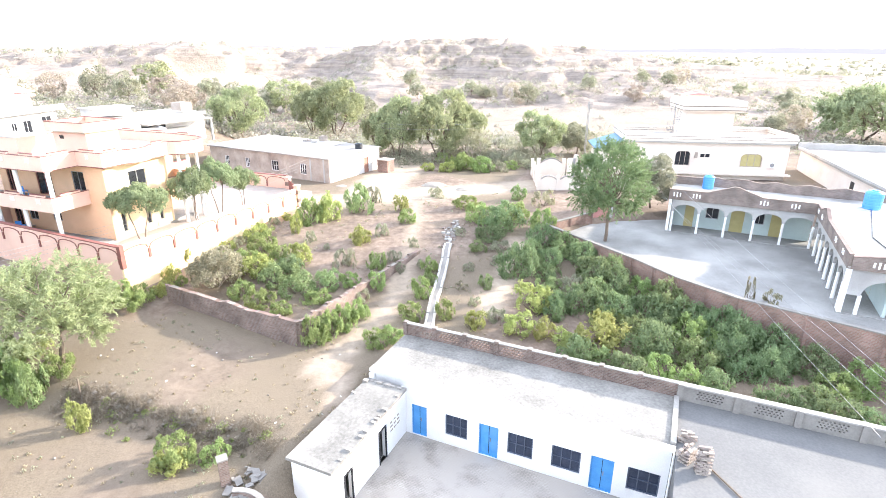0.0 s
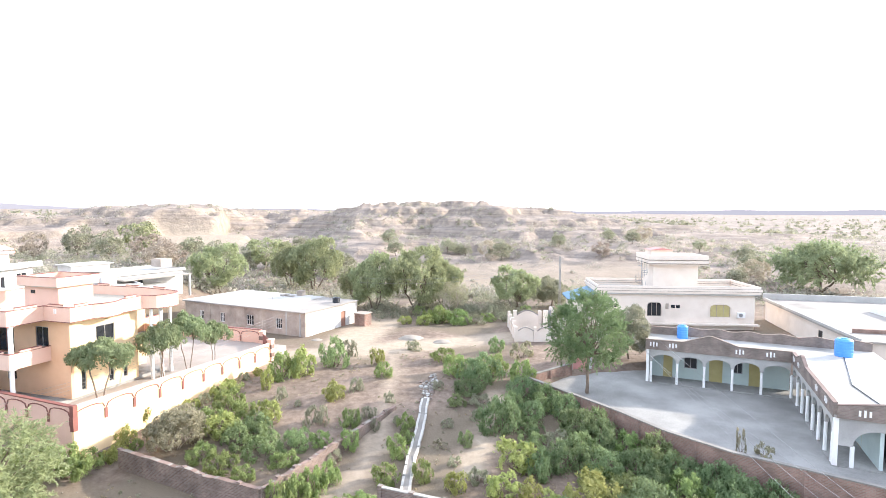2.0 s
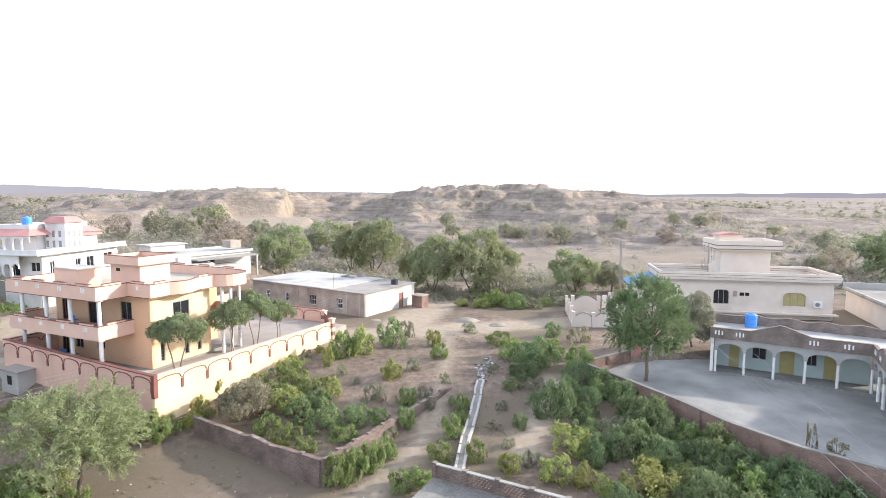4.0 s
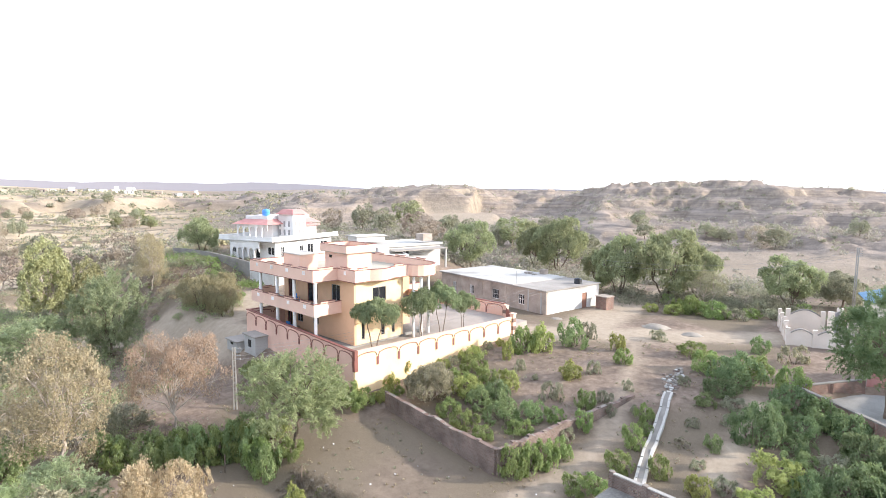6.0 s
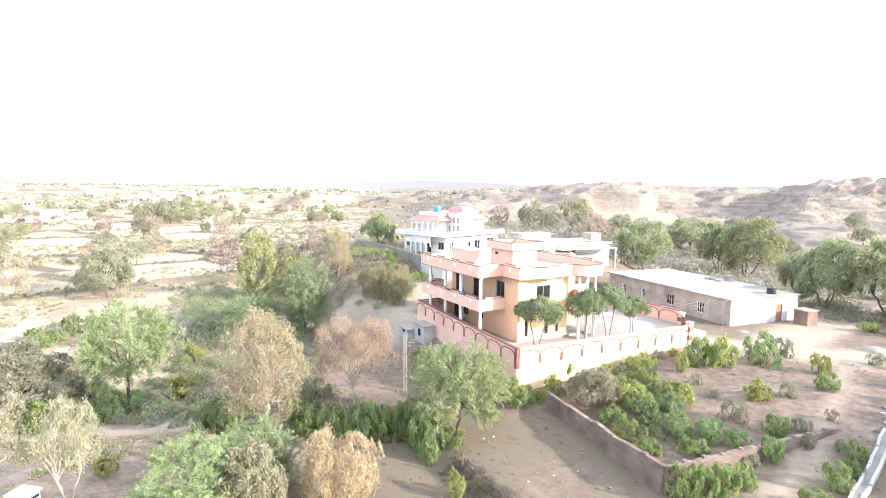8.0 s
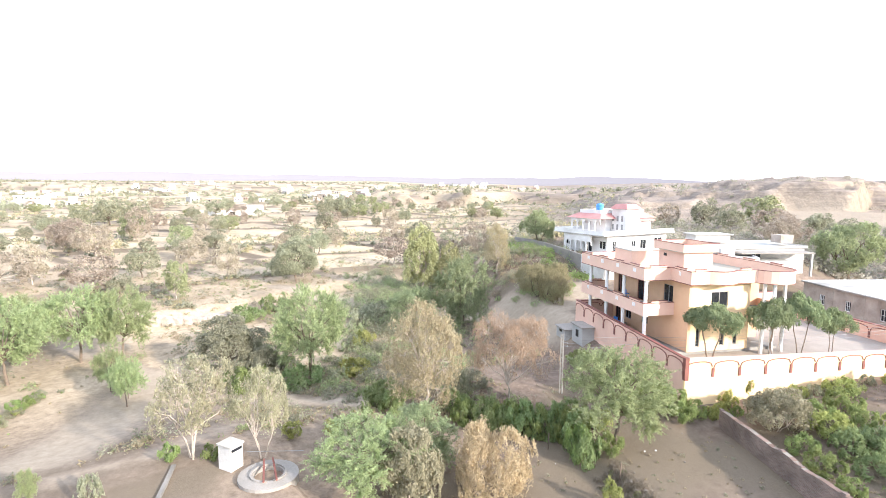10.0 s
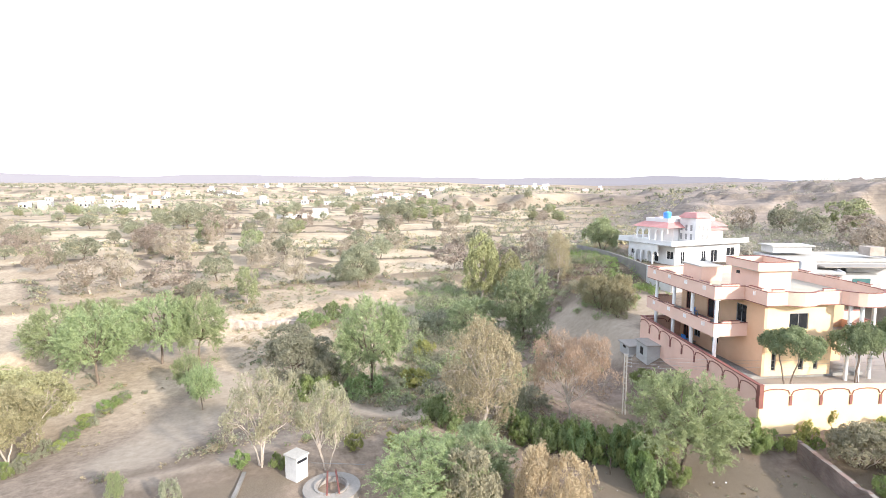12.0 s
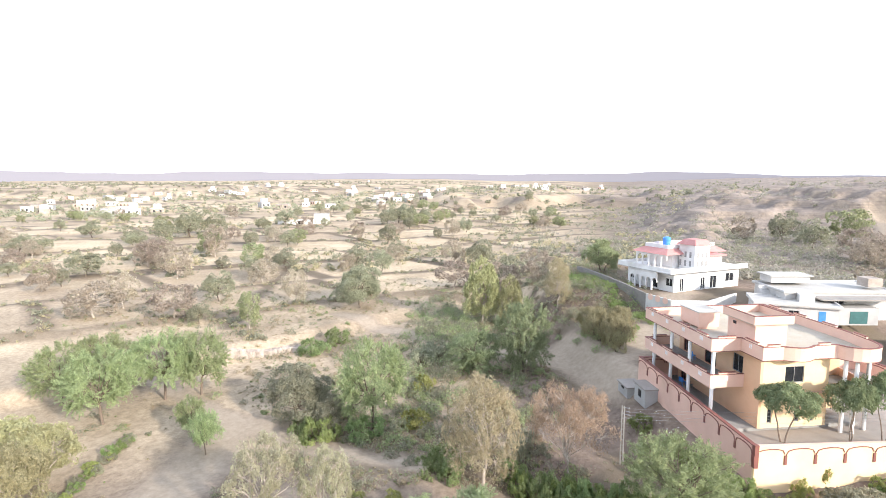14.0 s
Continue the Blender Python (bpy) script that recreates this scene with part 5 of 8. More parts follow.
    # upper floor and roof slabs
    bay = [(EX + 0.55, 3.55)] + [(EX + 0.55 + 0.55 * math.sin(math.pi * k / 8), 5.2 + 2.6 * k / 8) for k in range(9)] + [(EX + 0.55, 9.4)]
    curve = arc(-4.9, 11.4, 1.75, -75, 80, 9)
    edge = [(-18.1, 1.0), (-7.1, 1.0), (-7.1, 3.55)] + bay + curve + [(-8.0, 13.6), (-18.1, 13.6)]
    part("roof_slab", prism(bmesh.new(), edge, R0, R1), M_BUFFROOF, h, "bare buff concrete roof")
    part("roof_parapet", poly_wall(bmesh.new(), edge, R0 - 0.02, 8.16, 0.14, True), M_PALEPINK, h, "pink roof parapet")
    part("parapet_cap", poly_wall(bmesh.new(), edge, 8.16, 8.2, 0.2, True), M_MAROON, h)
    part("eave_line", poly_wall(bmesh.new(), edge, R0 - 0.07, R0 - 0.02, 0.2, True), M_MAROON, h)
    balc = [(-18.0, 3.85), (-18.0, 1.0), (-7.0, 1.0), (-7.0, 3.85)]
    part("balcony_slab", boxes((-18.0, -7.0, 1.0, 3.85, B0, B1)), M_CONC, h)
    part("balcony_parapet", poly_wall(bmesh.new(), balc, B0 - 0.02, 5.16, 0.14), M_PALEPINK, h, "pink balcony parapet")
    part("parapet_cap", poly_wall(bmesh.new(), balc, 5.16, 5.2, 0.2), M_MAROON, h)
    part("porch_slab", prism(bmesh.new(), [(-7.97, 9.7), (-4.6, 9.7)] + arc(-4.9, 11.4, 1.5, -70, 80, 8) + [(-7.97, 13.2)], B0, B1), M_CONC, h)
    part("porch_parapet", poly_wall(bmesh.new(), [(-4.6, 9.75)] + arc(-4.9, 11.4, 1.5, -70, 80, 8) + [(-7.9, 13.2)], B0, 5.0, 0.12), M_PINK, h)
    # pairs of small slots along the parapets
    slots = []
    for z, pts in ((7.72, edge), (4.72, balc)):
        for a, b in zip(pts, pts[1:]):
            a, b = Vector(a), Vector(b)
            ln = (b - a).length
            if ln < 1.2:
                continue
            d = (b - a).normalized()
            nn = Vector((d.y, -d.x))
            for q in range(max(1, int(ln / 2.6))):
                c = a + d * (ln * (q + 0.5) / max(1, int(ln / 2.6)))
                for s in (-0.16, 0.0, 0.16)[: 3 if ln > 5 else 2]:
                    slots.append((c + d * s + nn * 0.072, d, z + 0.12))
    for z, pts in ((8.16, edge), (5.16, balc)):          # raised blocks over each group of slots
        for a, b in zip(pts, pts[1:]):
            a, b = Vector(a), Vector(b)
            ln = (b - a).length
            if ln < 1.2:
                continue
            d = (b - a).normalized()
            k = max(1, int(ln / 2.6))
            for q in range(k):
                c = a + d * (ln * (q + 0.5) / k)
                w = min(0.75, ln * 0.3)
                for lo, hi, th, m in ((0.04, 0.17, 0.14, M_PALEPINK), (0.17, 0.21, 0.2, M_MAROON)):
                    bm = boxes((-w, w, -th / 2, th / 2, lo, hi))
                    bmesh.ops.rotate(bm, verts=bm.verts, cent=(0, 0, 0), matrix=Matrix.Rotation(math.atan2(d.y, d.x), 3, "Z"))
                    bmesh.ops.translate(bm, verts=bm.verts, vec=(c.x, c.y, z))
                    part("parapet_block" if m is M_PALEPINK else "block_cap", bm, m, h)
    for c, d, z in slots:
        bm = boxes((-0.045, 0.045, -0.02, 0.02, -0.17, 0.17))
        bmesh.ops.rotate(bm, verts=bm.verts, cent=(0, 0, 0), matrix=Matrix.Rotation(math.atan2(d.y, d.x), 3, "Z"))
        bmesh.ops.translate(bm, verts=bm.verts, vec=(c.x, c.y, z))
        part("slot", bm, M_PILLAR, h)
    for z0, z1 in ((P0, B0), (B1, R0)):
        for x, y in ((-7.25, 1.3), (-10.65, 1.3), (-13.65, 1.3), (-16.82, 1.3)):
            bm = bmesh.new()
            tube(bm, (x, y, z0), (x, y, z1), 0.15, 0.15, 14)
            box(bm, x - 0.2, x + 0.2, y - 0.2, y + 0.2, z0, z0 + 0.12)
            box(bm, x - 0.2, x + 0.2, y - 0.2, y + 0.2, z1 - 0.12, z1)
            part("pillar", bm, M_PILLAR, h, "white round pillar")
    for x, y in ((-4.2, 10.3), (-3.9, 11.0), (-4.4, 12.5)):
        part("pillar", tube(bmesh.new(), (x, y, 1.1), (x, y, R0), 0.15, 0.15, 14), M_PILLAR, h)
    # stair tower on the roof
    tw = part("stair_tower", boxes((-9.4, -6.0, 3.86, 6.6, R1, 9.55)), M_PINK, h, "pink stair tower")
    # a paler sheet puts the sun's brightness into the tower's east face
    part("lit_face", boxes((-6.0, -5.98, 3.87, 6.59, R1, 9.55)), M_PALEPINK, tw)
    ring = [(-9.65, 3.6), (-5.75, 3.6), (-5.75, 6.85), (-9.65, 6.85)]
    part("tower_slab", boxes((-9.7, -5.7, 3.55, 6.9, 9.55, 9.65)), M_BUFFROOF, tw)
    part("tower_parapet", poly_wall(bmesh.new(), ring, 9.6, 10.25, 0.12, True), M_PALEPINK, tw)
    part("tower_cap", poly_wall(bmesh.new(), ring, 10.25, 10.29, 0.18, True), M_MAROON, tw)
    part("vent", boxes((-8.7, -8.3, 3.83, 3.865, 9.0, 9.25)), M_DARK, tw)
    tk = root("roof_cistern", PINK, "pale pink masonry cistern on the flat roof", "water tank")
    part("body", boxes((-15.6, -12.6, 3.2, 5.2, 7.55, 8.9)), M_PALEPINK, tk)
    part("cover", boxes((-15.7, -12.5, 3.1, 5.3, 8.9, 9.0)), M_ROOFPALE, tk)
    for x in (-15.4, -14.1, -12.8):
        part("leg", boxes((x - 0.1, x + 0.1, 3.3, 5.1, R1, 7.55)), M_PINK, tk)
    for k, (x, y, wide, high) in enumerate(((-23.32, 39.94, 4.2, 4.8), (-20.98, 44.26, 3.4, 5.0), (-19.8, 46.5, 3.2, 5.5), (-18.5, 48.9, 2.7, 4.3))):
        plant(T_YARD, x, y, wide, high, 1.7 * k, z=1.08)
    # plastic chairs on the balcony
    for x, y, z, mt in ((-13.2, 3.1, B1, M_TANK), (-14.4, 3.0, P0, M_TANK), (-13.5, 3.2, P0, M_STEEL)):
        ch = root("garden_chair", PINK @ pose(x, y, z, 0, 0, 200), "blue plastic garden chair on a verandah" if mt == M_TANK else "grey garden chair on a verandah", "chair", "verandah chairs")
        part("seat", boxes((-0.24, 0.24, -0.22, 0.22, 0.4, 0.44)), mt, ch)
        part("backrest", boxes((-0.24, 0.24, 0.2, 0.24, 0.44, 0.85)), mt, ch)
        for sx in (-0.2, 0.2):
            for sy in (-0.18, 0.2):
                part("leg", tube(bmesh.new(), (sx, sy, 0), (sx, sy, 0.4), 0.02, 0.02, 6), mt, ch)


build_pink()


# ---- long shed by the road ----
def build_shed():
    m = Matrix.Translation((-13.5, 63.9, 0)) @ Matrix.Rotation(math.atan2(-0.475, 0.88), 4, "Z")
    ob = root("long_shed", m, "long low mud-plastered shed with pale flat roof", "building")
    z0, z1 = -0.4, 3.2
    W, D = 20.5, 10.5          # along -x, along +y
    holes = [(-4.6, -3.6, 1.0, 2.3), (-9.4, -8.2, 1.0, 2.3), (-14.0, -13.2, 1.0, 2.2), (-17.8, -17.0, 1.0, 2.2)]
    part("front_wall", wall_xz(bmesh.new(), -W, 0, z0, z1, 0, 0.25, holes), M_MUD, ob, "stained mud-plaster wall")
    for a, b, p, q in holes:
        window_x(ob, a, b, p, q, 0.08, -1, M_DARK, M_WHITE, 3, "window", 2)
    part("end_wall", wall_yz(bmesh.new(), 0.25, D, z0, z1, -0.25, 0, [(7.0, 8.0, 0.3, 2.3)]), M_DIRTY, ob, "stained whitewashed end wall")
    window_y(ob, 7.0, 8.0, 0.3, 2.3, -0.08, 1, M_BRICK, M_MAROON, 1, "door")
    part("back_wall", boxes((-W, -0.25, D - 0.25, D, z0, z1)), M_MUD, ob)
    part("west_wall", boxes((-W, -W + 0.25, 0.25, D - 0.25, z0, z1)), M_MUD, ob)
    part("roof", boxes((-W - 0.2, -5.4, -0.25, D + 0.15, z1, z1 + 0.2)), M_ROOFPALE, ob, "pale plastered roof")
    part("roof", boxes((-5.4, 0.2, -0.25, D + 0.15, z1 - 0.02, z1 + 0.12)), M_ROOF, ob, "greyer lower roof slab")
    part("pilaster", boxes((-0.9, -0.7, -0.05, 0, z0, z1)), M_GREYWALL, ob)
    for x in (-7.0, -11.6, -16.0):
        part("pilaster", boxes((x, x + 0.25, -0.04, 0, z0, z1)), M_MUD, ob)
    part("plinth_band", boxes((-W, -3.0, -0.03, 0, z0, 0.35)), M_SAND, ob, "worn dark band at the wall's foot")
    part("drip_edge", boxes((-W - 0.2, -5.4, -0.3, -0.252, z1 + 0.02, z1 + 0.12)), M_ROOF, ob)
    part("pilaster", boxes((-3.0, -2.8, -0.04, 0, z0, z1)), M_GREYWALL, ob)
    part("mast", tube(bmesh.new(), (-5.6, 0.6, z1), (-5.6, 0.6, z1 + 1.9), 0.025, 0.02, 6), M_STEEL, ob)
    part("chimney", boxes((-9.6, -8.7, D - 0.9, D - 0.1, z1, z1 + 0.9)), M_MUD, ob)
    water_tank(m @ pose(-1.2, 7.6, z1 + 0.12), "black plastic water tank on a shed roof", 0.75, 0.5, M_DARK)
    rng = random.Random(8)
    heap = root("roof_stones", m @ pose(-10.2, 8.6, z1 + 0.2), "small heap of stones on a shed roof", "stones")
    for k in range(9):
        s = rng.uniform(0.15, 0.35)
        x, y = rng.uniform(-1, 1), rng.uniform(-0.5, 0.5)
        part("stone", boxes((x - s, x + s, y - s * 0.7, y + s * 0.7, 0, s * 0.8)), M_ROOF, heap)
    kiosk = root("brick_booth", m @ pose(1.9, 9.2, 0.2), "small brick booth beside the shed", "booth")
    part("wall", boxes((-0.8, 0.8, -0.8, 0.8, -0.4, 1.7)), M_BRICKWALL, kiosk)
    part("roof", boxes((-0.9, 0.9, -0.9, 0.9, 1.7, 1.8)), M_MUD, kiosk)


build_shed()


# ---- old brick enclosure and the water channel ----
def build_field_walls():
    ob = root("brick_wall", Matrix(), "weathered brick enclosure wall with crumbling top round a shrubby plot", "wall")
    a, b, c = Vector((-19.3, 34.9)), Vector((-8.85, 29.5)), Vector((-1.95, 42.35))
    rng = random.Random(11)
    for p, q, hgt in ((a, b, 1.6), (b, c, 1.45)):
        n = int((q - p).length / 0.7)
        pts = [p.lerp(q, k / n) for k in range(n + 1)]
        top = [-0.28 + rng.uniform(-0.04, 0.04) - (0.12 if rng.random() < 0.15 else 0) for _ in pts]
        if hgt < 1.5:
            top = [max(z, gz(v.x, v.y) + 0.16) for z, v in zip(top, pts)]
        part("wall_run", poly_wall(bmesh.new(), [tuple(v) for v in pts], [gz(v.x, v.y) - 0.5 for v in pts], [float(z) for z in top], 0.3), M_OLDBRICK, ob)
        for v, z in list(zip(pts, top))[::2]:
            if rng.random() < 0.7:
                bm = boxes((-0.13, 0.13, -0.11, 0.11, 0, rng.uniform(0.05, 0.10)))
                bmesh.ops.rotate(bm, verts=bm.verts, cent=(0, 0, 0), matrix=Matrix.Rotation(math.atan2((q - p).y, (q - p).x) + rng.uniform(-0.1, 0.1), 3, "Z"))
                bmesh.ops.translate(bm, verts=bm.verts, vec=(v.x, v.y, float(z) - 0.01))
                part("coping_brick", bm, M_BRICKDARK, ob)
    ch = root("water_channel", Matrix(), "pale concrete irrigation channel, broken at its far end", "channel")
    rough = random.Random(6)
    pts = [(x + rough.uniform(-0.07, 0.07), y) for x, y in ((-0.95, 30.6), (-0.83, 31.8), (-0.7, 33.0), (-0.56, 34.2), (-0.43, 35.3), (-0.3, 36.4), (-0.15, 37.5), (0.0, 38.6), (0.15, 39.6), (0.26, 40.9), (0.38, 42.2), (0.5, 43.5))]
    for p, q in zip(pts, pts[1:]):
        za, zb = gz(*p), gz(*q)
        d = (Vector(q) - Vector(p)).normalized()
        nn = Vector((-d.y, d.x)) * 0.24
        for s in (-1, 1):
            pp, qq = Vector(p) + nn * s + d * 0.02, Vector(q) + nn * s - d * 0.02
            part("channel_side", poly_wall(bmesh.new(), [tuple(pp), tuple(qq)], [za - 0.4, zb - 0.4], [za + 0.3 + rough.uniform(-0.05, 0.05), zb + 0.3 + rough.uniform(-0.07, 0.05)], 0.16), M_ROOFPALE, ch)
        part("channel_bed", poly_wall(bmesh.new(), [p, q], [za - 0.4, zb - 0.4], [za + 0.26, zb + 0.26], 0.34), M_FENCE, ch)
    rng = random.Random(4)
    for k in range(90):
        s = rng.uniform(0.05, 0.17)
        y = rng.uniform(43, 49.5)
        x = 0.5 + (y - 43.5) * 0.11 + rng.gauss(0, 0.3)
        bm = boxes((-s, s, -s * 0.7, s * 0.7, -s * 0.4, s * 0.6))
        bmesh.ops.rotate(bm, verts=bm.verts, cent=(0, 0, 0), matrix=Euler((rng.uniform(-0.4, 0.4), rng.uniform(-0.4, 0.4), rng.uniform(0, 6))).to_matrix())
        bmesh.ops.translate(bm, verts=bm.verts, vec=(x, y, gz(x, y) + s * 0.3))
        part("broken_stone", bm, rng.choice([M_FENCE, M_ROOFPALE, M_ROOF, M_BRICKDARK]), ch)


build_field_walls()


# ---- the arcaded house ----
ARCADE = Matrix.Translation((31.1, 43.0, 0)) @ Matrix.Rotation(math.atan2(-0.44, 0.897), 4, "Z")


def build_arcade():
    ob = root("arcaded_house", ARCADE, "single-storey house with arched verandahs and brown brick parapets", "house")
    fl, sp, cr, ev, pt = -0.3, 1.62, 2.3, 2.75, 3.62
    part("plinth", boxes((-11.3, 7.0, 0.0, 6.2, -1.2, fl), (0.0, 7.0, -13.2, 0.0, -1.2, fl - 0.001)), M_CONC, ob)
    # north wing: pillars, arches, back wall
    n, w = 5, 11.0 / 5
    for k in range(n + 1):
        x = -11.0 + k * w
        part("pillar", tube(bmesh.new(), (x, 0.12, fl), (x, 0.12, sp), 0.11, 0.10, 12), M_PILLAR, ob, "white round pillar")
    for k in range(n):
        x = -11.0 + k * w
        bm = arch_fill(bmesh.new(), x + 0.12, x + w - 0.12, sp, cr, ev, 0.02, 0.24, 12, 0.7)
        box(bm, x - 0.12, x + 0.12, 0.02, 0.24, sp, ev)
        part("arch", bm, M_GREYWALL, ob)
    part("corner_pier", boxes((-11.42, -11.18, 0.0, 0.25, fl, ev)), M_PILLAR, ob)
    d_holes = [(-10.0, -9.2, fl, 1.75), (-8.2, -7.1, 0.7, 1.75), (-6.1, -5.0, fl, 1.75), (-4.2, -3.4, 0.7, 1.75), (-2.9, -2.0, fl, 1.75)]
    part("back_wall", wall_xz(bmesh.new(), -11.2, 0.2, fl, ev, 2.3, 2.5, d_holes), M_AQUA, ob, "pale aqua verandah wall")
    for a, b, p, q in d_holes:
        door = p < 0
        window_x(ob, a, b, p, q, 2.36, -1, M_YELLOWDOOR if door else M_DARK, M_YELLOWDOOR if door else M_STEEL, 1 if door else 2, "door" if door else "window")
    part("end_wall", boxes((-11.3, -11.1, 0.26, 6.0, fl, ev)), M_GREYWALL, ob)
    # east wing, arcade facing the yard
    m, u = 7, 12.6 / 7
    for k in range(1, m + 1):
        y = -k * u
        part("pillar", tube(bmesh.new(), (0.12, y, fl), (0.12, y, sp), 0.12, 0.11, 12), M_PILLAR, ob)
        bm = arch_fill(bmesh.new(), -y - u + 0.12 - 2 * u * 0 - 0.0, -y - 0.12, sp, cr, ev, 0.02, 0.24, 12, 0.7)
        box(bm, -y - 0.12, -y + 0.12, 0.02, 0.24, sp, ev)
        for v in bm.verts:
            v.co = Vector((v.co.y, -v.co.x, v.co.z))
        part("arch", bm, M_GREYWALL, ob)
    part("corner_pier", boxes((0.0, 0.26, -13.2, -12.9, fl, ev)), M_PILLAR, ob)
    bm = arch_fill(bmesh.new(), 1.0, 3.6, 0.9, 2.1, ev, -13.2, -12.98, 14, 0.8)
    box(bm, 0.26, 1.0, -13.2, -12.98, 1.0, ev)
    box(bm, 3.6, 7.0, -13.2, -12.98, fl, ev)
    part("end_arch", bm, M_GREYWALL, ob)
    part("pillar", tube(bmesh.new(), (1.0, -13.1, fl), (1.0, -13.1, 1.0), 0.12, 0.12, 12), M_PILLAR, ob)
    part("inner_wall", boxes((2.4, 2.6, -12.9, 2.2, fl, ev)), M_AQUA, ob)
    for y in (-2.4, -5.6, -9.0):
        window_y(ob, y - 0.5, y + 0.5, fl if y != -5.6 else 0.7, 1.75, 2.42, -1, M_YELLOWDOOR if y != -5.6 else M_DARK, M_YELLOWDOOR, 1, "door" if y != -5.6 else "window")
    part("outer_wall", boxes((6.8, 7.0, -12.9, 6.0, fl, ev)), M_GREYWALL, ob)
    part("roof", prism(bmesh.new(), [(-11.5, -0.05), (-0.05, -0.05), (-0.05, -13.3), (7.1, -13.3), (7.1, 6.3), (-11.5, 6.3)], ev, ev + 0.15), M_ROOFPALE, ob, "pale concrete roof")
    # parapets: brown brick, slotted, with gables
    t0 = ev - 0.02

    def parapet(p, q, humps, name, base=pt):
        p, q = Vector(p), Vector(q)
        ln = (q - p).length
        pts, top = [], []
        nseg = 40
        for k in range(nseg + 1):
            s = ln * k / nseg
            z = base
            for c, half, rise in humps:
                z = max(z, base + rise * max(0.0, 1 - abs(s - c) / half))
            pts.append(tuple(p.lerp(q, k / nseg)))
            top.append(z)
        part(name, poly_wall(bmesh.new(), pts, t0, top, 0.2), M_BROWNBRICK, ob, "brown brick parapet")
        part("coping", poly_wall(bmesh.new(), pts, top, [z + 0.05 for z in top], 0.26), M_BRICKDARK, ob)
        d = (q - p).normalized()
        nn = Vector((d.y, -d.x)) * 0.1
        for s in [ln * f for f in (0.06, 0.2, 0.66, 0.86)] if ln > 8 else [ln * 0.2, ln * 0.45]:
            for o, hh in ((-0.26, 0.17), (0, 0.22), (0.26, 0.17)):
                c = p + d * (s + o) + nn
                bm = boxes((-0.06, 0.06, -0.02, 0.02, -hh, hh))
                bmesh.ops.rotate(bm, verts=bm.verts, cent=(0, 0, 0), matrix=Matrix.Rotation(math.atan2(d.y, d.x), 3, "Z"))
                bmesh.ops.translate(bm, verts=bm.verts, vec=(c.x, c.y, (t0 + base) / 2 + 0.05))
                part("slot", bm, M_PILLAR, ob, "white slot in the parapet")
    parapet((-11.5, 0.02), (0.0, 0.02), [(5.3, 2.2, 0.75)], "parapet")
    parapet((0.02, -0.1), (0.02, -13.3), [(3.4, 1.6, 0.55), (9.5, 1.2, 0.0)], "parapet")
    parapet((0.1, -13.28), (7.0, -13.28), [(2.4, 2.4, 0.3)], "parapet", 3.5)
    parapet((7.0, 6.3), (-11.5, 6.3), [(x, 1.3, 0.22) for x in (1.5, 4.2, 6.9, 9.6, 12.3, 15.0)], "parapet")
    water_tank(ARCADE @ pose(-8.4, 5.2, ev + 0.15), "blue plastic water tank on the arcade roof", 1.35, 0.5)
    water_tank(ARCADE @ pose(4.3, 3.6, ev + 0.15), "large blue plastic water tank on the arcade roof", 1.6, 0.68)
    # roof pipe
    pb = bmesh.new()
    tube(pb, (4.2, 3.1, ev + 0.19), (2.6, -6.0, ev + 0.19), 0.035, 0.035, 6)
    tube(pb, (2.6, -6.0, ev + 0.19), (3.4, -13.0, ev + 0.19), 0.035, 0.035, 6)
    part("roof_pipe", pb, M_DARK, ob)
    # yard floor and garden wall
    line = [(9.35, 46.3), (14.4, 37.9), (16.25, 34.1), (18.8, 30.8), (24.5, 26.2), (31.0, 21.0)]
    yard = [(9.35, 46.3), (14.4, 37.9), (16.25, 34.1), (18.8, 30.8), (24.5, 26.2), (31.0, 21.0), (39, 30), (39, 48), (22.5, 52.5), (14.4, 50.2)]
    tagged(part("courtyard", prism(bmesh.new(), yard, -2.6, -0.35), M_CONC), "smooth grey concrete courtyard", "paving", kind="structure")
    wl = root("garden_wall", Matrix(), "reddish brick garden wall with pale coping round the courtyard", "wall")
    for p, q in zip([(14.4, 50.2)] + line, line):
        n = max(2, int((Vector(q) - Vector(p)).length / 3.2))
        pts = [tuple(Vector(p).lerp(Vector(q), k / n)) for k in range(n + 1)]
        part("wall_run", poly_wall(bmesh.new(), pts, -2.9, 0.74, 0.23), M_BRICKWALL, wl)
        part("coping", poly_wall(bmesh.new(), pts, 0.74, 0.82, 0.30), M_FENCE, wl)
        for v in pts[:-1]:
            part("pier", boxes((v[0] - 0.17, v[0] + 0.17, v[1] - 0.17, v[1] + 0.17, -2.9, 0.735)), M_BRICKWALL, wl)
    gt = root("iron_gate", pose(15.6, 51.0, -0.35, 0, 0, 18), "rust-red sheet metal gate beside a courtyard tree", "gate")
    for x in (-1.1, 1.1):
        part("post", boxes((x - 0.16, x + 0.16, -0.16, 0.16, 0, 1.8)), M_GREYWALL, gt)
    for k in range(6):
        part("sheet", boxes((-0.92 + k * 0.31, -0.62 + k * 0.31, -0.02, 0.02, 0.08, 1.5)), M_REDROOF, gt)


build_arcade()


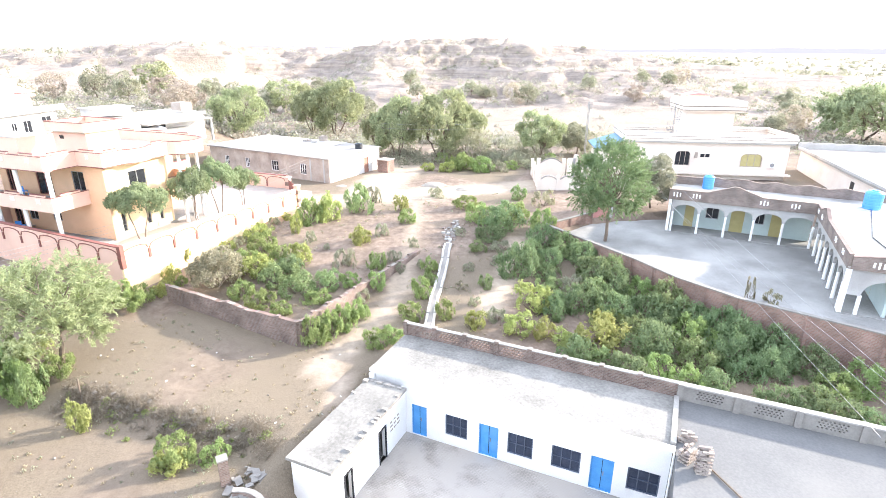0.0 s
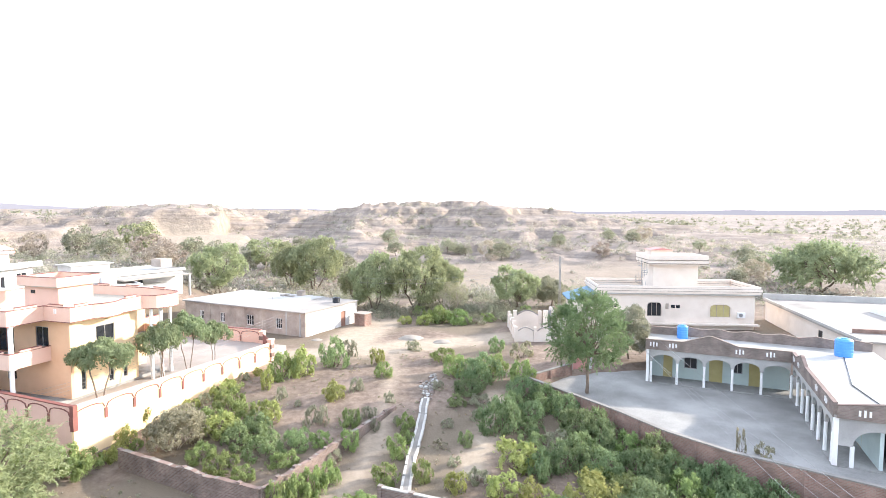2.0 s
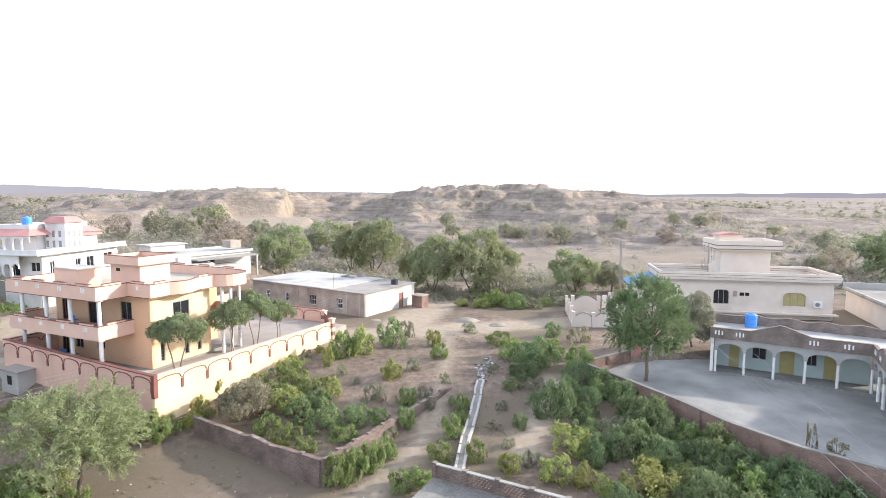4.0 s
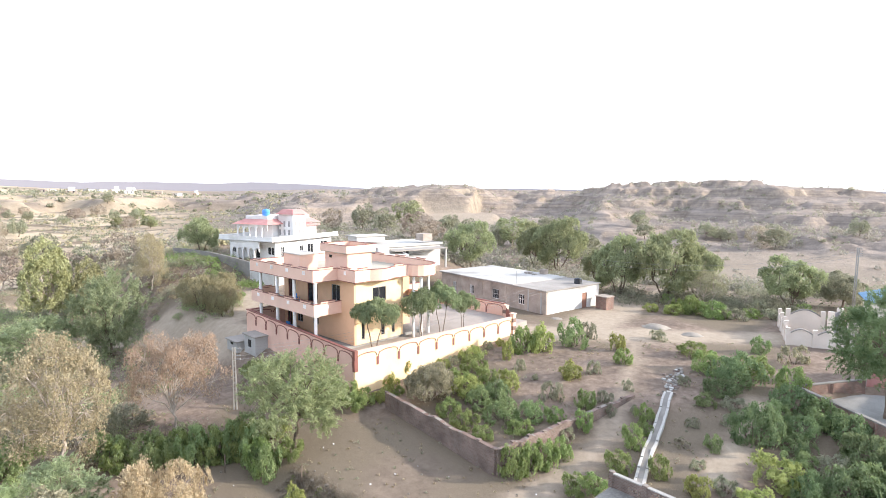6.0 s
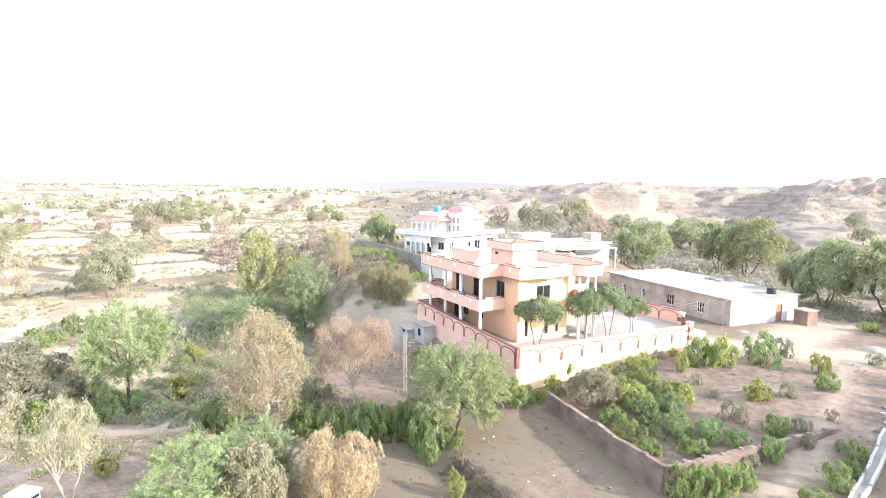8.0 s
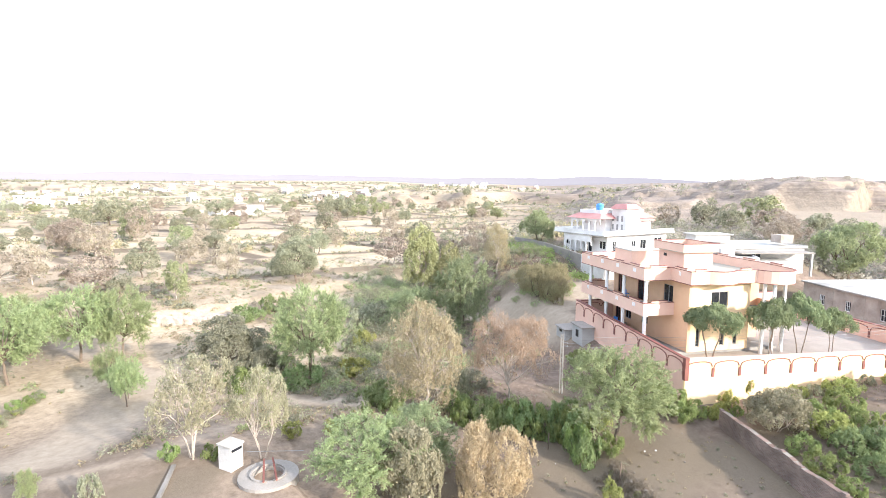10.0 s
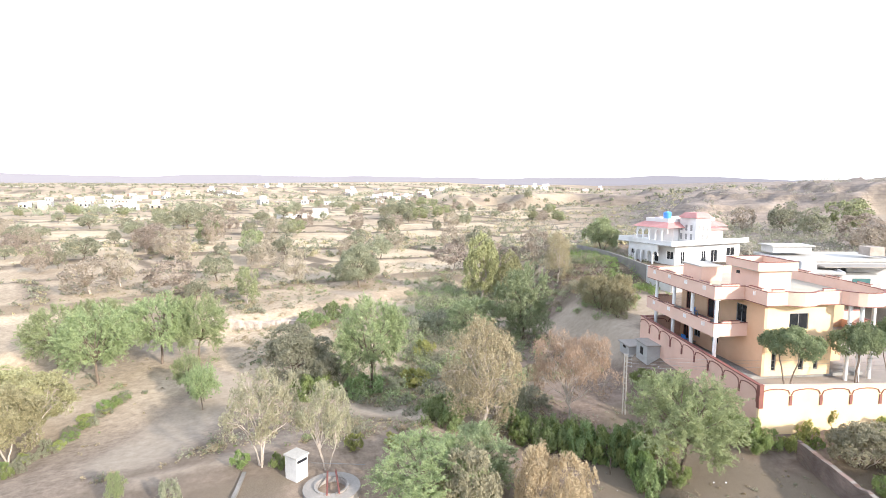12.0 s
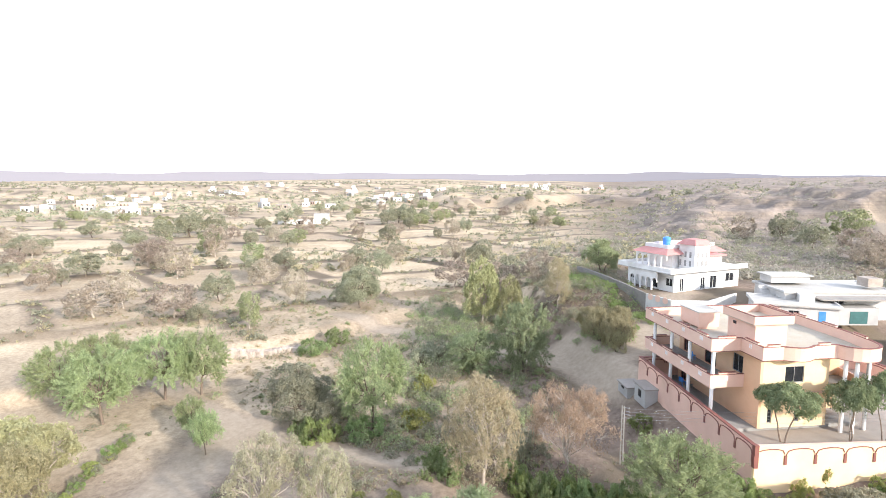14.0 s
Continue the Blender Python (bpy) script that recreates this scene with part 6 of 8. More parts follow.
# ---- two-storey cream house beyond the arcade ----
def build_cream():
    m = Matrix.Translation((23.6, 69.0, 0)) @ Matrix.Rotation(radians(-7), 4, "Z")
    ob = root("cream_house", m, "two-storey cream house with white banded parapets and arched windows", "house")
    W, D, z0, z1 = 19.4, 7.5, -0.6, 4.75
    wins = [(6.0, 7.8, 1.9, 3.7), (13.9, 16.4, 1.9, 3.5)]
    part("front_wall", wall_xz(bmesh.new(), 0, W, z0, z1, 0, 0.25, wins), M_IVORY, ob)
    ivory = M_IVORY
    for i, (a, b, p, q) in enumerate(wins):
        wd = window_x(ob, a, b, p, q, 0.08, -1, M_DARK if i == 0 else M_YELLOWDOOR, M_MUD, 3, "window")
        bm = strip(bmesh.new(), [(a - 0.12, p), (a - 0.12, q - 0.5)] + [((a + b) / 2 + ((b - a) / 2 + 0.12) * math.cos(math.pi * (1 - k / 10)), q - 0.5 + 0.75 * math.sin(math.pi * (1 - k / 10))) for k in range(11)] + [(b + 0.12, p)], 0.16, -0.06, 0.0)
        part("surround", bm, ivory, wd)
        part("arch_head", arch_fill(bmesh.new(), a, b, q - 0.45, q + 0.1, q + 0.12, -0.01, 0.06, 10), ivory, wd)
    for x in (1.2, 9.0):
        part("vent", boxes((x, x + 1.1, -0.03, 0.01, 3.0, 3.4)), M_DARK, ob)
        part("vent_rail", boxes((x + 0.5, x + 0.6, -0.05, -0.03, 3.0, 3.4)), ivory, ob)
    for x, w in ((17.2, 0.9), (0.2, 0.5)):
        ac = part("air_conditioner", boxes((x, x + w, -0.4, -0.02, 1.9 if w > 0.6 else 3.0, 2.6 if w > 0.6 else 3.9)), M_PILLAR, ob, "white wall-hung air conditioner")
        if w > 0.6:
            part("fan_grille", tube(bmesh.new(), (x + 0.35, -0.42, 2.25), (x + 0.35, -0.4, 2.25), 0.25, 0.25, 16), M_STEEL, ac)
    part("meter_box", boxes((8.3, 8.65, -0.15, 0, 2.9, 3.6)), M_MUD, ob)
    part("side_wall", boxes((0, 0.25, 0.25, D, z0, z1)), ivory, ob)
    part("side_wall", boxes((W - 0.25, W, 0.25, D, z0, z1)), ivory, ob)
    part("back_wall", boxes((0.25, W - 0.25, D - 0.25, D, z0, z1)), ivory, ob)
    part("ledge", boxes((-0.5, W + 0.4, -0.7, 0.0, 0.9, 1.1)), ivory, ob)
    part("roof", boxes((-0.4, W + 0.4, -0.4, D + 0.4, z1, z1 + 0.2)), M_ROOFPALE, ob)
    ring = [(-0.4, -0.4), (W + 0.4, -0.4), (W + 0.4, D + 0.4), (-0.4, D + 0.4)]
    for k, (o, a, b) in enumerate(((0.0, 4.95, 5.25), (0.1, 5.28, 5.55), (-0.02, 5.58, 5.9))):
        pts = [(x + (o if x > 5 else -o), y + (o if y > 5 else -o)) for x, y in ring]
        part("parapet_band", poly_wall(bmesh.new(), pts, a, b, 0.2, True), M_IVORY, ob, "ivory banded parapet")
    for a in (5.24, 5.545):
        part("band_line", poly_wall(bmesh.new(), [(x + (0.03 if x > 5 else -0.03), y + (0.03 if y > 5 else -0.03)) for x, y in ring], a, a + 0.05, 0.2, True), M_BARK, ob, "thin dark line under a parapet band")
    # upper room
    up = part("upper_room", boxes((7.2, 13.0, 2.0, 6.6, 4.95, 8.4)), ivory, ob)
    part("upper_slab", boxes((6.5, 13.9, 1.3, 7.2, 8.4, 8.6)), M_IVORY, up)
    part("upper_band", poly_wall(bmesh.new(), [(6.5, 1.3), (13.9, 1.3), (13.9, 7.2), (6.5, 7.2)], 8.6, 9.7, 0.18, True), M_IVORY, up)
    part("upper_band_line", poly_wall(bmesh.new(), [(6.45, 1.25), (13.95, 1.25), (13.95, 7.25), (6.45, 7.25)], 9.05, 9.12, 0.2, True), M_BARK, up)
    part("upper_band_line", poly_wall(bmesh.new(), [(6.45, 1.25), (13.95, 1.25), (13.95, 7.25), (6.45, 7.25)], 8.6, 8.66, 0.2, True), M_BARK, up)
    hut = part("stair_head", boxes((7.2, 10.0, 3.0, 5.6, 8.6, 10.3)), ivory, ob)
    bm = bmesh.new()
    v = [bm.verts.new(p) for p in ((7.0, 2.8, 10.3), (10.2, 2.8, 10.3), (10.2, 5.8, 10.3), (7.0, 5.8, 10.3), (8.6, 2.8, 10.6), (8.6, 5.8, 10.6))]
    for f in ((0, 1, 4), (1, 2, 5, 4), (2, 3, 5), (3, 0, 4, 5), (3, 2, 1, 0)):
        bm.faces.new([v[i] for i in f])
    part("stair_roof", bm, M_REDROOF, hut, "low red gable roof")
    # spiral stair at the corner of the upper room
    st = root("spiral_stair", m @ pose(5.8, 2.2, 4.95), "thin dark steel spiral stair on a roof", "stair")
    part("pole", tube(bmesh.new(), (0, 0, 0), (0, 0, 4.4), 0.05, 0.05, 8), M_STEEL, st)
    for k in range(16):
        a = k * 0.55
        part("tread", tube(bmesh.new(), (0, 0, k * 0.22), (0.75 * math.cos(a), 0.75 * math.sin(a), k * 0.22), 0.05, 0.03, 6), M_STEEL, st)
        part("baluster", tube(bmesh.new(), (0.75 * math.cos(a), 0.75 * math.sin(a), k * 0.22), (0.75 * math.cos(a), 0.75 * math.sin(a), k * 0.22 + 0.9), 0.02, 0.02, 5), M_STEEL, st)
    # blue-roofed side part
    side = root("side_room", m, "cream side room under a sloping blue sheet roof", "building")
    part("wall", boxes((-3.4, -0.02, 1.0, 7.0, z0, 3.7)), ivory, side)
    bm = bmesh.new()
    v = [bm.verts.new(p) for p in ((-3.9, 0.5, 3.7), (-0.02, 0.5, 4.9), (-0.02, 7.4, 4.9), (-3.9, 7.4, 3.7), (-3.9, 0.5, 3.58), (-0.02, 0.5, 4.78), (-0.02, 7.4, 4.78), (-3.9, 7.4, 3.58))]
    for f in ((0, 1, 2, 3), (7, 6, 5, 4), (0, 4, 5, 1), (1, 5, 6, 2), (2, 6, 7, 3), (3, 7, 4, 0)):
        bm.faces.new([v[i] for i in f])
    part("roof", bm, M_BLUESHEET, side, "blue sheet roof")
    # flat-roofed neighbour to the east
    m2 = Matrix.Translation((45.5, 62.0, 0)) @ Matrix.Rotation(radians(-16), 4, "Z")
    nb = root("flat_roofed_house", m2, "plain flat-roofed house with a wide grey roof", "house")
    part("wall", boxes((0, 26, -14, 12, -0.8, 3.0)), ivory, nb)
    part("roof", boxes((-0.3, 26.3, -14.3, 12.3, 3.0, 3.2)), M_ROOF, nb, "weathered grey roof with stains")
    part("parapet", boxes((-0.3, 26.3, 12.0, 12.3, 3.2, 4.0)), M_GREYWALL, nb)
    part("parapet", boxes((-0.3, -0.1, -14.3, 12.0, 3.2, 3.45)), M_ROOFPALE, nb)
    part("roof_step", boxes((9.0, 9.4, -14.0, 4.0, 3.2, 3.9)), M_WHITE, nb)
    part("roof_step", boxes((1.0, 9.0, -10.2, -10.0, 3.2, 3.6)), M_BRICKWALL, nb)
    for y in (-12, -6):
        part("window", boxes((-0.03, 0.0, y, y + 0.9, 1.2, 2.4)), M_DARK, nb)
    water_tank(m2 @ pose(22, 10.5, 3.2), "black plastic water tank on a flat roof", 1.2, 0.8, M_DARK)
    # walled forecourt with scalloped walls and a metal gate
    gh = root("forecourt_wall", pose(11.2, 61.4, 0, 0, 0, -4), "pale pink forecourt wall with scalloped panels", "wall")
    for k in range(5):
        x = k * 2.2
        part("post", boxes((x - 0.18, x + 0.18, -0.18, 0.18, -0.3, 2.0)), M_IVORY, gh)
        bm = bmesh.new()
        pts = [(x + 0.2 + 1.8 * q / 10, 1.55 + 0.42 * math.sin(math.pi * q / 10)) for q in range(11)]
        for (xa, za), (xb, zb) in zip(pts, pts[1:]):
            v = [bm.verts.new(p) for p in ((xa, -0.1, -0.3), (xb, -0.1, -0.3), (xb, 0.1, -0.3), (xa, 0.1, -0.3), (xa, -0.1, za), (xb, -0.1, zb), (xb, 0.1, zb), (xa, 0.1, za))]
            for f in ((4, 5, 6, 7), (0, 1, 5, 4), (2, 3, 7, 6)):
                bm.faces.new([v[i] for i in f])
        part("panel", bm, M_IVORY, gh)
        part("panel_cap", strip(bmesh.new(), pts, 0.1, -0.15, 0.15), M_ROOF, gh)
    for k in range(4):
        y = 2.0 + k * 2.2
        part("post", boxes((-0.18, 0.18, y - 0.18, y + 0.18, -0.3, 2.3)), M_IVORY, gh)
        part("side_panel", boxes((-0.1, 0.1, y - 1.9, y - 0.18, -0.3, 1.8)), M_IVORY, gh)
    for x in (0.4, 3.5):
        part("tall_post", boxes((x - 0.2, x + 0.2, 4.9, 5.3, -0.3, 3.0)), M_IVORY, gh)
    pts = [(0.6 + 2.7 * q / 10, 2.45 + 0.6 * math.sin(math.pi * q / 10)) for q in range(11)]
    bm = bmesh.new()
    for (xa, za), (xb, zb) in zip(pts, pts[1:]):
        v = [bm.verts.new(p) for p in ((xa, 5.0, -0.3), (xb, 5.0, -0.3), (xb, 5.2, -0.3), (xa, 5.2, -0.3), (xa, 5.0, za), (xb, 5.0, zb), (xb, 5.2, zb), (xa, 5.2, za))]
        for f in ((4, 5, 6, 7), (0, 1, 5, 4), (2, 3, 7, 6)):
            bm.faces.new([v[i] for i in f])
    part("tall_panel", bm, M_IVORY, gh)
    part("tall_cap", strip(bmesh.new(), pts, 0.1, 4.95, 5.25), M_ROOF, gh)
    part("far_panel", boxes((5.6, 9.6, 5.0, 5.2, -0.3, 2.1)), M_IVORY, gh)
    part("far_cap", boxes((5.55, 9.65, 4.94, 5.26, 2.1, 2.2)), M_ROOF, gh)
    g2 = root("forecourt_gate", pose(16.1, 66.1, 0, 0, 0, 62), "dark vertical-barred metal gate in a pale forecourt wall", "gate")
    for k in range(6):
        part("bar", boxes((-1.1 + k * 0.38, -0.78 + k * 0.38, -0.03, 0.03, 0.1, 3.0)), M_STEEL, g2)
    for x in (-1.4, 1.4):
        part("post", boxes((x - 0.25, x + 0.25, -0.25, 0.25, -0.3, 3.3)), M_IVORY, g2)


build_cream()


# ---- white villa on its bank ----
VILLA = Matrix.Translation((-54.0, 63.3, -0.55)) @ Matrix.Rotation(radians(-3), 4, "Z")


def build_villa():
    ob = root("white_villa", VILLA, "two-storey white villa with arcades and red roof edges", "house")
    g0, g1, g2 = 4.6, 8.2, 8.45
    holes = [(-8.9, -8.0, 6.2, 7.5), (-4.7, -3.1, 5.5, 7.4), (-1.6, -0.3, 6.1, 7.3)]
    part("south_wall", wall_xz(bmesh.new(), -9.4, 0, g0, g1, 0, 0.25, holes), M_WHITE, ob)
    for a, b, p, q in holes:
        window_x(ob, a, b, p, q, 0.1, -1, M_DARK, M_PILLAR, 2)
    e_holes = [(1.2, 2.0, 5.4, 7.3), (5.3, 6.2, 5.4, 7.2), (7.2, 8.6, 5.4, 7.3), (10.4, 12.2, 6.2, 7.5)]
    part("east_wall", wall_yz(bmesh.new(), 0.25, 13.2, g0, g1, -0.25, 0, e_holes), M_WHITE, ob)
    for a, b, p, q in e_holes:
        window_y(ob, a, b, p, q, -0.1, 1, M_DARK, M_PILLAR, 2)
    part("west_wall", boxes((-9.4, -9.15, 0.25, 13.2, g0, g1)), M_WHITE, ob)
    part("north_wall", boxes((-9.15, -0.25, 12.95, 13.2, g0, g1)), M_WHITE, ob)
    # ground arcade set before the south wall
    for k in range(5):
        x = -7.6 + k * 1.15
        bm = arch_fill(bmesh.new(), x + 0.12, x + 1.03, 6.6, 7.2, g1, -1.35, -1.15, 8)
        box(bm, x - 0.12, x + 0.12, -1.35, -1.15, g0, g1)
        part("arch", bm, M_WHITE, ob)
    part("terrace_slab", boxes((-10.0, 0.9, -1.6, 14.0, g1, g2)), M_WHITE, ob)
    part("slab_line", poly_wall(bmesh.new(), [(-10.02, -1.62), (0.92, -1.62), (0.92, 14.02), (-10.02, 14.02)], g1 + 0.02, g1 + 0.09, 0.06, True), M_GREYWALL, ob)
    part("balustrade", poly_wall(bmesh.new(), [(-9.9, 13.9), (-9.9, -1.5), (0.8, -1.5), (0.8, 13.9)], g2, 8.95, 0.12), M_WHITE, ob)
    # upper storey with its arcade
    u1 = 10.6
    part("upper_wall", boxes((-7.6, -2.6, 2.2, 11.5, g2, u1)), M_WHITE, ob)
    for k in range(5):
        x = -8.0 + k * 1.25
        bm = arch_fill(bmesh.new(), x + 0.1, x + 1.15, 9.75, 10.3, u1, 0.3, 0.45, 8)
        box(bm, x - 0.1, x + 0.1, 0.3, 0.45, g2, u1)
        part("arch", bm, M_WHITE, ob)
    for k in range(3):
        y = 0.5 + k * 1.5
        bm = arch_fill(bmesh.new(), y + 0.1, y + 1.4, 9.75, 10.3, u1, -8.1, -7.95, 8)
        for v in bm.verts:
            v.co = Vector((v.co.y, v.co.x, v.co.z))
        part("arch", bm, M_WHITE, ob)
    bm = bmesh.new()
    ring0 = [(-8.6, -0.2), (-1.4, -0.2), (-1.4, 12.2), (-8.6, 12.2)]
    ring1 = [(-7.4, 1.2), (-2.6, 1.2), (-2.6, 11.0), (-7.4, 11.0)]
    lo = [bm.verts.new((x, y, u1)) for x, y in ring0]
    hi = [bm.verts.new((x, y, u1 + 0.75)) for x, y in ring1]
    for k in range(4):
        bm.faces.new((lo[k], lo[(k + 1) % 4], hi[(k + 1) % 4], hi[k]))
    bm.faces.new(hi)
    bm.faces.new(lo[::-1])
    part("red_roof", bm, M_REDROOF, ob, "faded red hipped roof edge")
    part("roof_parapet", poly_wall(bmesh.new(), [(-7.2, 1.4), (-2.8, 1.4), (-2.8, 10.8), (-7.2, 10.8)], u1 + 0.6, 11.9, 0.14, True), M_WHITE, ob)
    tw = part("stair_tower", boxes((-2.4, 0.5, 3.3, 6.2, g1, 12.1)), M_WHITE, ob)
    for x in (-2.1, -1.2, -0.3):
        for z in (8.9, 10.2):
            part("slit_window", boxes((x - 0.18, x + 0.18, 3.28, 3.31, z, z + 0.85)), M_STEEL, tw)
    for y in (3.9, 4.75, 5.6):
        for z in (8.9, 10.2):
            part("slit_window", boxes((0.49, 0.52, y - 0.18, y + 0.18, z, z + 0.85)), M_STEEL, tw)
    bm = bmesh.new()
    v = [bm.verts.new(p) for p in ((-2.7, 3.0, 12.1), (0.8, 3.0, 12.1), (0.8, 6.5, 12.1), (-2.7, 6.5, 12.1), (-2.0, 3.7, 12.85), (0.1, 3.7, 12.85), (0.1, 5.8, 12.85), (-2.0, 5.8, 12.85))]
    for f in ((3, 2, 1, 0), (4, 5, 6, 7), (0, 1, 5, 4), (1, 2, 6, 5), (2, 3, 7, 6), (3, 0, 4, 7)):
        bm.faces.new([v[i] for i in f])
    part("tower_roof", bm, M_REDROOF, tw)
    part("porch_room", boxes((-2.4, -0.2, 6.2, 9.6, g2, 10.2)), M_WHITE, ob)
    part("porch_roof", prism(bmesh.new(), [(-2.7, 6.2), (0.3, 6.2), (0.3, 10.0), (-2.7, 10.0)], 10.2, 10.5), M_REDROOF, ob)
    water_tank(VILLA @ pose(-5.6, 4.0, 11.34), "blue plastic water tank on the villa roof", 1.5, 0.6)
    # boundary wall with white and printed panels
    bw = root("villa_wall", Matrix(), "grey boundary wall with white painted end panels", "wall")
    pts = [(-75.7, 63.9), (-70, 61.8), (-64, 60.0), (-58.8, 58.8), (-54.0, 58.0), (-49.4, 57.6), (-46.8, 61.5), (-46.2, 66.0)]
    for p, q in zip(pts, pts[1:]):
        za, zb = gz(*p), gz(*q)
        white = p[0] > -55
        part("wall_run", poly_wall(bmesh.new(), [p, q], [za - 1.2, zb - 1.2], [max(za, 4.0) + 1.2, max(zb, 4.0) + 1.2], 0.25), M_DIRTY if white else M_FENCE, bw)
    for k in range(3):
        c = Vector((-54.0, 58.0)).lerp(Vector((-49.4, 57.6)), 0.2 + 0.3 * k)
        part("round_panel", tube(bmesh.new(), (c.x, c.y - 0.17, 4.9), (c.x, c.y - 0.12, 4.9), 0.45, 0.45, 16), M_PALEPINK, bw)


build_villa()


# ---- white and grey flat-roofed blocks behind the pink house ----
def block(name, m, label, w, d, z0, z1, wall_m, roof_m, wins=(), par=0.3):
    ob = root(name, m, label, "building")
    part("wall", wall_xz(bmesh.new(), 0, w, z0, z1, 0, 0.25, wins), wall_m, ob)
    part("wall", boxes((0, 0.25, 0.25, d, z0, z1)), wall_m, ob)
    part("wall", boxes((w - 0.25, w, 0.25, d, z0, z1)), wall_m, ob)
    part("wall", boxes((0.25, w - 0.25, d - 0.25, d, z0, z1)), wall_m, ob)
    part("roof", boxes((-0.3, w + 0.3, -0.3, d + 0.3, z1, z1 + 0.18)), roof_m, ob)
    part("parapet", poly_wall(bmesh.new(), [(-0.2, -0.2), (w + 0.2, -0.2), (w + 0.2, d + 0.2), (-0.2, d + 0.2)], z1 + 0.18, z1 + 0.18 + par, 0.14, True), wall_m, ob)
    for a, b, p, q in wins:
        window_x(ob, a, b, p, q, 0.1, -1, M_DARK, M_STEEL, 2)
    return ob


b1 = block("white_block", Matrix.Translation((-41.0, 62.4, 0)) @ Matrix.Rotation(radians(43), 4, "Z"), "white flat-roofed block with a blue door", 8.6, 5.0, 3.0, 5.9, M_DIRTY, M_ROOFPALE, [(3.5, 4.6, 4.5, 5.4)], 0.2)
part("door", boxes((6.6, 7.3, -0.04, 0.02, 4.2, 5.5)), M_BLUE, b1, "small blue door")
part("cistern", boxes((5.0, 6.6, 2.0, 3.6, 6.08, 7.0)), M_DIRTY, b1)
b2 = block("grey_block", Matrix.Translation((-40.6, 67.4, 0)) @ Matrix.Rotation(radians(62), 4, "Z"), "grey and white block with a wide flat roof", 13.5, 7.0, 3.4, 6.85, M_DIRTY, M_ROOFPALE, [(2.0, 3.4, 5.4, 6.5), (6.0, 7.4, 5.4, 6.5)], 0.15)
part("shade_slab", boxes((3.0, 13.0, -2.6, -0.3, 6.4, 6.55)), M_ROOF, b2)
part("awning_post", boxes((12.6, 12.85, -2.5, -2.25, 3.4, 6.4)), M_GREYWALL, b2)
part("lean_to", boxes((4.6, 9.8, -2.5, -0.02, 3.4, 5.5)), M_GREYWALL, b2)
part("shutter", boxes((6.4, 8.5, -2.54, -2.5, 3.6, 5.1)), M_SHUTTER, b2, "teal roller shutter")
part("cistern", boxes((10.8, 12.6, 1.0, 3.0, 7.4, 8.5)), M_MUD, b2)
part("upper_room", boxes((0.5, 5.5, 4.0, 6.8, 7.4, 8.25)), M_DIRTY, b2)
part("upper_roof", boxes((0.2, 5.8, 3.7, 7.1, 8.25, 8.4)), M_ROOFPALE, b2)
bm = bmesh.new()
for k in range(14):
    box(bm, -1.2, -0.02, 0.2 + k * 0.28, 0.2 + (k + 1) * 0.28, 3.4, 3.6 + k * 0.27)
part("outside_stair", bm, M_DIRTY, b2, "white outside stair")


# ---- small things round the pink house ----
def hut(m, label, w, d, h):
    ob = root("masonry_hut", m, label, "hut")
    part("wall", boxes((-w / 2, w / 2, -d / 2, d / 2, -0.6, h)), M_GREYWALL, ob)
    part("roof", boxes((-w / 2 - 0.15, w / 2 + 0.15, -d / 2 - 0.15, d / 2 + 0.15, h, h + 0.12)), M_ROOF, ob)
    part("hatch", boxes((-0.3, 0.3, -d / 2 - 0.02, -d / 2, 0.1, min(h - 0.1, 0.8))), M_DARK, ob)
    return ob


hut(pose(-35.6, 39.2, gz(-35.6, 39.2), 0, 0, -22), "small grey masonry hut beside the pink wall", 2.3, 1.9, 1.15)
hut(pose(-38.5, 39.9, gz(-38.5, 39.9), 0, 0, -22), "low grey masonry tank with a slab cover", 2.2, 1.9, 0.45)


def lattice_pole(m, label, h):
    """Slim concrete pole with rungs, brackets and insulators."""
    ob = root("power_pole", m, label, "power pole", "power poles")
    for x in (-0.085, 0.085):
        bm = bmesh.new()
        v = [bm.verts.new(p) for p in ((x * 1.2 - 0.05, -0.06, -0.4), (x * 1.2 + 0.05, -0.06, -0.4), (x * 1.2 + 0.05, 0.06, -0.4), (x * 1.2 - 0.05, 0.06, -0.4), (x - 0.04, -0.045, h), (x + 0.04, -0.045, h), (x + 0.04, 0.045, h), (x - 0.04, 0.045, h))]
        for f in ((3, 2, 1, 0), (4, 5, 6, 7), (0, 1, 5, 4), (1, 2, 6, 5), (2, 3, 7, 6), (3, 0, 4, 7)):
            bm.faces.new([v[i] for i in f])
        part("leg", bm, M_COPING, ob)
    for k in range(int(h / 0.45)):
        part("rung", boxes((-0.12, 0.12, -0.03, 0.03, 0.3 + k * 0.45, 0.38 + k * 0.45)), M_COPING, ob)
    for k in range(4):
        z = h - 0.12 - k * 0.28
        ir = part("bracket", tube(bmesh.new(), (0.13, 0, z), (0.45, 0, z), 0.025, 0.025, 6), M_STEEL, ob)
        part("insulator", tube(bmesh.new(), (0.45, 0, z - 0.06), (0.45, 0, z + 0.08), 0.035, 0.025, 8), M_COPING, ir)
    return ob


POLE_A = Vector((-30.5, 30.8, gz(-30.5, 30.8)))
lattice_pole(Matrix.Translation(POLE_A) @ Matrix.Rotation(radians(35), 4, "Z"), "grey lattice concrete power pole among shrubs", 5.0)
POLE_B = Vector((20.6, 78.0, gz(20.6, 78.0)))
lattice_pole(Matrix.Translation(POLE_B), "grey lattice concrete power pole behind a forecourt", 8.6)


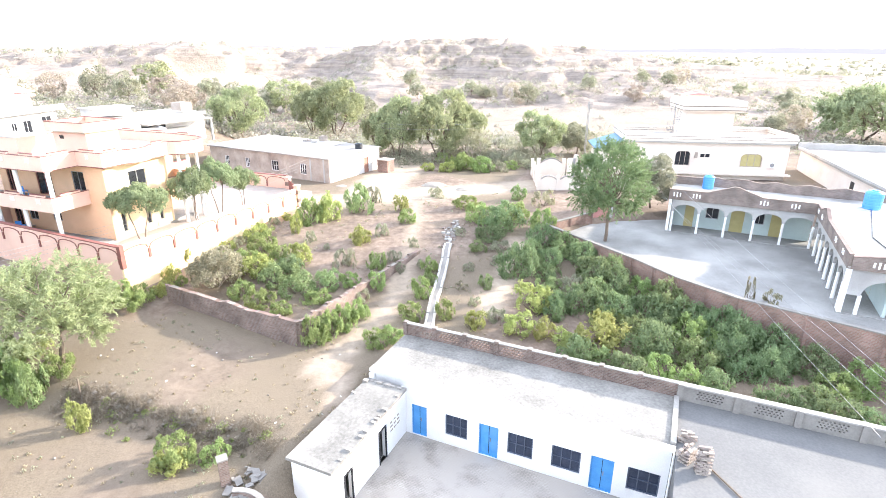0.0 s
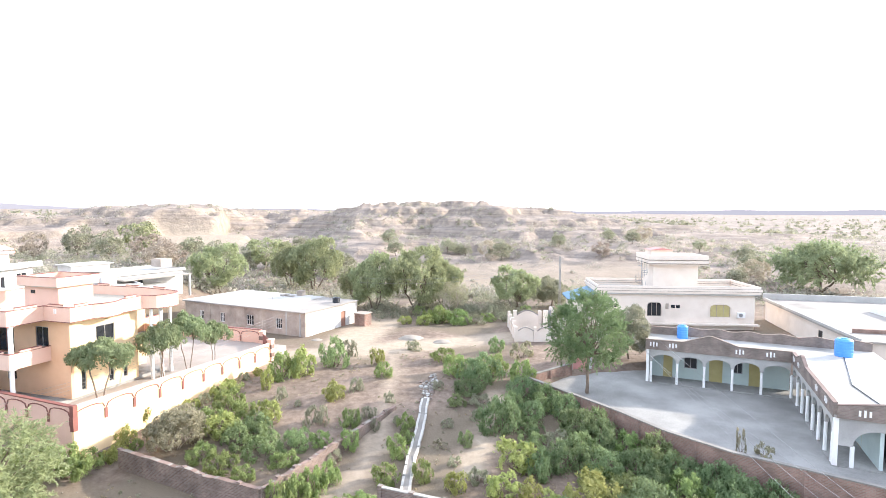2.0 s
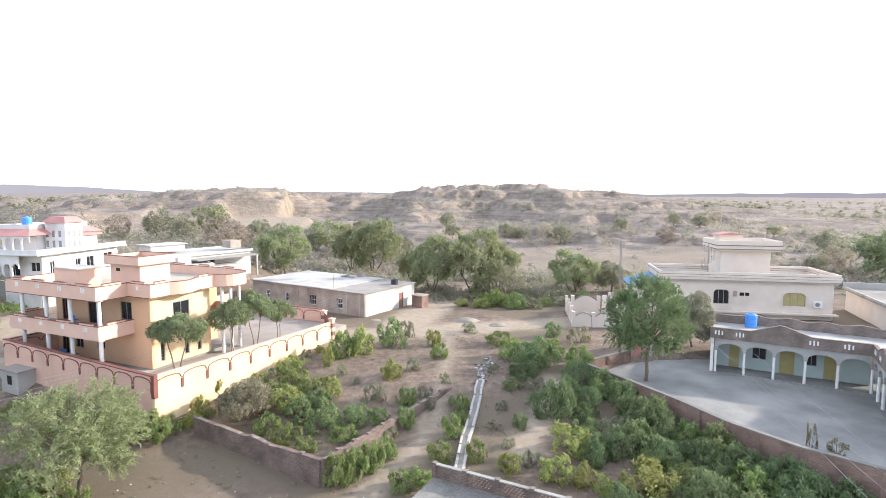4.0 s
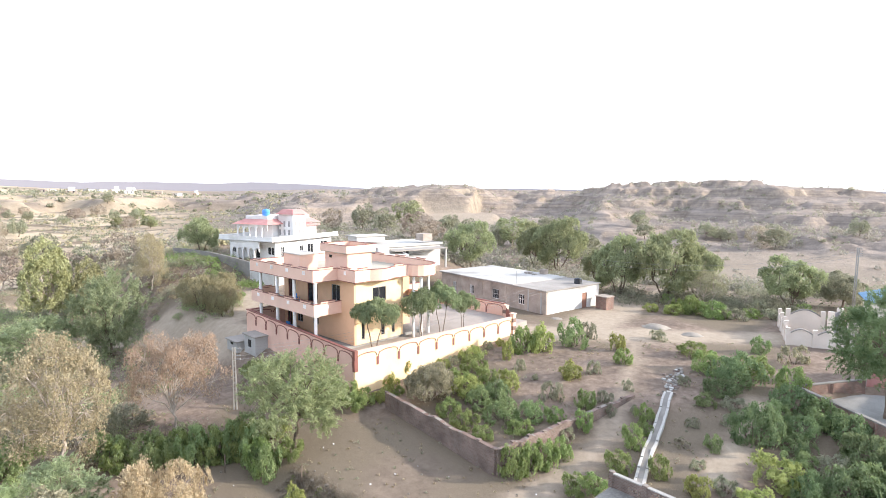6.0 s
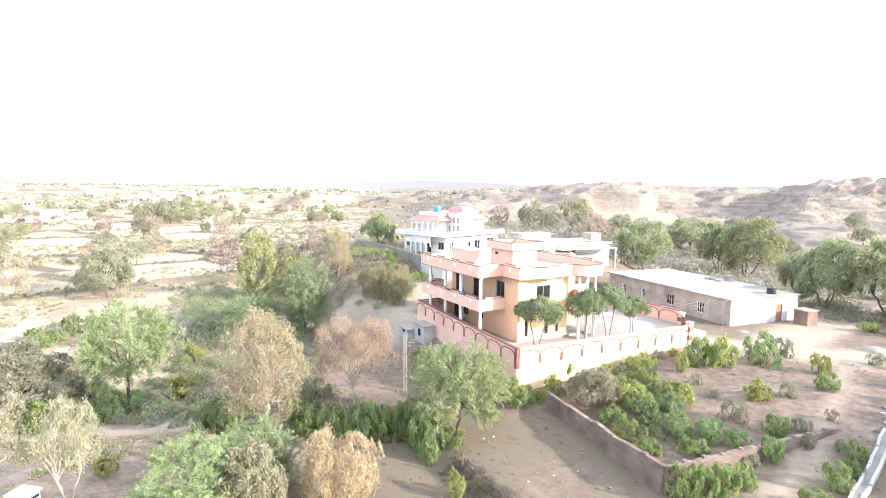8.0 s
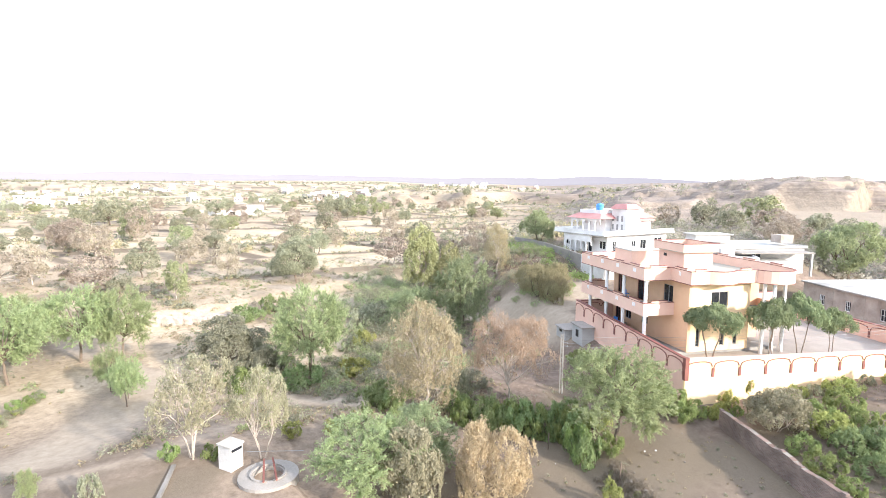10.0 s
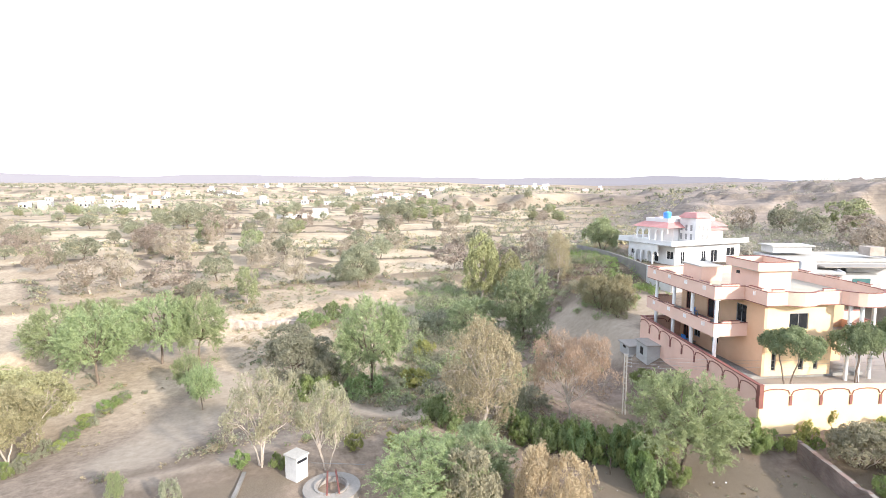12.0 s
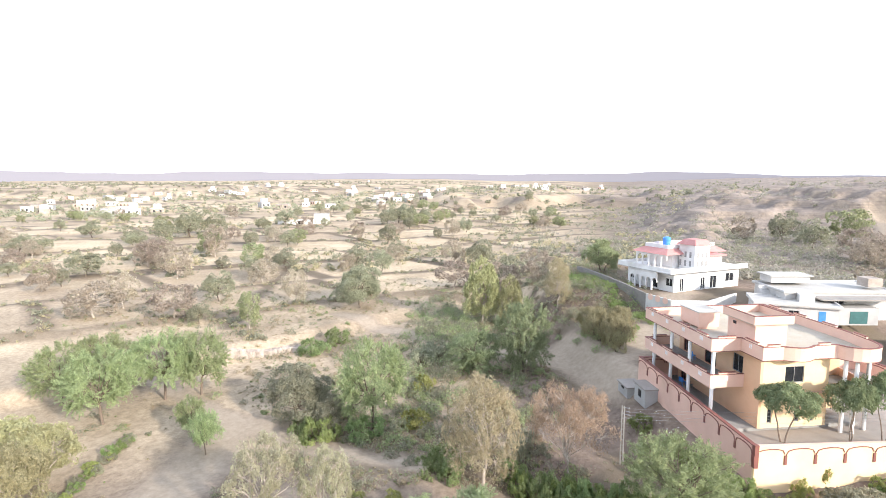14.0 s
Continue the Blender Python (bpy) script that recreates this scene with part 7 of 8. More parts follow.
def wire(a, b, sag, r=0.012):
    cu = bpy.data.curves.new("power_line", "CURVE")
    cu.dimensions, cu.bevel_depth, cu.bevel_resolution = "3D", r, 1
    sp = cu.splines.new("POLY")
    n = 16
    sp.points.add(n)
    a, b = Vector(a), Vector(b)
    for k in range(n + 1):
        p = a.lerp(b, k / n)
        sp.points[k].co = (p.x, p.y, p.z - sag * 4 * (k / n) * (1 - k / n), 1)
    cu.materials.append(M_STEEL)
    return tagged(new("power_line", cu), "thin grey power line between poles", "power line", "power lines")


for k in range(4):
    wire(POLE_A + Vector((0.35, 0.2, 4.85 - k * 0.28)), (-13.0 + k * 0.1, 63.5, 4.6 - k * 0.28), 0.9, 0.007)
WIRE_STARTS = [(21.9, 59.5, 3.7), (22.1, 59.4, 2.8), (22.6, 59.2, 1.9), (22.65, 59.2, 4.7)]
WIRE_ENDS = [(14.9, 15.0, 3.0), (16.2, 15.0, 3.1), (17.3, 15.0, 3.2), (17.9, 15.0, 2.8)]
for a, b in zip(WIRE_STARTS, WIRE_ENDS):
    wire(a, b, 0.35, 0.009)
wire(POLE_B + Vector((0.3, 0, 8.2)), (-8.0, 72.0, 6.5), 1.2)
wire(POLE_B + Vector((0.3, 0, 7.6)), (-8.0, 72.0, 5.9), 1.2)


def build_well():
    z = gz(-30.2, 7.0)
    ob = root("open_well", pose(-30.2, 7.0, z), "round concrete well rim with two rusty rails across it", "well")
    bm = bmesh.new()
    n = 28
    prof = [(1.72, -0.3), (1.72, 0.22), (0.85, 0.27), (0.85, -0.6)]
    rings = [[bm.verts.new((r * math.cos(2 * math.pi * k / n), r * math.sin(2 * math.pi * k / n), q)) for k in range(n)] for r, q in prof]
    for a, b in zip(rings, rings[1:]):
        for k in range(n):
            bm.faces.new((a[k], a[(k + 1) % n], b[(k + 1) % n], b[k]))
    part("rim", bm, M_ROOF, ob)
    part("water", tube(bmesh.new(), (0, 0, -0.6), (0, 0, -0.5), 0.86, 0.86, 24), M_DARK, ob)
    for s in (-0.42, 0.3):
        part("rail", tube(bmesh.new(), (1.15 - 0.227 * s, -0.27 - 0.974 * s, 0.42), (-1.3 - 0.1 * s, 0.3 - 0.7 * s, 0.5), 0.06, 0.06, 6), M_MAROON, ob, "rusty steel rail")
    part("inner_ring", poly_wall(bmesh.new(), arc(0, 0, 1.0, 0, 340, 24), 0.26, 0.36, 0.12), M_ROOF, ob)
    bx = root("pump_box", pose(-32.6, 5.4, gz(-32.6, 5.4), 0, 0, 30), "cream metal pump cabinet with a dark slot, standing by a well", "cabinet")
    part("body", boxes((-0.52, 0.52, -0.46, 0.46, -0.1, 1.5)), M_DIRTY, bx)
    part("roof", boxes((-0.6, 0.6, -0.54, 0.54, 1.5, 1.6)), M_ROOFPALE, bx)
    part("slot", boxes((0.52, 0.54, -0.38, 0.38, 1.18, 1.36)), M_DARK, bx)
    part("door", boxes((0.52, 0.55, -0.38, 0.38, 0.05, 1.12)), M_DIRTY, bx)
    part("fence_rail", tube(bmesh.new(), (0.7, 0.6, 0.9), (3.4, 2.6, 0.7), 0.02, 0.02, 5), M_STEEL, bx)
    kerb = root("low_kerb", Matrix(), "low worn concrete kerb along a field corner", "kerb")
    kpts = [(-27.0, 0.0), (-30.3, 1.08), (-32.4, 1.8), (-34.45, 2.46)]
    for a, b in zip(kpts, kpts[1:]):
        zk = gz(*a)
        part("kerb_length", poly_wall(bmesh.new(), [a, b], zk - 0.3, zk + 0.16, 0.24), M_FENCE, kerb)
    br = random.Random(5)
    bank = root("earth_bank", Matrix(), "crumbling cut earth bank at the end of a terraced field", "bank")
    for k in range(9):
        y = 3.6 + 1.3 * k
        x = -78.4 + 0.12 * k - 0.25 * (y - 3.6) * 0.4 + br.uniform(-0.25, 0.25)
        bm = bmesh.new()
        bmesh.ops.create_icosphere(bm, subdivisions=3, radius=1.0)
        for v in bm.verts:
            q = 1 + 0.35 * noise.noise(v.co * 1.7 + Vector((k * 3.1, 0, 0))) + 0.12 * noise.noise(v.co * 6)
            v.co = Vector((v.co.x * 0.8 * q, v.co.y * 1.0 * q, max(-0.9, min(v.co.z * 1.6, 0.8)) * 0.95 * q))
        bmesh.ops.translate(bm, verts=bm.verts, vec=(x, y, gz(-78.4, y) - 0.1))
        part("clod", bm, M_MUD, bank)


build_well()
# ruined gatepost, curved low wall, fence posts
gp = root("ruined_post", pose(-9.5, 18.9, gz(-9.5, 18.9), 0, 0, 30), "broken square brick post by a rubble heap", "post")
part("shaft", boxes((-0.2, 0.2, -0.2, 0.2, -0.3, 1.35)), M_OLDBRICK, gp)
part("cap", boxes((-0.23, 0.23, -0.23, 0.23, 1.35, 1.42)), M_FENCE, gp)
cw = root("curved_wall", Matrix(), "low curved brick wall with broken coping", "wall")
cpts = arc(-8.6, 16.6, 1.5, 100, -10, 9)
part("wall_run", poly_wall(bmesh.new(), cpts, gz(-8, 17) - 0.6, gz(-8, 17) + 0.3, 0.2), M_OLDBRICK, cw)
part("coping", poly_wall(bmesh.new(), cpts, gz(-8, 17) + 0.3, gz(-8, 17) + 0.35, 0.25), M_FENCE, cw)
rb = random.Random(21)
heap = root("rubble_heap", pose(-8.3, 18.9, gz(-8.3, 18.9)), "heap of broken slabs beside the annex", "rubble")
for k in range(26):
    s = rb.uniform(0.08, 0.24)
    x, y = rb.gauss(0, 0.5), rb.gauss(0, 0.5)
    bm = boxes((-s, s, -s * 0.7, s * 0.7, 0, s * 0.4))
    bmesh.ops.rotate(bm, verts=bm.verts, cent=(0, 0, 0), matrix=Euler((rb.uniform(-0.4, 0.4), rb.uniform(-0.4, 0.4), rb.uniform(0, 6))).to_matrix())
    bmesh.ops.translate(bm, verts=bm.verts, vec=(x, y, 0.05 + 0.2 * max(0, 1 - math.hypot(x, y))))
    part("slab", bm, M_FENCE, heap)
for k, (x, y) in enumerate(((-19.3, 24.5), (-22.0, 25.6), (-25.0, 24.2))):
    tagged(part("fence_post", tube(bmesh.new(), (x, y, gz(x, y) - 0.3), (x + 0.05, y, gz(x, y) + 1.2), 0.05, 0.045, 7), M_BARK), "rough wooden fence post on dry ground", "fence post", "fence posts")
# low tumbled stone bank across the near field
lb = root("stone_bank", Matrix(), "low tumbled stone bank across a dry field", "stone bank")
for k in range(70):
    f = rb.random()
    x, y = -18.6 + 8.8 * f + rb.gauss(0, 0.25), 24.35 - 2.8 * f + rb.gauss(0, 0.3)
    s = rb.uniform(0.05, 0.17)
    bm = bmesh.new()
    bmesh.ops.create_icosphere(bm, subdivisions=1, radius=s)
    for v in bm.verts:
        v.co *= rb.uniform(0.75, 1.2)
        v.co.z *= 0.7
    bmesh.ops.translate(bm, verts=bm.verts, vec=(x, y, gz(x, y) + s * 0.3))
    part("stone", bm, M_BANKSTONE, lb)


# ---- planting ----
S_GREEN = shrub_proto("shrub", "leafy bright green shrub on bare soil", "shrub", 21, 1.5, 2.0, 10, 84, 38, 0.135, L_SHRUB)
S_LEAFY = shrub_proto("shrub", "wide leafy green shrub in a thicket", "shrub", 26, 1.5, 2.4, 12, 120, 36, 0.13, L_THICK)
S_DEEP = shrub_proto("shrub", "dense dark green shrub on dry soil", "shrub", 22, 1.6, 2.2, 11, 92, 38, 0.135, L_GREEN)
S_YELLOW = shrub_proto("shrub", "yellow-green shrub with sunlit leaf tips", "shrub", 23, 1.3, 1.6, 9, 64, 38, 0.135, L_YELLOW)
S_DRY = shrub_proto("dry_shrub", "low dry grey-brown shrub", "shrub", 24, 0.9, 1.4, 7, 40, 34, 0.11, L_SILVER)
S_OLIVE = shrub_proto("shrub", "grey-green scrub bush on dry soil", "shrub", 25, 1.3, 1.9, 9, 60, 32, 0.13, L_OLIVE)
KINDS = {"g": S_GREEN, "l": S_LEAFY, "d": S_DEEP, "y": S_YELLOW, "o": S_OLIVE, "s": S_DRY}
PR = random.Random(77)


def put(p, x, y, wide, high, **k):
    return plant(p, x, y, wide, high, PR.uniform(0, 6.28), **k)


def bed(kinds, *places):
    """Shrubs at (x, y, width, height), of the kinds that the letters name."""
    for k, (x, y, w, h) in zip(kinds, places):
        put(KINDS[k], x, y, w, h)


# single trees near the flight line, west to east
for x, y, w, h, p in ((-62.6, -8.6, 7.2, 8.0, T_FEATHER), (-67.0, -3.0, 7.0, 8.0, T_FEATHER), (-66.8, 0.8, 6.4, 7.6, T_FEATHER), (-70.7, -13.3, 6.6, 6.8, T_FEATHER), (-72.5, -9.2, 6.6, 7.0, T_FEATHER)):
    put(p, x, y, w, h)
for x, y, w, h in ((-55.8, -0.5, 2.8, 4.0), (-51.0, 0.6, 2.8, 4.2), (-53.0, 0.8, 2.2, 3.0)):
    put(T_FEATHER, x, y, w, h, label="small feathery acacia beside a track")
put(T_FEATHER, -33.7, -4.5, 1.0, 2.2, label="thin young acacia sapling on darker soil")
put(S_OLIVE, -32.7, -1.9, 1.6, 1.6, label="spindly grey-green plant on darker soil")
put(T_STRAW, -50.5, -11.5, 5.4, 6.0)
put(T_STRAW, -46.2, -12.4, 4.8, 6.2)
put(T_STRAW, -53.5, -14.5, 6.0, 6.0)
put(T_GUM, -35.0, 3.6, 5.4, 6.5)
put(T_GUM, -32.7, 7.3, 3.9, 5.8)
put(T_OLIVE, -54.2, 9.4, 7.0, 6.0)
put(T_OLIVE, -51.2, 12.2, 4.2, 3.6)
put(T_FEATHER, -48.8, 15.9, 7.0, 9.0)
put(T_DRY, -33.0, 19.2, 6.9, 8.9)
put(T_RUST, -31.3, 26.3, 6.4, 8.1)
put(T_FEATHER, -22.4, 27.8, 6.8, 6.4, label="spreading green acacia beside a pink wall")
put(T_BUSHY, -52.6, 36.4, 7.2, 9.2, label="bushy green acacia on a slope below the road")
put(T_BUSHY, -56.0, 31.5, 7.0, 5.4, label="low dark acacia on a slope below the road")
put(T_TALL, -74.1, 43.1, 7.2, 10.6)
put(T_TALL, -71.0, 46.5, 5.0, 8.0)
put(T_DRY, -65.4, 51.4, 4.8, 7.6)
for x, y, w, h in ((-50.6, 46.6, 4.6, 4.6), (-47.6, 46.2, 3.8, 4.2), (-53.6, 47.6, 4.2, 3.8), (-49.4, 48.6, 4.2, 4.6), (-46.4, 45.4, 2.6, 2.8)):
    put(T_THICKET, x, y, w, h)
put(F_GREEN, -88.7, 8.7, 3.9, 6.1, label="small round dark green tree with a pale trunk")
# the clump under the flight line
put(T_FEATHER, -26.6, 11.6, 5.6, 4.6, label="low spreading acacia on a field edge")
put(T_BUSHY, -27.2, 15.4, 5.0, 4.4, label="low green acacia on a field edge")
put(T_SILVER, -24.4, 13.4, 3.6, 4.3)
put(T_RUSTBUSH, -22.6, 17.5, 4.8, 3.9)
# field trees across the plain
for x, y, w, h, p in ((-101.1, 18.4, 4.6, 6.5, F_DRY), (-93.6, 28.5, 8.6, 8.0, T_OLIVE), (-97.5, 31.0, 4.6, 6.2, F_DRY), (-127.4, 16.0, 6.8, 5.6, F_DRY), (-110.1, 5.6, 7.0, 6.0, F_OLIVE), (-100.0, -2.1, 7.8, 5.6, F_DRY), (-95.5, 1.6, 4.0, 3.6, F_OLIVE), (-106.2, -14.4, 8.8, 6.2, F_DRY), (-112.0, -10.5, 5.5, 6.8, F_DRY),
                      (-150.4, -21.2, 9.6, 6.0, F_OLIVE), (-139.7, -24.3, 4.0, 5.0, F_OLIVE), (-135.2, -27.0, 6.0, 6.4, F_DRY), (-203.3, -44.8, 8.0, 5.0, F_OLIVE), (-211.3, -40.6, 7.0, 4.5, F_OLIVE)):
    put(p, x, y, w, h)
for x, y, w, h, p in ((-244.3, -31.0, 10, 6.4, F_OLIVE), (-168.7, 8.4, 7, 9.4, F_DRY), (-227.1, 2.9, 12.5, 10, F_OLIVE), (-220, -6, 9, 8, F_OLIVE), (-232, 12, 10, 8.5, F_OLIVE), (-165.8, -6.7, 9, 6.6, F_DRY), (-211.4, 16.8, 5.6, 5.2, F_DRY), (-257.5, 43.8, 10, 7.8, F_OLIVE), (-247.1, 32.2, 7, 4.2, F_GREEN),
                      (-245.2, 95.2, 13, 9.4, F_OLIVE), (-240, 88, 10, 8, F_OLIVE), (-251, 103, 11, 9, F_OLIVE), (-226.4, 98.7, 9, 6.8, F_GREEN), (-192.2, 58.6, 5.4, 7.2, F_DRY), (-99.8, 51.2, 7.0, 5.6, F_DRY), (-89.7, 56.5, 8.0, 7.6, F_DRY), (-84.0, 60.5, 6.0, 6.6, F_DRY), (-96.0, 62.0, 7.0, 6.0, F_OLIVE)):
    put(p, x, y, w, h)
# round the villa, the shed and the road
put(T_DEEP, -71.4, 65.6, 6.4, 5.6)
for x, y, w, h, p in ((-107.4, 174.8, 11, 10.5, F_OLIVE), (-91.2, 162.3, 9, 9.0, F_OLIVE), (-91.7, 182.4, 12, 11.4, F_GREEN), (-73.0, 150.3, 11, 8.4, F_DRY), (-66.0, 146.0, 8, 6.5, F_DRY), (-118, 170, 8, 8, F_DRY), (-40.3, 141.8, 9.4, 8.6, F_GREEN), (-33.0, 136.0, 9, 6, F_OLIVE)):
    put(p, x, y, w, h)
put(T_DEEP, -36.0, 97.6, 9.8, 8.4)
put(T_DEEP, -21.7, 113.0, 12.4, 11.0)
put(T_DEEP, -27.5, 116.0, 8.0, 9.6)
for x, y, w, h in ((-6.6, 81.0, 8.4, 8.6), (-0.4, 80.6, 10.4, 9.4), (-9.8, 85.5, 6.4, 6.4), (3.6, 84.0, 7.0, 7.6)):
    put(T_DEEP, x, y, w, h, label="tall leafy green tree beyond the dirt road")
put(T_GUM, 4.6, 78.3, 6.2, 4.8, label="bare pale-branched tree beside the road")
put(T_DEEP, 14.6, 81.4, 7.4, 6.6)
put(T_OLIVE, 20.8, 84.0, 6.0, 5.0)
put(T_ROUND, 14.4, 45.0, 6.5, 8.8, z=-0.4)
put(T_OLIVE, 21.6, 54.0, 4.8, 5.6)
put(S_DRY, 20.8, 33.2, 0.7, 1.5, z=-0.36, label="spindly dry plant growing through courtyard concrete")
put(S_DRY, 21.8, 32.4, 1.2, 0.9, z=-0.36, label="spindly dry plant growing through courtyard concrete")
put(T_BROAD, 82.5, 106.6, 19.5, 10.8)

# shrubs in the brick enclosure
put(T_SILVER, -16.7, 36.9, 3.9, 2.9, label="silvery dry bush behind a brick wall")
bed("yygydyyoogyd", (-20.5, 39.9, 1.6, 1.2), (-16.1, 45.3, 2.8, 1.1), (-14.9, 42.6, 2.8, 1.5), (-14.2, 38.7, 2.8, 1.5), (-12.3, 37.4, 3.3, 1.4), (-11.4, 40.5, 2.2, 1.6), (-13.1, 46.1, 1.1, 1.7), (-11.4, 44.2, 1.1, 1.1), (-9.7, 43.0, 0.7, 0.5), (-12.5, 48.7, 2.9, 2.3), (-10.8, 49.4, 2.9, 2.3), (-8.3, 52.3, 3.0, 2.4))
bed("oygyoogoooo", (-7.4, 55.7, 1.9, 1.8), (-4.1, 52.8, 1.6, 1.5), (-3.2, 49.0, 1.9, 1.3), (-7.0, 44.1, 2.2, 1.3), (-5.4, 45.7, 1.3, 1.2), (-7.8, 40.1, 1.9, 1.5), (-5.1, 39.6, 1.6, 1.4), (-3.9, 40.8, 1.3, 1.0), (-2.4, 43.4, 1.0, 0.9), (-3.3, 39.1, 1.0, 0.9), (-1.7, 39.9, 0.7, 0.7))
bed("ddggggglgg", (-10.4, 36.1, 3.0, 1.3), (-8.5, 36.8, 2.4, 1.2), (-6.9, 37.0, 1.6, 1.0), (-8.9, 34.8, 2.1, 0.9), (-14.5, 35.5, 2.2, 1.1), (-12.7, 34.1, 2.3, 1.2), (-10.9, 33.2, 1.7, 0.9), (-12.0, 38.4, 2.6, 1.4), (-15.6, 40.3, 2.2, 1.2), (-13.4, 41.0, 2.0, 1.3))
# outside the brick wall, along the path and the channel
bed("ggggogggggggg", (-7.9, 29.8, 1.8, 1.9), (-7.1, 30.6, 1.8, 1.7), (-6.3, 31.5, 1.8, 1.6), (-5.5, 32.6, 1.7, 1.4), (-5.6, 35.0, 1.2, 1.0), (-4.8, 36.5, 1.5, 1.4), (-0.9, 39.1, 1.5, 1.2), (-1.5, 35.5, 1.5, 1.5), (-2.1, 32.6, 1.8, 1.2), (-4.1, 29.5, 1.7, 1.1), (-3.1, 30.2, 1.7, 0.9), (0.2, 32.8, 1.4, 1.3), (-0.9, 37.5, 1.2, 0.8))
# the thicket between the channel and the courtyard wall
bed("gglglodglldldldlldd", (2.5, 53.5, 2.8, 1.3), (3.5, 49.5, 3.0, 1.7), (5.2, 47.1, 4.1, 2.2), (6.6, 49.4, 3.3, 1.9), (4.2, 44.9, 3.0, 1.2), (5.0, 42.9, 1.9, 0.9), (3.0, 42.7, 1.7, 0.8), (9.1, 47.0, 2.5, 2.0), (8.8, 43.4, 2.9, 1.8), (5.7, 38.7, 3.2, 2.3), (7.0, 40.7, 2.7, 1.7), (8.5, 40.2, 2.5, 1.4), (10.2, 41.9, 3.0, 1.7), (11.2, 40.9, 2.8, 1.6), (3.3, 36.9, 1.2, 0.9), (8.0, 38.1, 2.3, 1.0), (11.4, 37.8, 3.2, 1.9), (12.9, 38.0, 2.4, 1.7), (7.9, 36.2, 2.2, 1.0))
bed("ylldlglyldgll", (6.4, 33.9, 2.8, 1.8), (7.7, 33.0, 2.2, 1.5), (9.5, 33.9, 3.1, 1.8), (11.1, 34.9, 2.6, 1.5), (12.0, 33.0, 2.8, 1.6), (10.8, 31.9, 2.3, 1.3), (12.6, 35.8, 3.0, 1.8), (9.9, 29.6, 3.4, 2.0), (13.9, 32.9, 2.6, 1.7), (15.4, 33.4, 2.8, 2.1), (14.2, 35.2, 2.4, 1.6), (17.4, 30.6, 2.8, 1.9), (16.2, 31.6, 3.0, 1.8))
bed("lldlglldllglg", (18.6, 29.4, 2.8, 1.9), (14.3, 31.2, 2.8, 1.5), (12.3, 30.7, 2.5, 1.3), (12.9, 28.7, 3.4, 2.0), (15.4, 29.6, 3.0, 1.9), (17.2, 28.2, 3.6, 2.1), (19.9, 27.9, 3.0, 1.8), (14.9, 27.4, 2.6, 1.5), (21.0, 26.0, 2.8, 1.6), (18.8, 26.4, 2.8, 1.6), (22.9, 24.9, 2.6, 1.6), (17.0, 26.2, 2.2, 1.2), (21.0, 24.2, 2.4, 1.3))
for k in range(13):
    p = SCHOOL @ Vector((7.6 + 1.45 * k, 6.3 + PR.uniform(-0.5, 0.9), 0))
    if k != 6:
        put(PR.choice([S_GREEN, S_LEAFY, S_LEAFY, S_DEEP]), p.x, p.y, PR.uniform(2.0, 3.0), PR.uniform(1.1, 1.7))
bed("yyyyooosd", (2.2, 31.6, 1.5, 1.2), (4.9, 30.9, 2.2, 1.3), (6.5, 30.6, 1.8, 1.1), (7.6, 29.6, 1.6, 1.0), (3.7, 32.5, 1.4, 1.0), (9.8, 36.5, 2.5, 1.2), (2.4, 34.6, 1.0, 0.6), (10.7, 54.8, 2.7, 1.6), (8.3, 57.1, 1.9, 1.4))
bed("oooso", (-0.6, 57.8, 1.9, 1.1), (1.6, 46.0, 1.4, 0.7), (2.2, 39.6, 1.2, 0.6), (1.4, 36.8, 1.1, 0.5), (4.4, 40.6, 1.3, 0.7))
# hedge round the near corner of the field
bed("gddgdgdgdgdddgd", (-31.4, 21.6, 2.2, 1.7), (-30.4, 22.3, 2.4, 1.9), (-29.5, 23.0, 2.4, 2.1), (-28.7, 23.7, 2.4, 2.1), (-27.6, 24.2, 2.4, 2.2), (-26.9, 24.9, 2.4, 2.2), (-26.3, 25.7, 2.2, 2.2), (-25.4, 25.9, 2.2, 2.3), (-23.9, 25.5, 2.1, 2.2), (-22.9, 24.9, 2.0, 2.2), (-22.0, 24.7, 1.8, 2.0), (-26.1, 27.2, 2.2, 1.6), (-28.2, 25.4, 2.2, 1.7), (-24.9, 27.0, 2.0, 1.7), (-29.6, 24.6, 2.0, 1.6))
bed("dddodogggggg", (-36.4, 18.1, 3.7, 1.6), (-36.1, 16.6, 2.8, 1.5), (-34.6, 17.4, 2.2, 1.8), (-34.8, 23.2, 2.2, 2.4), (-33.2, 22.0, 2.2, 1.4), (-35.9, 25.9, 3.3, 1.3), (-22.2, 33.2, 2.5, 1.8), (-23.8, 32.6, 2.6, 1.8), (-21.0, 33.3, 1.8, 1.3), (-33.4, 36.0, 2.4, 1.4), (-26.0, 33.5, 2.4, 1.5), (-28.0, 34.6, 2.2, 1.4))
bed("ygydgyggygyoy", (-18.1, 22.5, 1.3, 1.5), (-12.2, 20.2, 2.1, 1.4), (-12.4, 19.7, 1.7, 0.9), (-22.8, 25.0, 1.4, 1.2), (-10.6, 20.4, 1.5, 0.9), (-24.4, 28.4, 1.8, 1.2), (-21.4, 26.2, 1.8, 1.4), (-20.9, 34.4, 1.8, 1.2), (-20.2, 37.3, 1.5, 1.2), (-18.6, 39.6, 1.0, 0.8), (-17.9, 42.6, 1.4, 0.8), (-17.0, 44.6, 1.2, 0.7), (-20.0, 35.6, 1.6, 1.0))
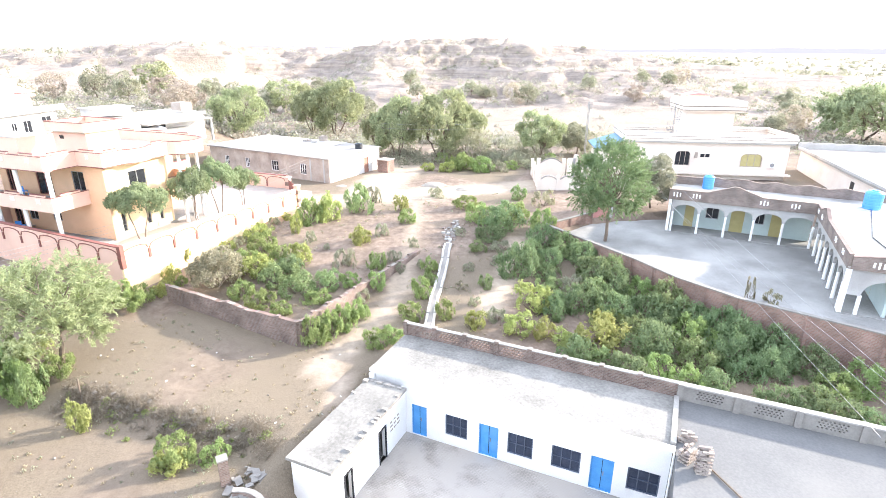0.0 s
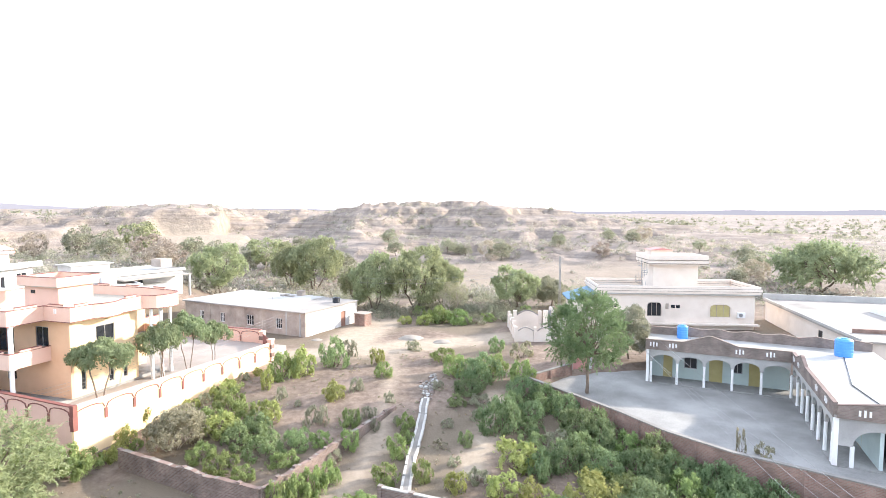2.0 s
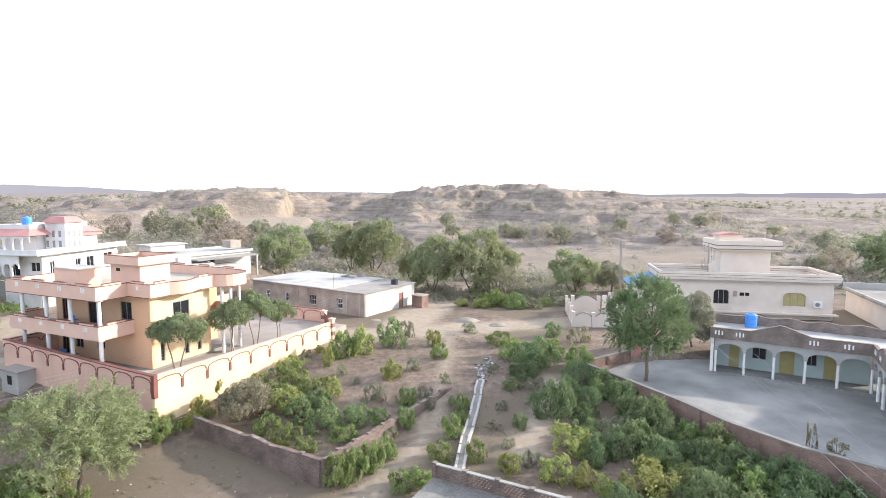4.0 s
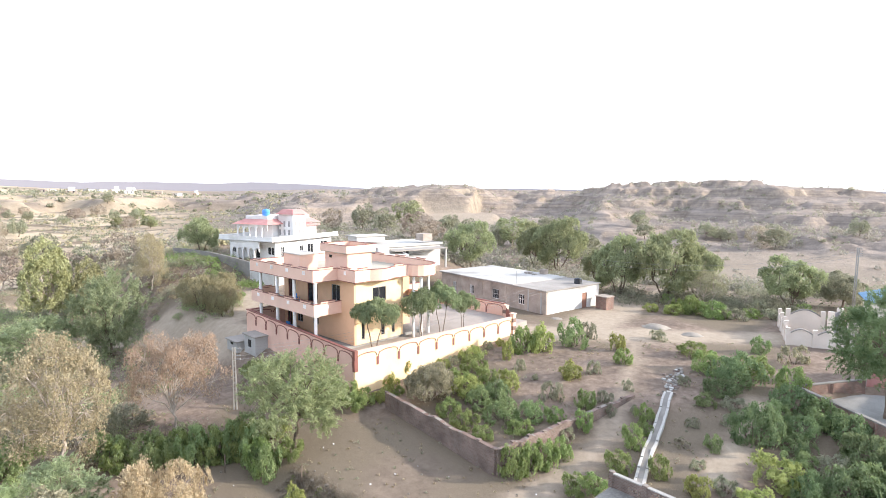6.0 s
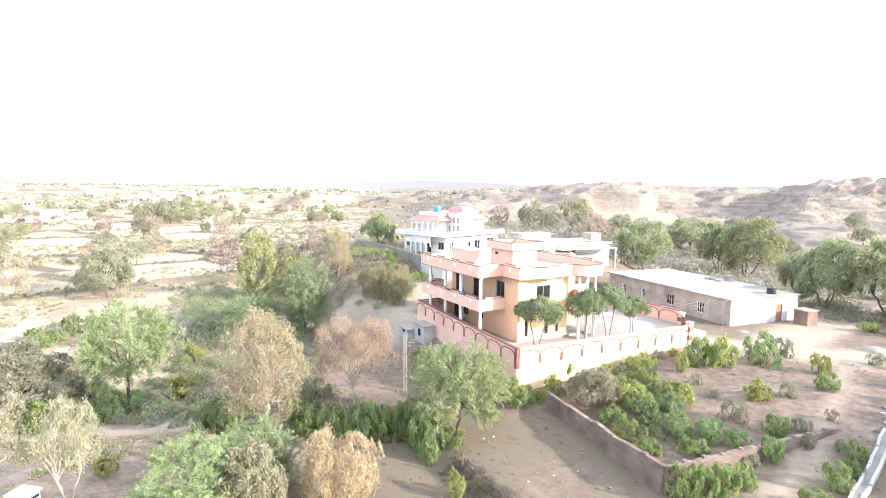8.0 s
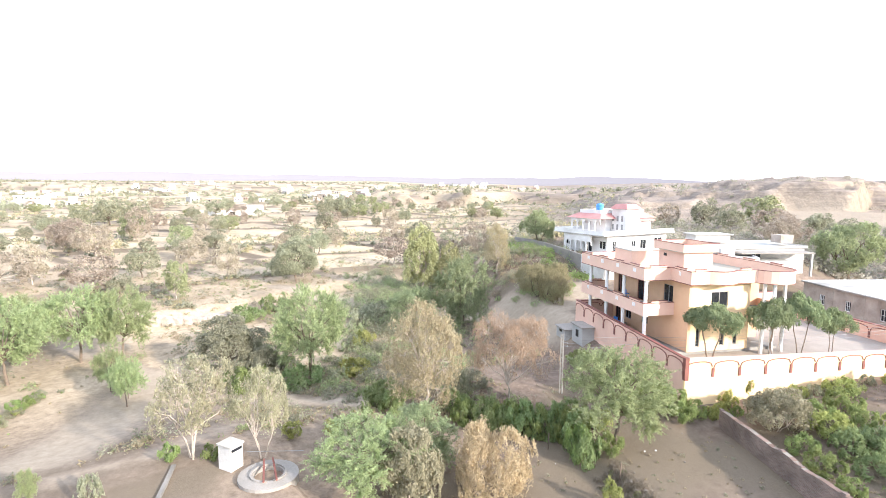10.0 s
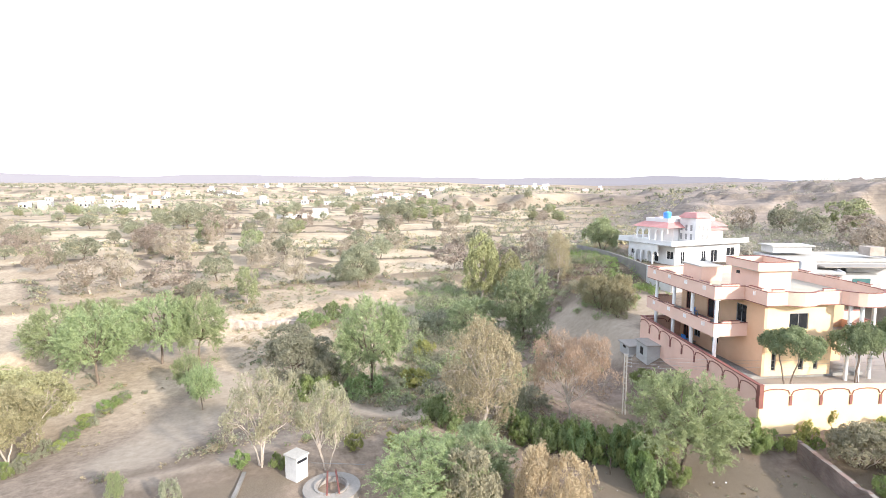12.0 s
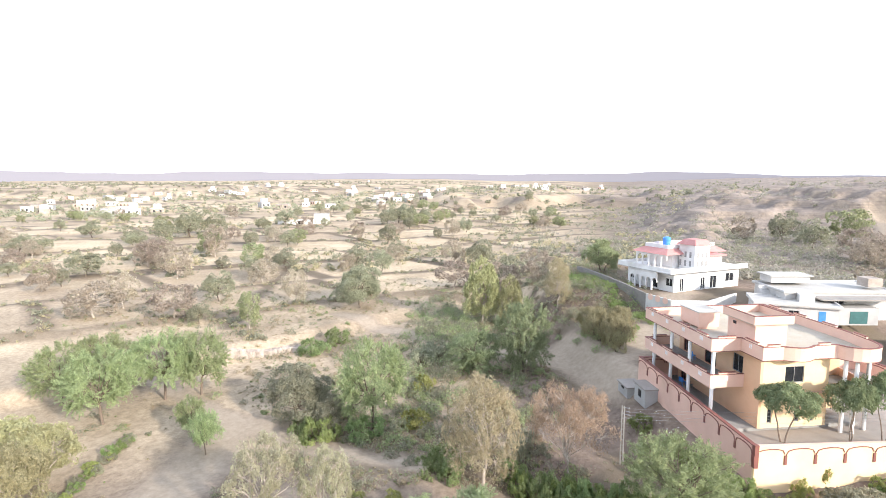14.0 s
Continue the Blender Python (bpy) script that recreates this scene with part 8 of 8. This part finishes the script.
# scrub about the near trees of the plain
bed("yodgdyoyyggddo", (-46.8, 19.6, 3.2, 1.6), (-47.2, 18.1, 2.3, 1.1), (-47.7, 14.6, 4.2, 1.8), (-49.1, 10.5, 4.0, 2.2), (-50.4, 9.4, 2.9, 1.8), (-54.5, 24.0, 3.1, 1.7), (-61.8, 26.8, 4.9, 2.3), (-34.1, 12.5, 1.5, 0.8), (-34.9, 9.8, 1.5, 1.0), (-35.6, 2.4, 1.4, 1.0), (-34.3, 4.6, 1.2, 1.0), (-75.6, 15.8, 5.1, 1.9), (-78.0, 20.0, 4.0, 2.2), (-62.7, 29.4, 4.7, 2.4))
for k in range(30):          # low growth along the field edge
    f = k / 29
    put(PR.choice([S_OLIVE, S_YELLOW, S_GREEN, S_OLIVE]), -41.5 - 16.0 * f + PR.gauss(0, 0.4), -12.8 + 7.2 * f + PR.gauss(0, 0.35), PR.uniform(0.8, 1.7), PR.uniform(0.5, 1.0))
# along the pink wall
for k in range(10):
    p = PINK @ Vector((PR.uniform(0.7, 1.6), 1.5 + k * 1.7, 0))
    put(PR.choice([S_GREEN, S_OLIVE, S_YELLOW]), p.x, p.y, PR.uniform(0.7, 1.4), PR.uniform(0.5, 0.9))
# verge beyond the road
bed("gygogyo", (5.1, 71.4, 3.6, 1.9), (0.6, 70.9, 2.4, 1.2), (2.9, 72.3, 3.4, 2.2), (7.6, 71.6, 2.6, 1.5), (9.4, 73.2, 2.2, 1.1), (-1.8, 71.6, 2.0, 1.0), (11.6, 73.6, 2.6, 1.3))
for k in range(16):
    put(PR.choice([S_OLIVE, S_GREEN]), PR.uniform(-5, 16), PR.uniform(72, 78), PR.uniform(1.5, 2.6), PR.uniform(1.0, 1.8))


# the western scrub: many bushes and trees
def in_west(rr):
    r, a = rr.uniform(38, 125), rr.uniform(46, 100)
    x, y = -r * math.sin(radians(a)), r * math.cos(radians(a))
    if min(float(seg_dist(x, y, *t[:4])) - t[4] for t in TRACKS) < 0.6:
        return None, None
    if x > -40 and y > 28:
        return None, None
    if x < -78 and rr.random() < 0.55:
        return None, None
    if -82 < x < -42 and y < 6 and rr.random() < 0.9:
        return None, None
    return x, y


def in_stream(rr):
    f = rr.random()
    x, y = -44 - 45 * f + rr.gauss(0, 4), 20 + 26 * f + rr.gauss(0, 4.5)
    return x, y


FT = random.Random(55)
for k in range(104):
    r, a = 130 + 260 * FT.random(), radians(FT.uniform(50, 104))
    x, y = -r * math.sin(a), r * math.cos(a)
    s = FT.uniform(0.65, 1.2)
    put(FT.choice([F_DRY, F_OLIVE, F_DRY, F_OLIVE, F_OLIVE, F_GREEN]), x, y, 6.4 * s, 6.0 * s * FT.uniform(0.8, 1.2))
for k in range(44):
    r, a = 122 + 80 * FT.random(), radians(FT.uniform(-38, 34))
    if r < 160 and -0.45 < a < 0.12:
        continue
    s = FT.uniform(0.7, 1.2)
    put(FT.choice([F_OLIVE, F_OLIVE, F_OLIVE, F_DRY]), -r * math.sin(a), r * math.cos(a), 6.4 * s, 5.6 * s)


# far scrub and woods: one uncounted mass each
def far_growth(name, label, seed, n, area, leafm, size, per, leaf, aspect=1.5):
    rng = np.random.default_rng(seed)
    pts, scl = [], []
    while len(pts) < n:
        x, y = area(rng)
        if x is None:
            continue
        pts.append((x, y))
        scl.append(rng.uniform(*size))
    pts, scl = np.array(pts), np.array(scl)
    z = ground(pts[:, 0], pts[:, 1])
    base = np.column_stack([pts, z])
    d = rng.normal(size=(n, per, 3))
    d[:, :, 2] = np.abs(d[:, :, 2]) * 1.1
    d = unit(d)
    ang = np.arctan2(d[:, :, 1], d[:, :, 0])
    lump = 0.78 + 0.22 * np.sin(3 * ang + 6.28 * rng.random((n, 1))) + 0.12 * np.sin(5 * ang + 4 * d[:, :, 2])
    co = base[:, None, :] + d * (lump * rng.uniform(0.72, 1.0, (n, per)))[:, :, None] * np.stack([scl, scl, scl * rng.uniform(0.7, 1.25, n)], -1)[:, None, :]
    face = (d + np.array([0, 0, 0.25])).reshape(-1, 3)
    me = leaf_mesh(name, co.reshape(-1, 3), unit(face), rng.normal(0, 1, (n * per, 3)) + np.array([0, 0, 0.6]), leaf, rng, leafm, aspect, 0.7)
    return tagged(new(name, me), label, "scrub", kind="stuff")


WR = random.Random(9)
far_growth("field_scrub", "grey-green scrub scattered over dry fields", 41, 620, lambda g: in_west(WR), L_OLIVE, (0.35, 1.15), 100, 0.14)
far_growth("dry_scrub", "dry tan scrub scattered over the fields", 42, 560, lambda g: in_west(WR), L_DRY, (0.3, 0.9), 90, 0.12)
far_growth("green_scrub", "low green scrub scattered over the fields", 43, 170, lambda g: in_west(WR), L_ACACIA, (0.4, 1.2), 170, 0.14)
far_growth("field_tufts", "small tufts of dry grass dotted over bare fields", 58, 2600, lambda g: in_west(WR), L_DRY, (0.12, 0.4), 14, 0.14)
far_growth("dark_weeds", "small dark weeds dotted over bare fields", 59, 1500, lambda g: in_west(WR), L_GREEN, (0.12, 0.42), 16, 0.13)
far_growth("stream_thicket", "green thicket along a dry stream bed", 44, 110, lambda g: in_stream(WR), L_ACACIA, (0.8, 2.0), 300, 0.16)
far_growth("stream_scrub", "olive thicket along a dry stream bed", 45, 110, lambda g: in_stream(WR), L_OLIVE, (0.8, 2.0), 300, 0.16)


def villa_bank(g):
    f = g.random()
    return -74 + 24 * f + g.normal(0, 1.2), 60.8 - 5.2 * f + g.normal(0, 1.3)


far_growth("bank_greenery", "bright green growth on the bank below a villa wall", 46, 80, villa_bank, L_SHRUB, (0.6, 1.4), 260, 0.15)


def near_soil(g):
    x, y = g.uniform(-42, 14), g.uniform(13, 60)
    e, n = school_en(x, y)
    px, py = pink_xy(x, y)
    if (n < 4.6 and e > -2.8) or (-19.5 < px < 0.2 and -0.2 < py < 24.2) or x > 8 and y > 44:
        return None, None
    if vnoise(np.float64(x / 3.0), np.float64(y / 3.0), 71.0) < 0.42:
        return None, None
    if min(float(seg_dist(x, y, *t[:4])) - t[4] * 0.7 for t in TRACKS) < 0:
        return None, None
    return x, y


far_growth("dry_grass", "thin tufts of dry grass on bare soil", 47, 800, near_soil, L_DRY, (0.05, 0.18), 18, 0.07)
far_growth("low_weeds", "low grey-green weeds on bare soil", 48, 500, near_soil, L_OLIVE, (0.08, 0.26), 24, 0.07)


far_growth("verge_brush", "tangled olive brush beyond the dirt road", 53, 120, lambda g: (g.uniform(-8, 17), g.uniform(75, 86)), L_OLIVE, (0.9, 2.4), 200, 0.18)
far_growth("valley_brush", "grey-green brush on the valley floor", 54, 260, lambda g: (g.uniform(-30, 62), g.uniform(84, 118)), L_OLIVE, (0.8, 2.2), 110, 0.24)
far_growth("wash_brush", "grey-green brush on the flats under the hills", 57, 420, lambda g: (g.uniform(-140, -24), g.uniform(104, 205)), L_OLIVE, (0.9, 2.6), 70, 0.34)
far_growth("roadside_weeds", "green weeds round a thicket at a bend of the track", 56, 26, lambda g: (g.normal(-52.5, 3.0), g.normal(48.3, 1.6)), L_ACACIA, (0.7, 1.5), 280, 0.13)


def near_bank(g):
    f = g.random()
    return -20.5 + 12.5 * f + g.normal(0, 0.35), 24.7 - 3.9 * f + g.normal(0, 0.45)


far_growth("bank_brush", "dry grey brushwood on a tumbled bank", 49, 170, near_bank, L_TWIG, (0.15, 0.6), 70, 0.36, 16)
far_growth("bank_weeds", "low green weeds on a tumbled bank", 50, 46, near_bank, L_SHRUB, (0.12, 0.4), 70, 0.10)


def villa_slope(g):
    x, y = (g.uniform(-96, -57), g.uniform(42, 74)) if g.random() < 0.6 else (g.uniform(-68, -50), g.uniform(36, 58))
    if min(float(seg_dist(x, y, *t[:4])) - t[4] for t in TRACKS) < 0.8:
        return None, None
    return x, y


far_growth("slope_brush", "olive brush over the slope below a villa", 51, 230, villa_slope, L_OLIVE, (0.5, 1.6), 150, 0.15)
far_growth("slope_scrub", "dry tan brush over the slope below a villa", 52, 150, villa_slope, L_DRY, (0.5, 1.7), 150, 0.14)


def hills_area(rng):
    r, a = 100 + 420 * rng.random() ** 1.6, rng.uniform(-42, 60)
    if a > 45 and rng.random() < 0.5:
        return None, None
    x, y = -r * math.sin(radians(a)), r * math.cos(radians(a))
    if 114 < r < 158 and -26 < a < 7 and rng.random() < 0.88:
        return None, None
    if vnoise(np.float64(x / 22), np.float64(y / 22), 61.0) < 0.26 or apron(np.float64(x), np.float64(y)) > 0.2:
        return None, None
    return x, y


def plain_area(rng):
    r, a = 110 + 620 * rng.random() ** 1.5, rng.uniform(40, 112)
    x, y = -r * math.sin(radians(a)), r * math.cos(radians(a))
    lim = 0.52 if a > 62 else 0.40
    if vnoise(np.float64(x / 30), np.float64(y / 16), 62.0) < lim:
        return None, None
    return x, y


def bund_area(rng):
    r, a = 82 + 420 * rng.random() ** 1.3, rng.uniform(52, 108)
    x, y = -r * math.sin(radians(a)), r * math.cos(radians(a))
    if float(fields(np.float64(x), np.float64(y))[0]) > 1.3 or vnoise(np.float64(x / 14), np.float64(y / 14), 66.0) < 0.3:
        return None, None
    return x, y


far_growth("bund_scrub", "olive scrub along the field edges", 37, 1300, bund_area, L_OLIVE, (0.3, 1.1), 22, 0.42)
far_growth("bund_weeds", "dry tan weeds along the field edges", 38, 900, bund_area, L_DRY, (0.3, 0.9), 26, 0.26)
far_growth("hill_scrub", "grey-green scrub over the eroded hills", 31, 4300, hills_area, L_HILL, (0.8, 2.5), 27, 0.52)
far_growth("hill_bushes", "dark scattered bushes on the hills", 32, 1300, hills_area, L_OLIVE, (0.8, 2.4), 32, 0.52)
far_growth("plain_scrub", "tan scrub over the far plain", 33, 1700, plain_area, L_OLIVE, (0.6, 2.0), 24, 0.7)
far_growth("plain_bushes", "dry brown bushes over the far plain", 34, 1000, plain_area, L_DRY, (0.8, 2.6), 30, 0.62)


def far_woods(rng):
    r, a = rng.uniform(380, 1500), rng.uniform(-44, 112)
    x, y = -r * math.sin(radians(a)), r * math.cos(radians(a))
    if vnoise(np.float64(x / 90), np.float64(y / 60), 63.0) < 0.28:
        return None, None
    return x, y


far_growth("far_trees", "distant belts of hazy trees", 35, 2700, far_woods, L_OLIVE, (2.0, 4.6), 16, 2.2)

# ---- far village houses ----
VR = random.Random(12)


def village_house(x, y, w, d, h, turn, two):
    z = gz(x, y)
    ob = root("village_house", pose(x, y, z, 0, 0, turn), "small white flat-roofed village house far across the fields", "house", "village houses")
    part("wall", boxes((-w / 2, w / 2, -d / 2, d / 2, -1.0, h)), VR.choice([M_WHITE, M_WHITE, M_PALEPINK, M_MUD, M_GREYWALL]), ob)
    part("roof", boxes((-w / 2 - 0.2, w / 2 + 0.2, -d / 2 - 0.2, d / 2 + 0.2, h, h + 0.25)), M_ROOFPALE, ob)
    for k in range(max(2, int(w / 3))):
        xx = -w / 2 + w * (k + 0.5) / max(2, int(w / 3))
        part("window", boxes((xx - 0.5, xx + 0.5, -d / 2 - 0.03, -d / 2, 1.0, 2.3)), M_DARK, ob)
    if two:
        part("upper_room", boxes((-w / 4, w / 3, -d / 4, d / 3, h + 0.25, h + 3.0)), M_WHITE, ob)


CLUSTERS = ((590, 57, 8, 40), (680, 49, 7, 45), (432, 100.5, 6, 20), (469, 96.4, 7, 18), (380, 95.0, 7, 13), (422, 81.0, 5, 22), (504, 69.3, 13, 24), (630, 67.0, 8, 40), (700, 70.0, 8, 50), (606, 93.8, 9, 40), (670, 88.0, 8, 50), (780, 80.0, 9, 80))
for r0, a0, n, spread in CLUSTERS:
    for k in range(n):
        r, a = r0 + VR.gauss(0, spread), radians(a0 + VR.gauss(0, math.degrees(spread / r0) * 0.75))
        village_house(-r * math.sin(a), r * math.cos(a), VR.uniform(4, 9.5), VR.uniform(4, 8), VR.uniform(2.6, 3.6), VR.uniform(20, 110), VR.random() < 0.35)


# the long white compound standing alone in the fields
lc = root("farm_compound", pose(-262, 53, gz(-262, 53), 0, 0, 72), "long low white farm compound alone among dry fields", "house")
part("wall", boxes((-12, 12, -0.2, 0.2, -1.0, 2.4)), M_WHITE, lc)
part("wall", boxes((-12, -11.6, 0.2, 9, -1.0, 2.4)), M_WHITE, lc)
part("room", boxes((5.0, 12, 0.2, 6, -1.0, 4.6)), M_WHITE, lc)
part("roof", boxes((4.8, 12.2, 0.0, 6.2, 4.6, 4.85)), M_ROOFPALE, lc)
part("room", boxes((-11.6, -5.0, 0.2, 5, -1.0, 3.0)), M_PALEPINK, lc)
part("gateway", boxes((-2.4, 0.0, -0.24, -0.2, -0.8, 1.8)), M_DARK, lc)


def village_green(g):
    r0, a0, n, spread = CLUSTERS[g.integers(len(CLUSTERS))]
    r, a = r0 - 6 + g.normal(0, spread * 1.4), radians(a0 + g.normal(0, math.degrees(spread * 1.5 / r0)))
    return -r * math.sin(a), r * math.cos(a)


far_growth("village_trees", "dusty trees among the far village houses", 36, 620, village_green, L_OLIVE, (1.6, 3.8), 34, 1.1)

# ---- litter and stones on the ground ----
ST = bpy.data.meshes.new("stone")
sb = bmesh.new()
bmesh.ops.create_icosphere(sb, subdivisions=1, radius=1.0)
for v in sb.verts:
    v.co = v.co * VR.uniform(0.75, 1.15)
    v.co.z *= 0.6
sb.to_mesh(ST)
sb.free()
ST.materials.append(M_BANKSTONE)
for k in range(90):
    x, y = VR.uniform(-26, 2), VR.uniform(14, 33)
    e, n = school_en(x, y)
    if n < 5 and e > -3 or (x > -19 and y > 30 and x < -7):
        continue
    s = VR.uniform(0.03, 0.10)
    o = tagged(new("stone", ST), "small loose stone on dry ground", "stone", "field stones")
    o.matrix_world = Matrix.Translation((x, y, gz(x, y) + s * 0.2)) @ Matrix.Rotation(VR.uniform(0, 6), 4, "Z") @ Matrix.Diagonal((s, s * 0.8, s, 1))
PB = bpy.data.meshes.new("litter")
sb = boxes((-0.5, 0.5, -0.35, 0.35, 0, 0.25))
sb.to_mesh(PB)
sb.free()
PB.materials.append(M_PILLAR)
for k in range(60):
    x, y = (VR.gauss(-33, 2.2), VR.gauss(36.2, 1.0)) if k < 44 else (VR.uniform(-24, -5), VR.uniform(20, 29))
    s = VR.uniform(0.05, 0.14)
    o = tagged(new("litter", PB), "scrap of white litter on bare ground", "litter", "litter")
    o.matrix_world = Matrix.Translation((x, y, gz(x, y))) @ Matrix.Rotation(VR.uniform(0, 6), 4, "Z") @ Matrix.Diagonal((s, s, s * 0.5, 1))
for x, y, s in ((-1.0, 63.2, 1.2), (2.6, 61.4, 0.9), (-11.9, 62.6, 0.6)):
    bm = bmesh.new()
    bmesh.ops.create_icosphere(bm, subdivisions=3, radius=1.0)
    for v in bm.verts:
        k = 1 + 0.2 * noise.noise(v.co * 1.6 + Vector((x, y, 0))) + 0.05 * noise.noise(v.co * 7)
        v.co = Vector((v.co.x * s * 1.3 * k, v.co.y * s * k, max(v.co.z, -0.1) * s * 0.34 * k * (1.2 - 0.55 * math.hypot(v.co.x, v.co.y))))
    for f in bm.faces:
        f.smooth = True
    o = tagged(part("sand_mound", bm, M_SAND), "grey-brown heap of building sand by the road", "sand heap", "sand heaps")
    o.location = (x, y, gz(x, y) - 0.05)


# ---- the hazy rim of the plain ----
def backdrop():
    bm = bmesh.new()
    n = 220
    rows = []
    for k in range(n + 1):
        a = radians(-70 + 210 * k / n)
        r = 3900.0
        hgt = 24 + 14 * float(ss(58, 70, math.degrees(a))) + 26 * float(ss(31, 37, math.degrees(a))) + 34 * float(fbm(np.float64(k / 9.0), np.float64(0.3), 4, 81.0)) + 10 * float(fbm(np.float64(k / 1.7), np.float64(4.3), 2, 83.0))
        rows.append([bm.verts.new((-r * math.sin(a), r * math.cos(a), z)) for z in (-60, hgt)])
    for p, q in zip(rows, rows[1:]):
        bm.faces.new((p[0], q[0], q[1], p[1]))
    # distance haze is put into the pale lilac colour and a weak glow
    m = bpy.data.materials.new("haze_glow_ridge")
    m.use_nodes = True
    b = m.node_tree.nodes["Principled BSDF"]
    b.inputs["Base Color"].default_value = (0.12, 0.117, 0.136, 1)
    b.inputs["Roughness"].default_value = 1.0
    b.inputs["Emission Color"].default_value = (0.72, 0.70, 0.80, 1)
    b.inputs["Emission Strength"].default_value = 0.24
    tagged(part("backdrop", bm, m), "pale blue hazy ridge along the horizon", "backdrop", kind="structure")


backdrop()
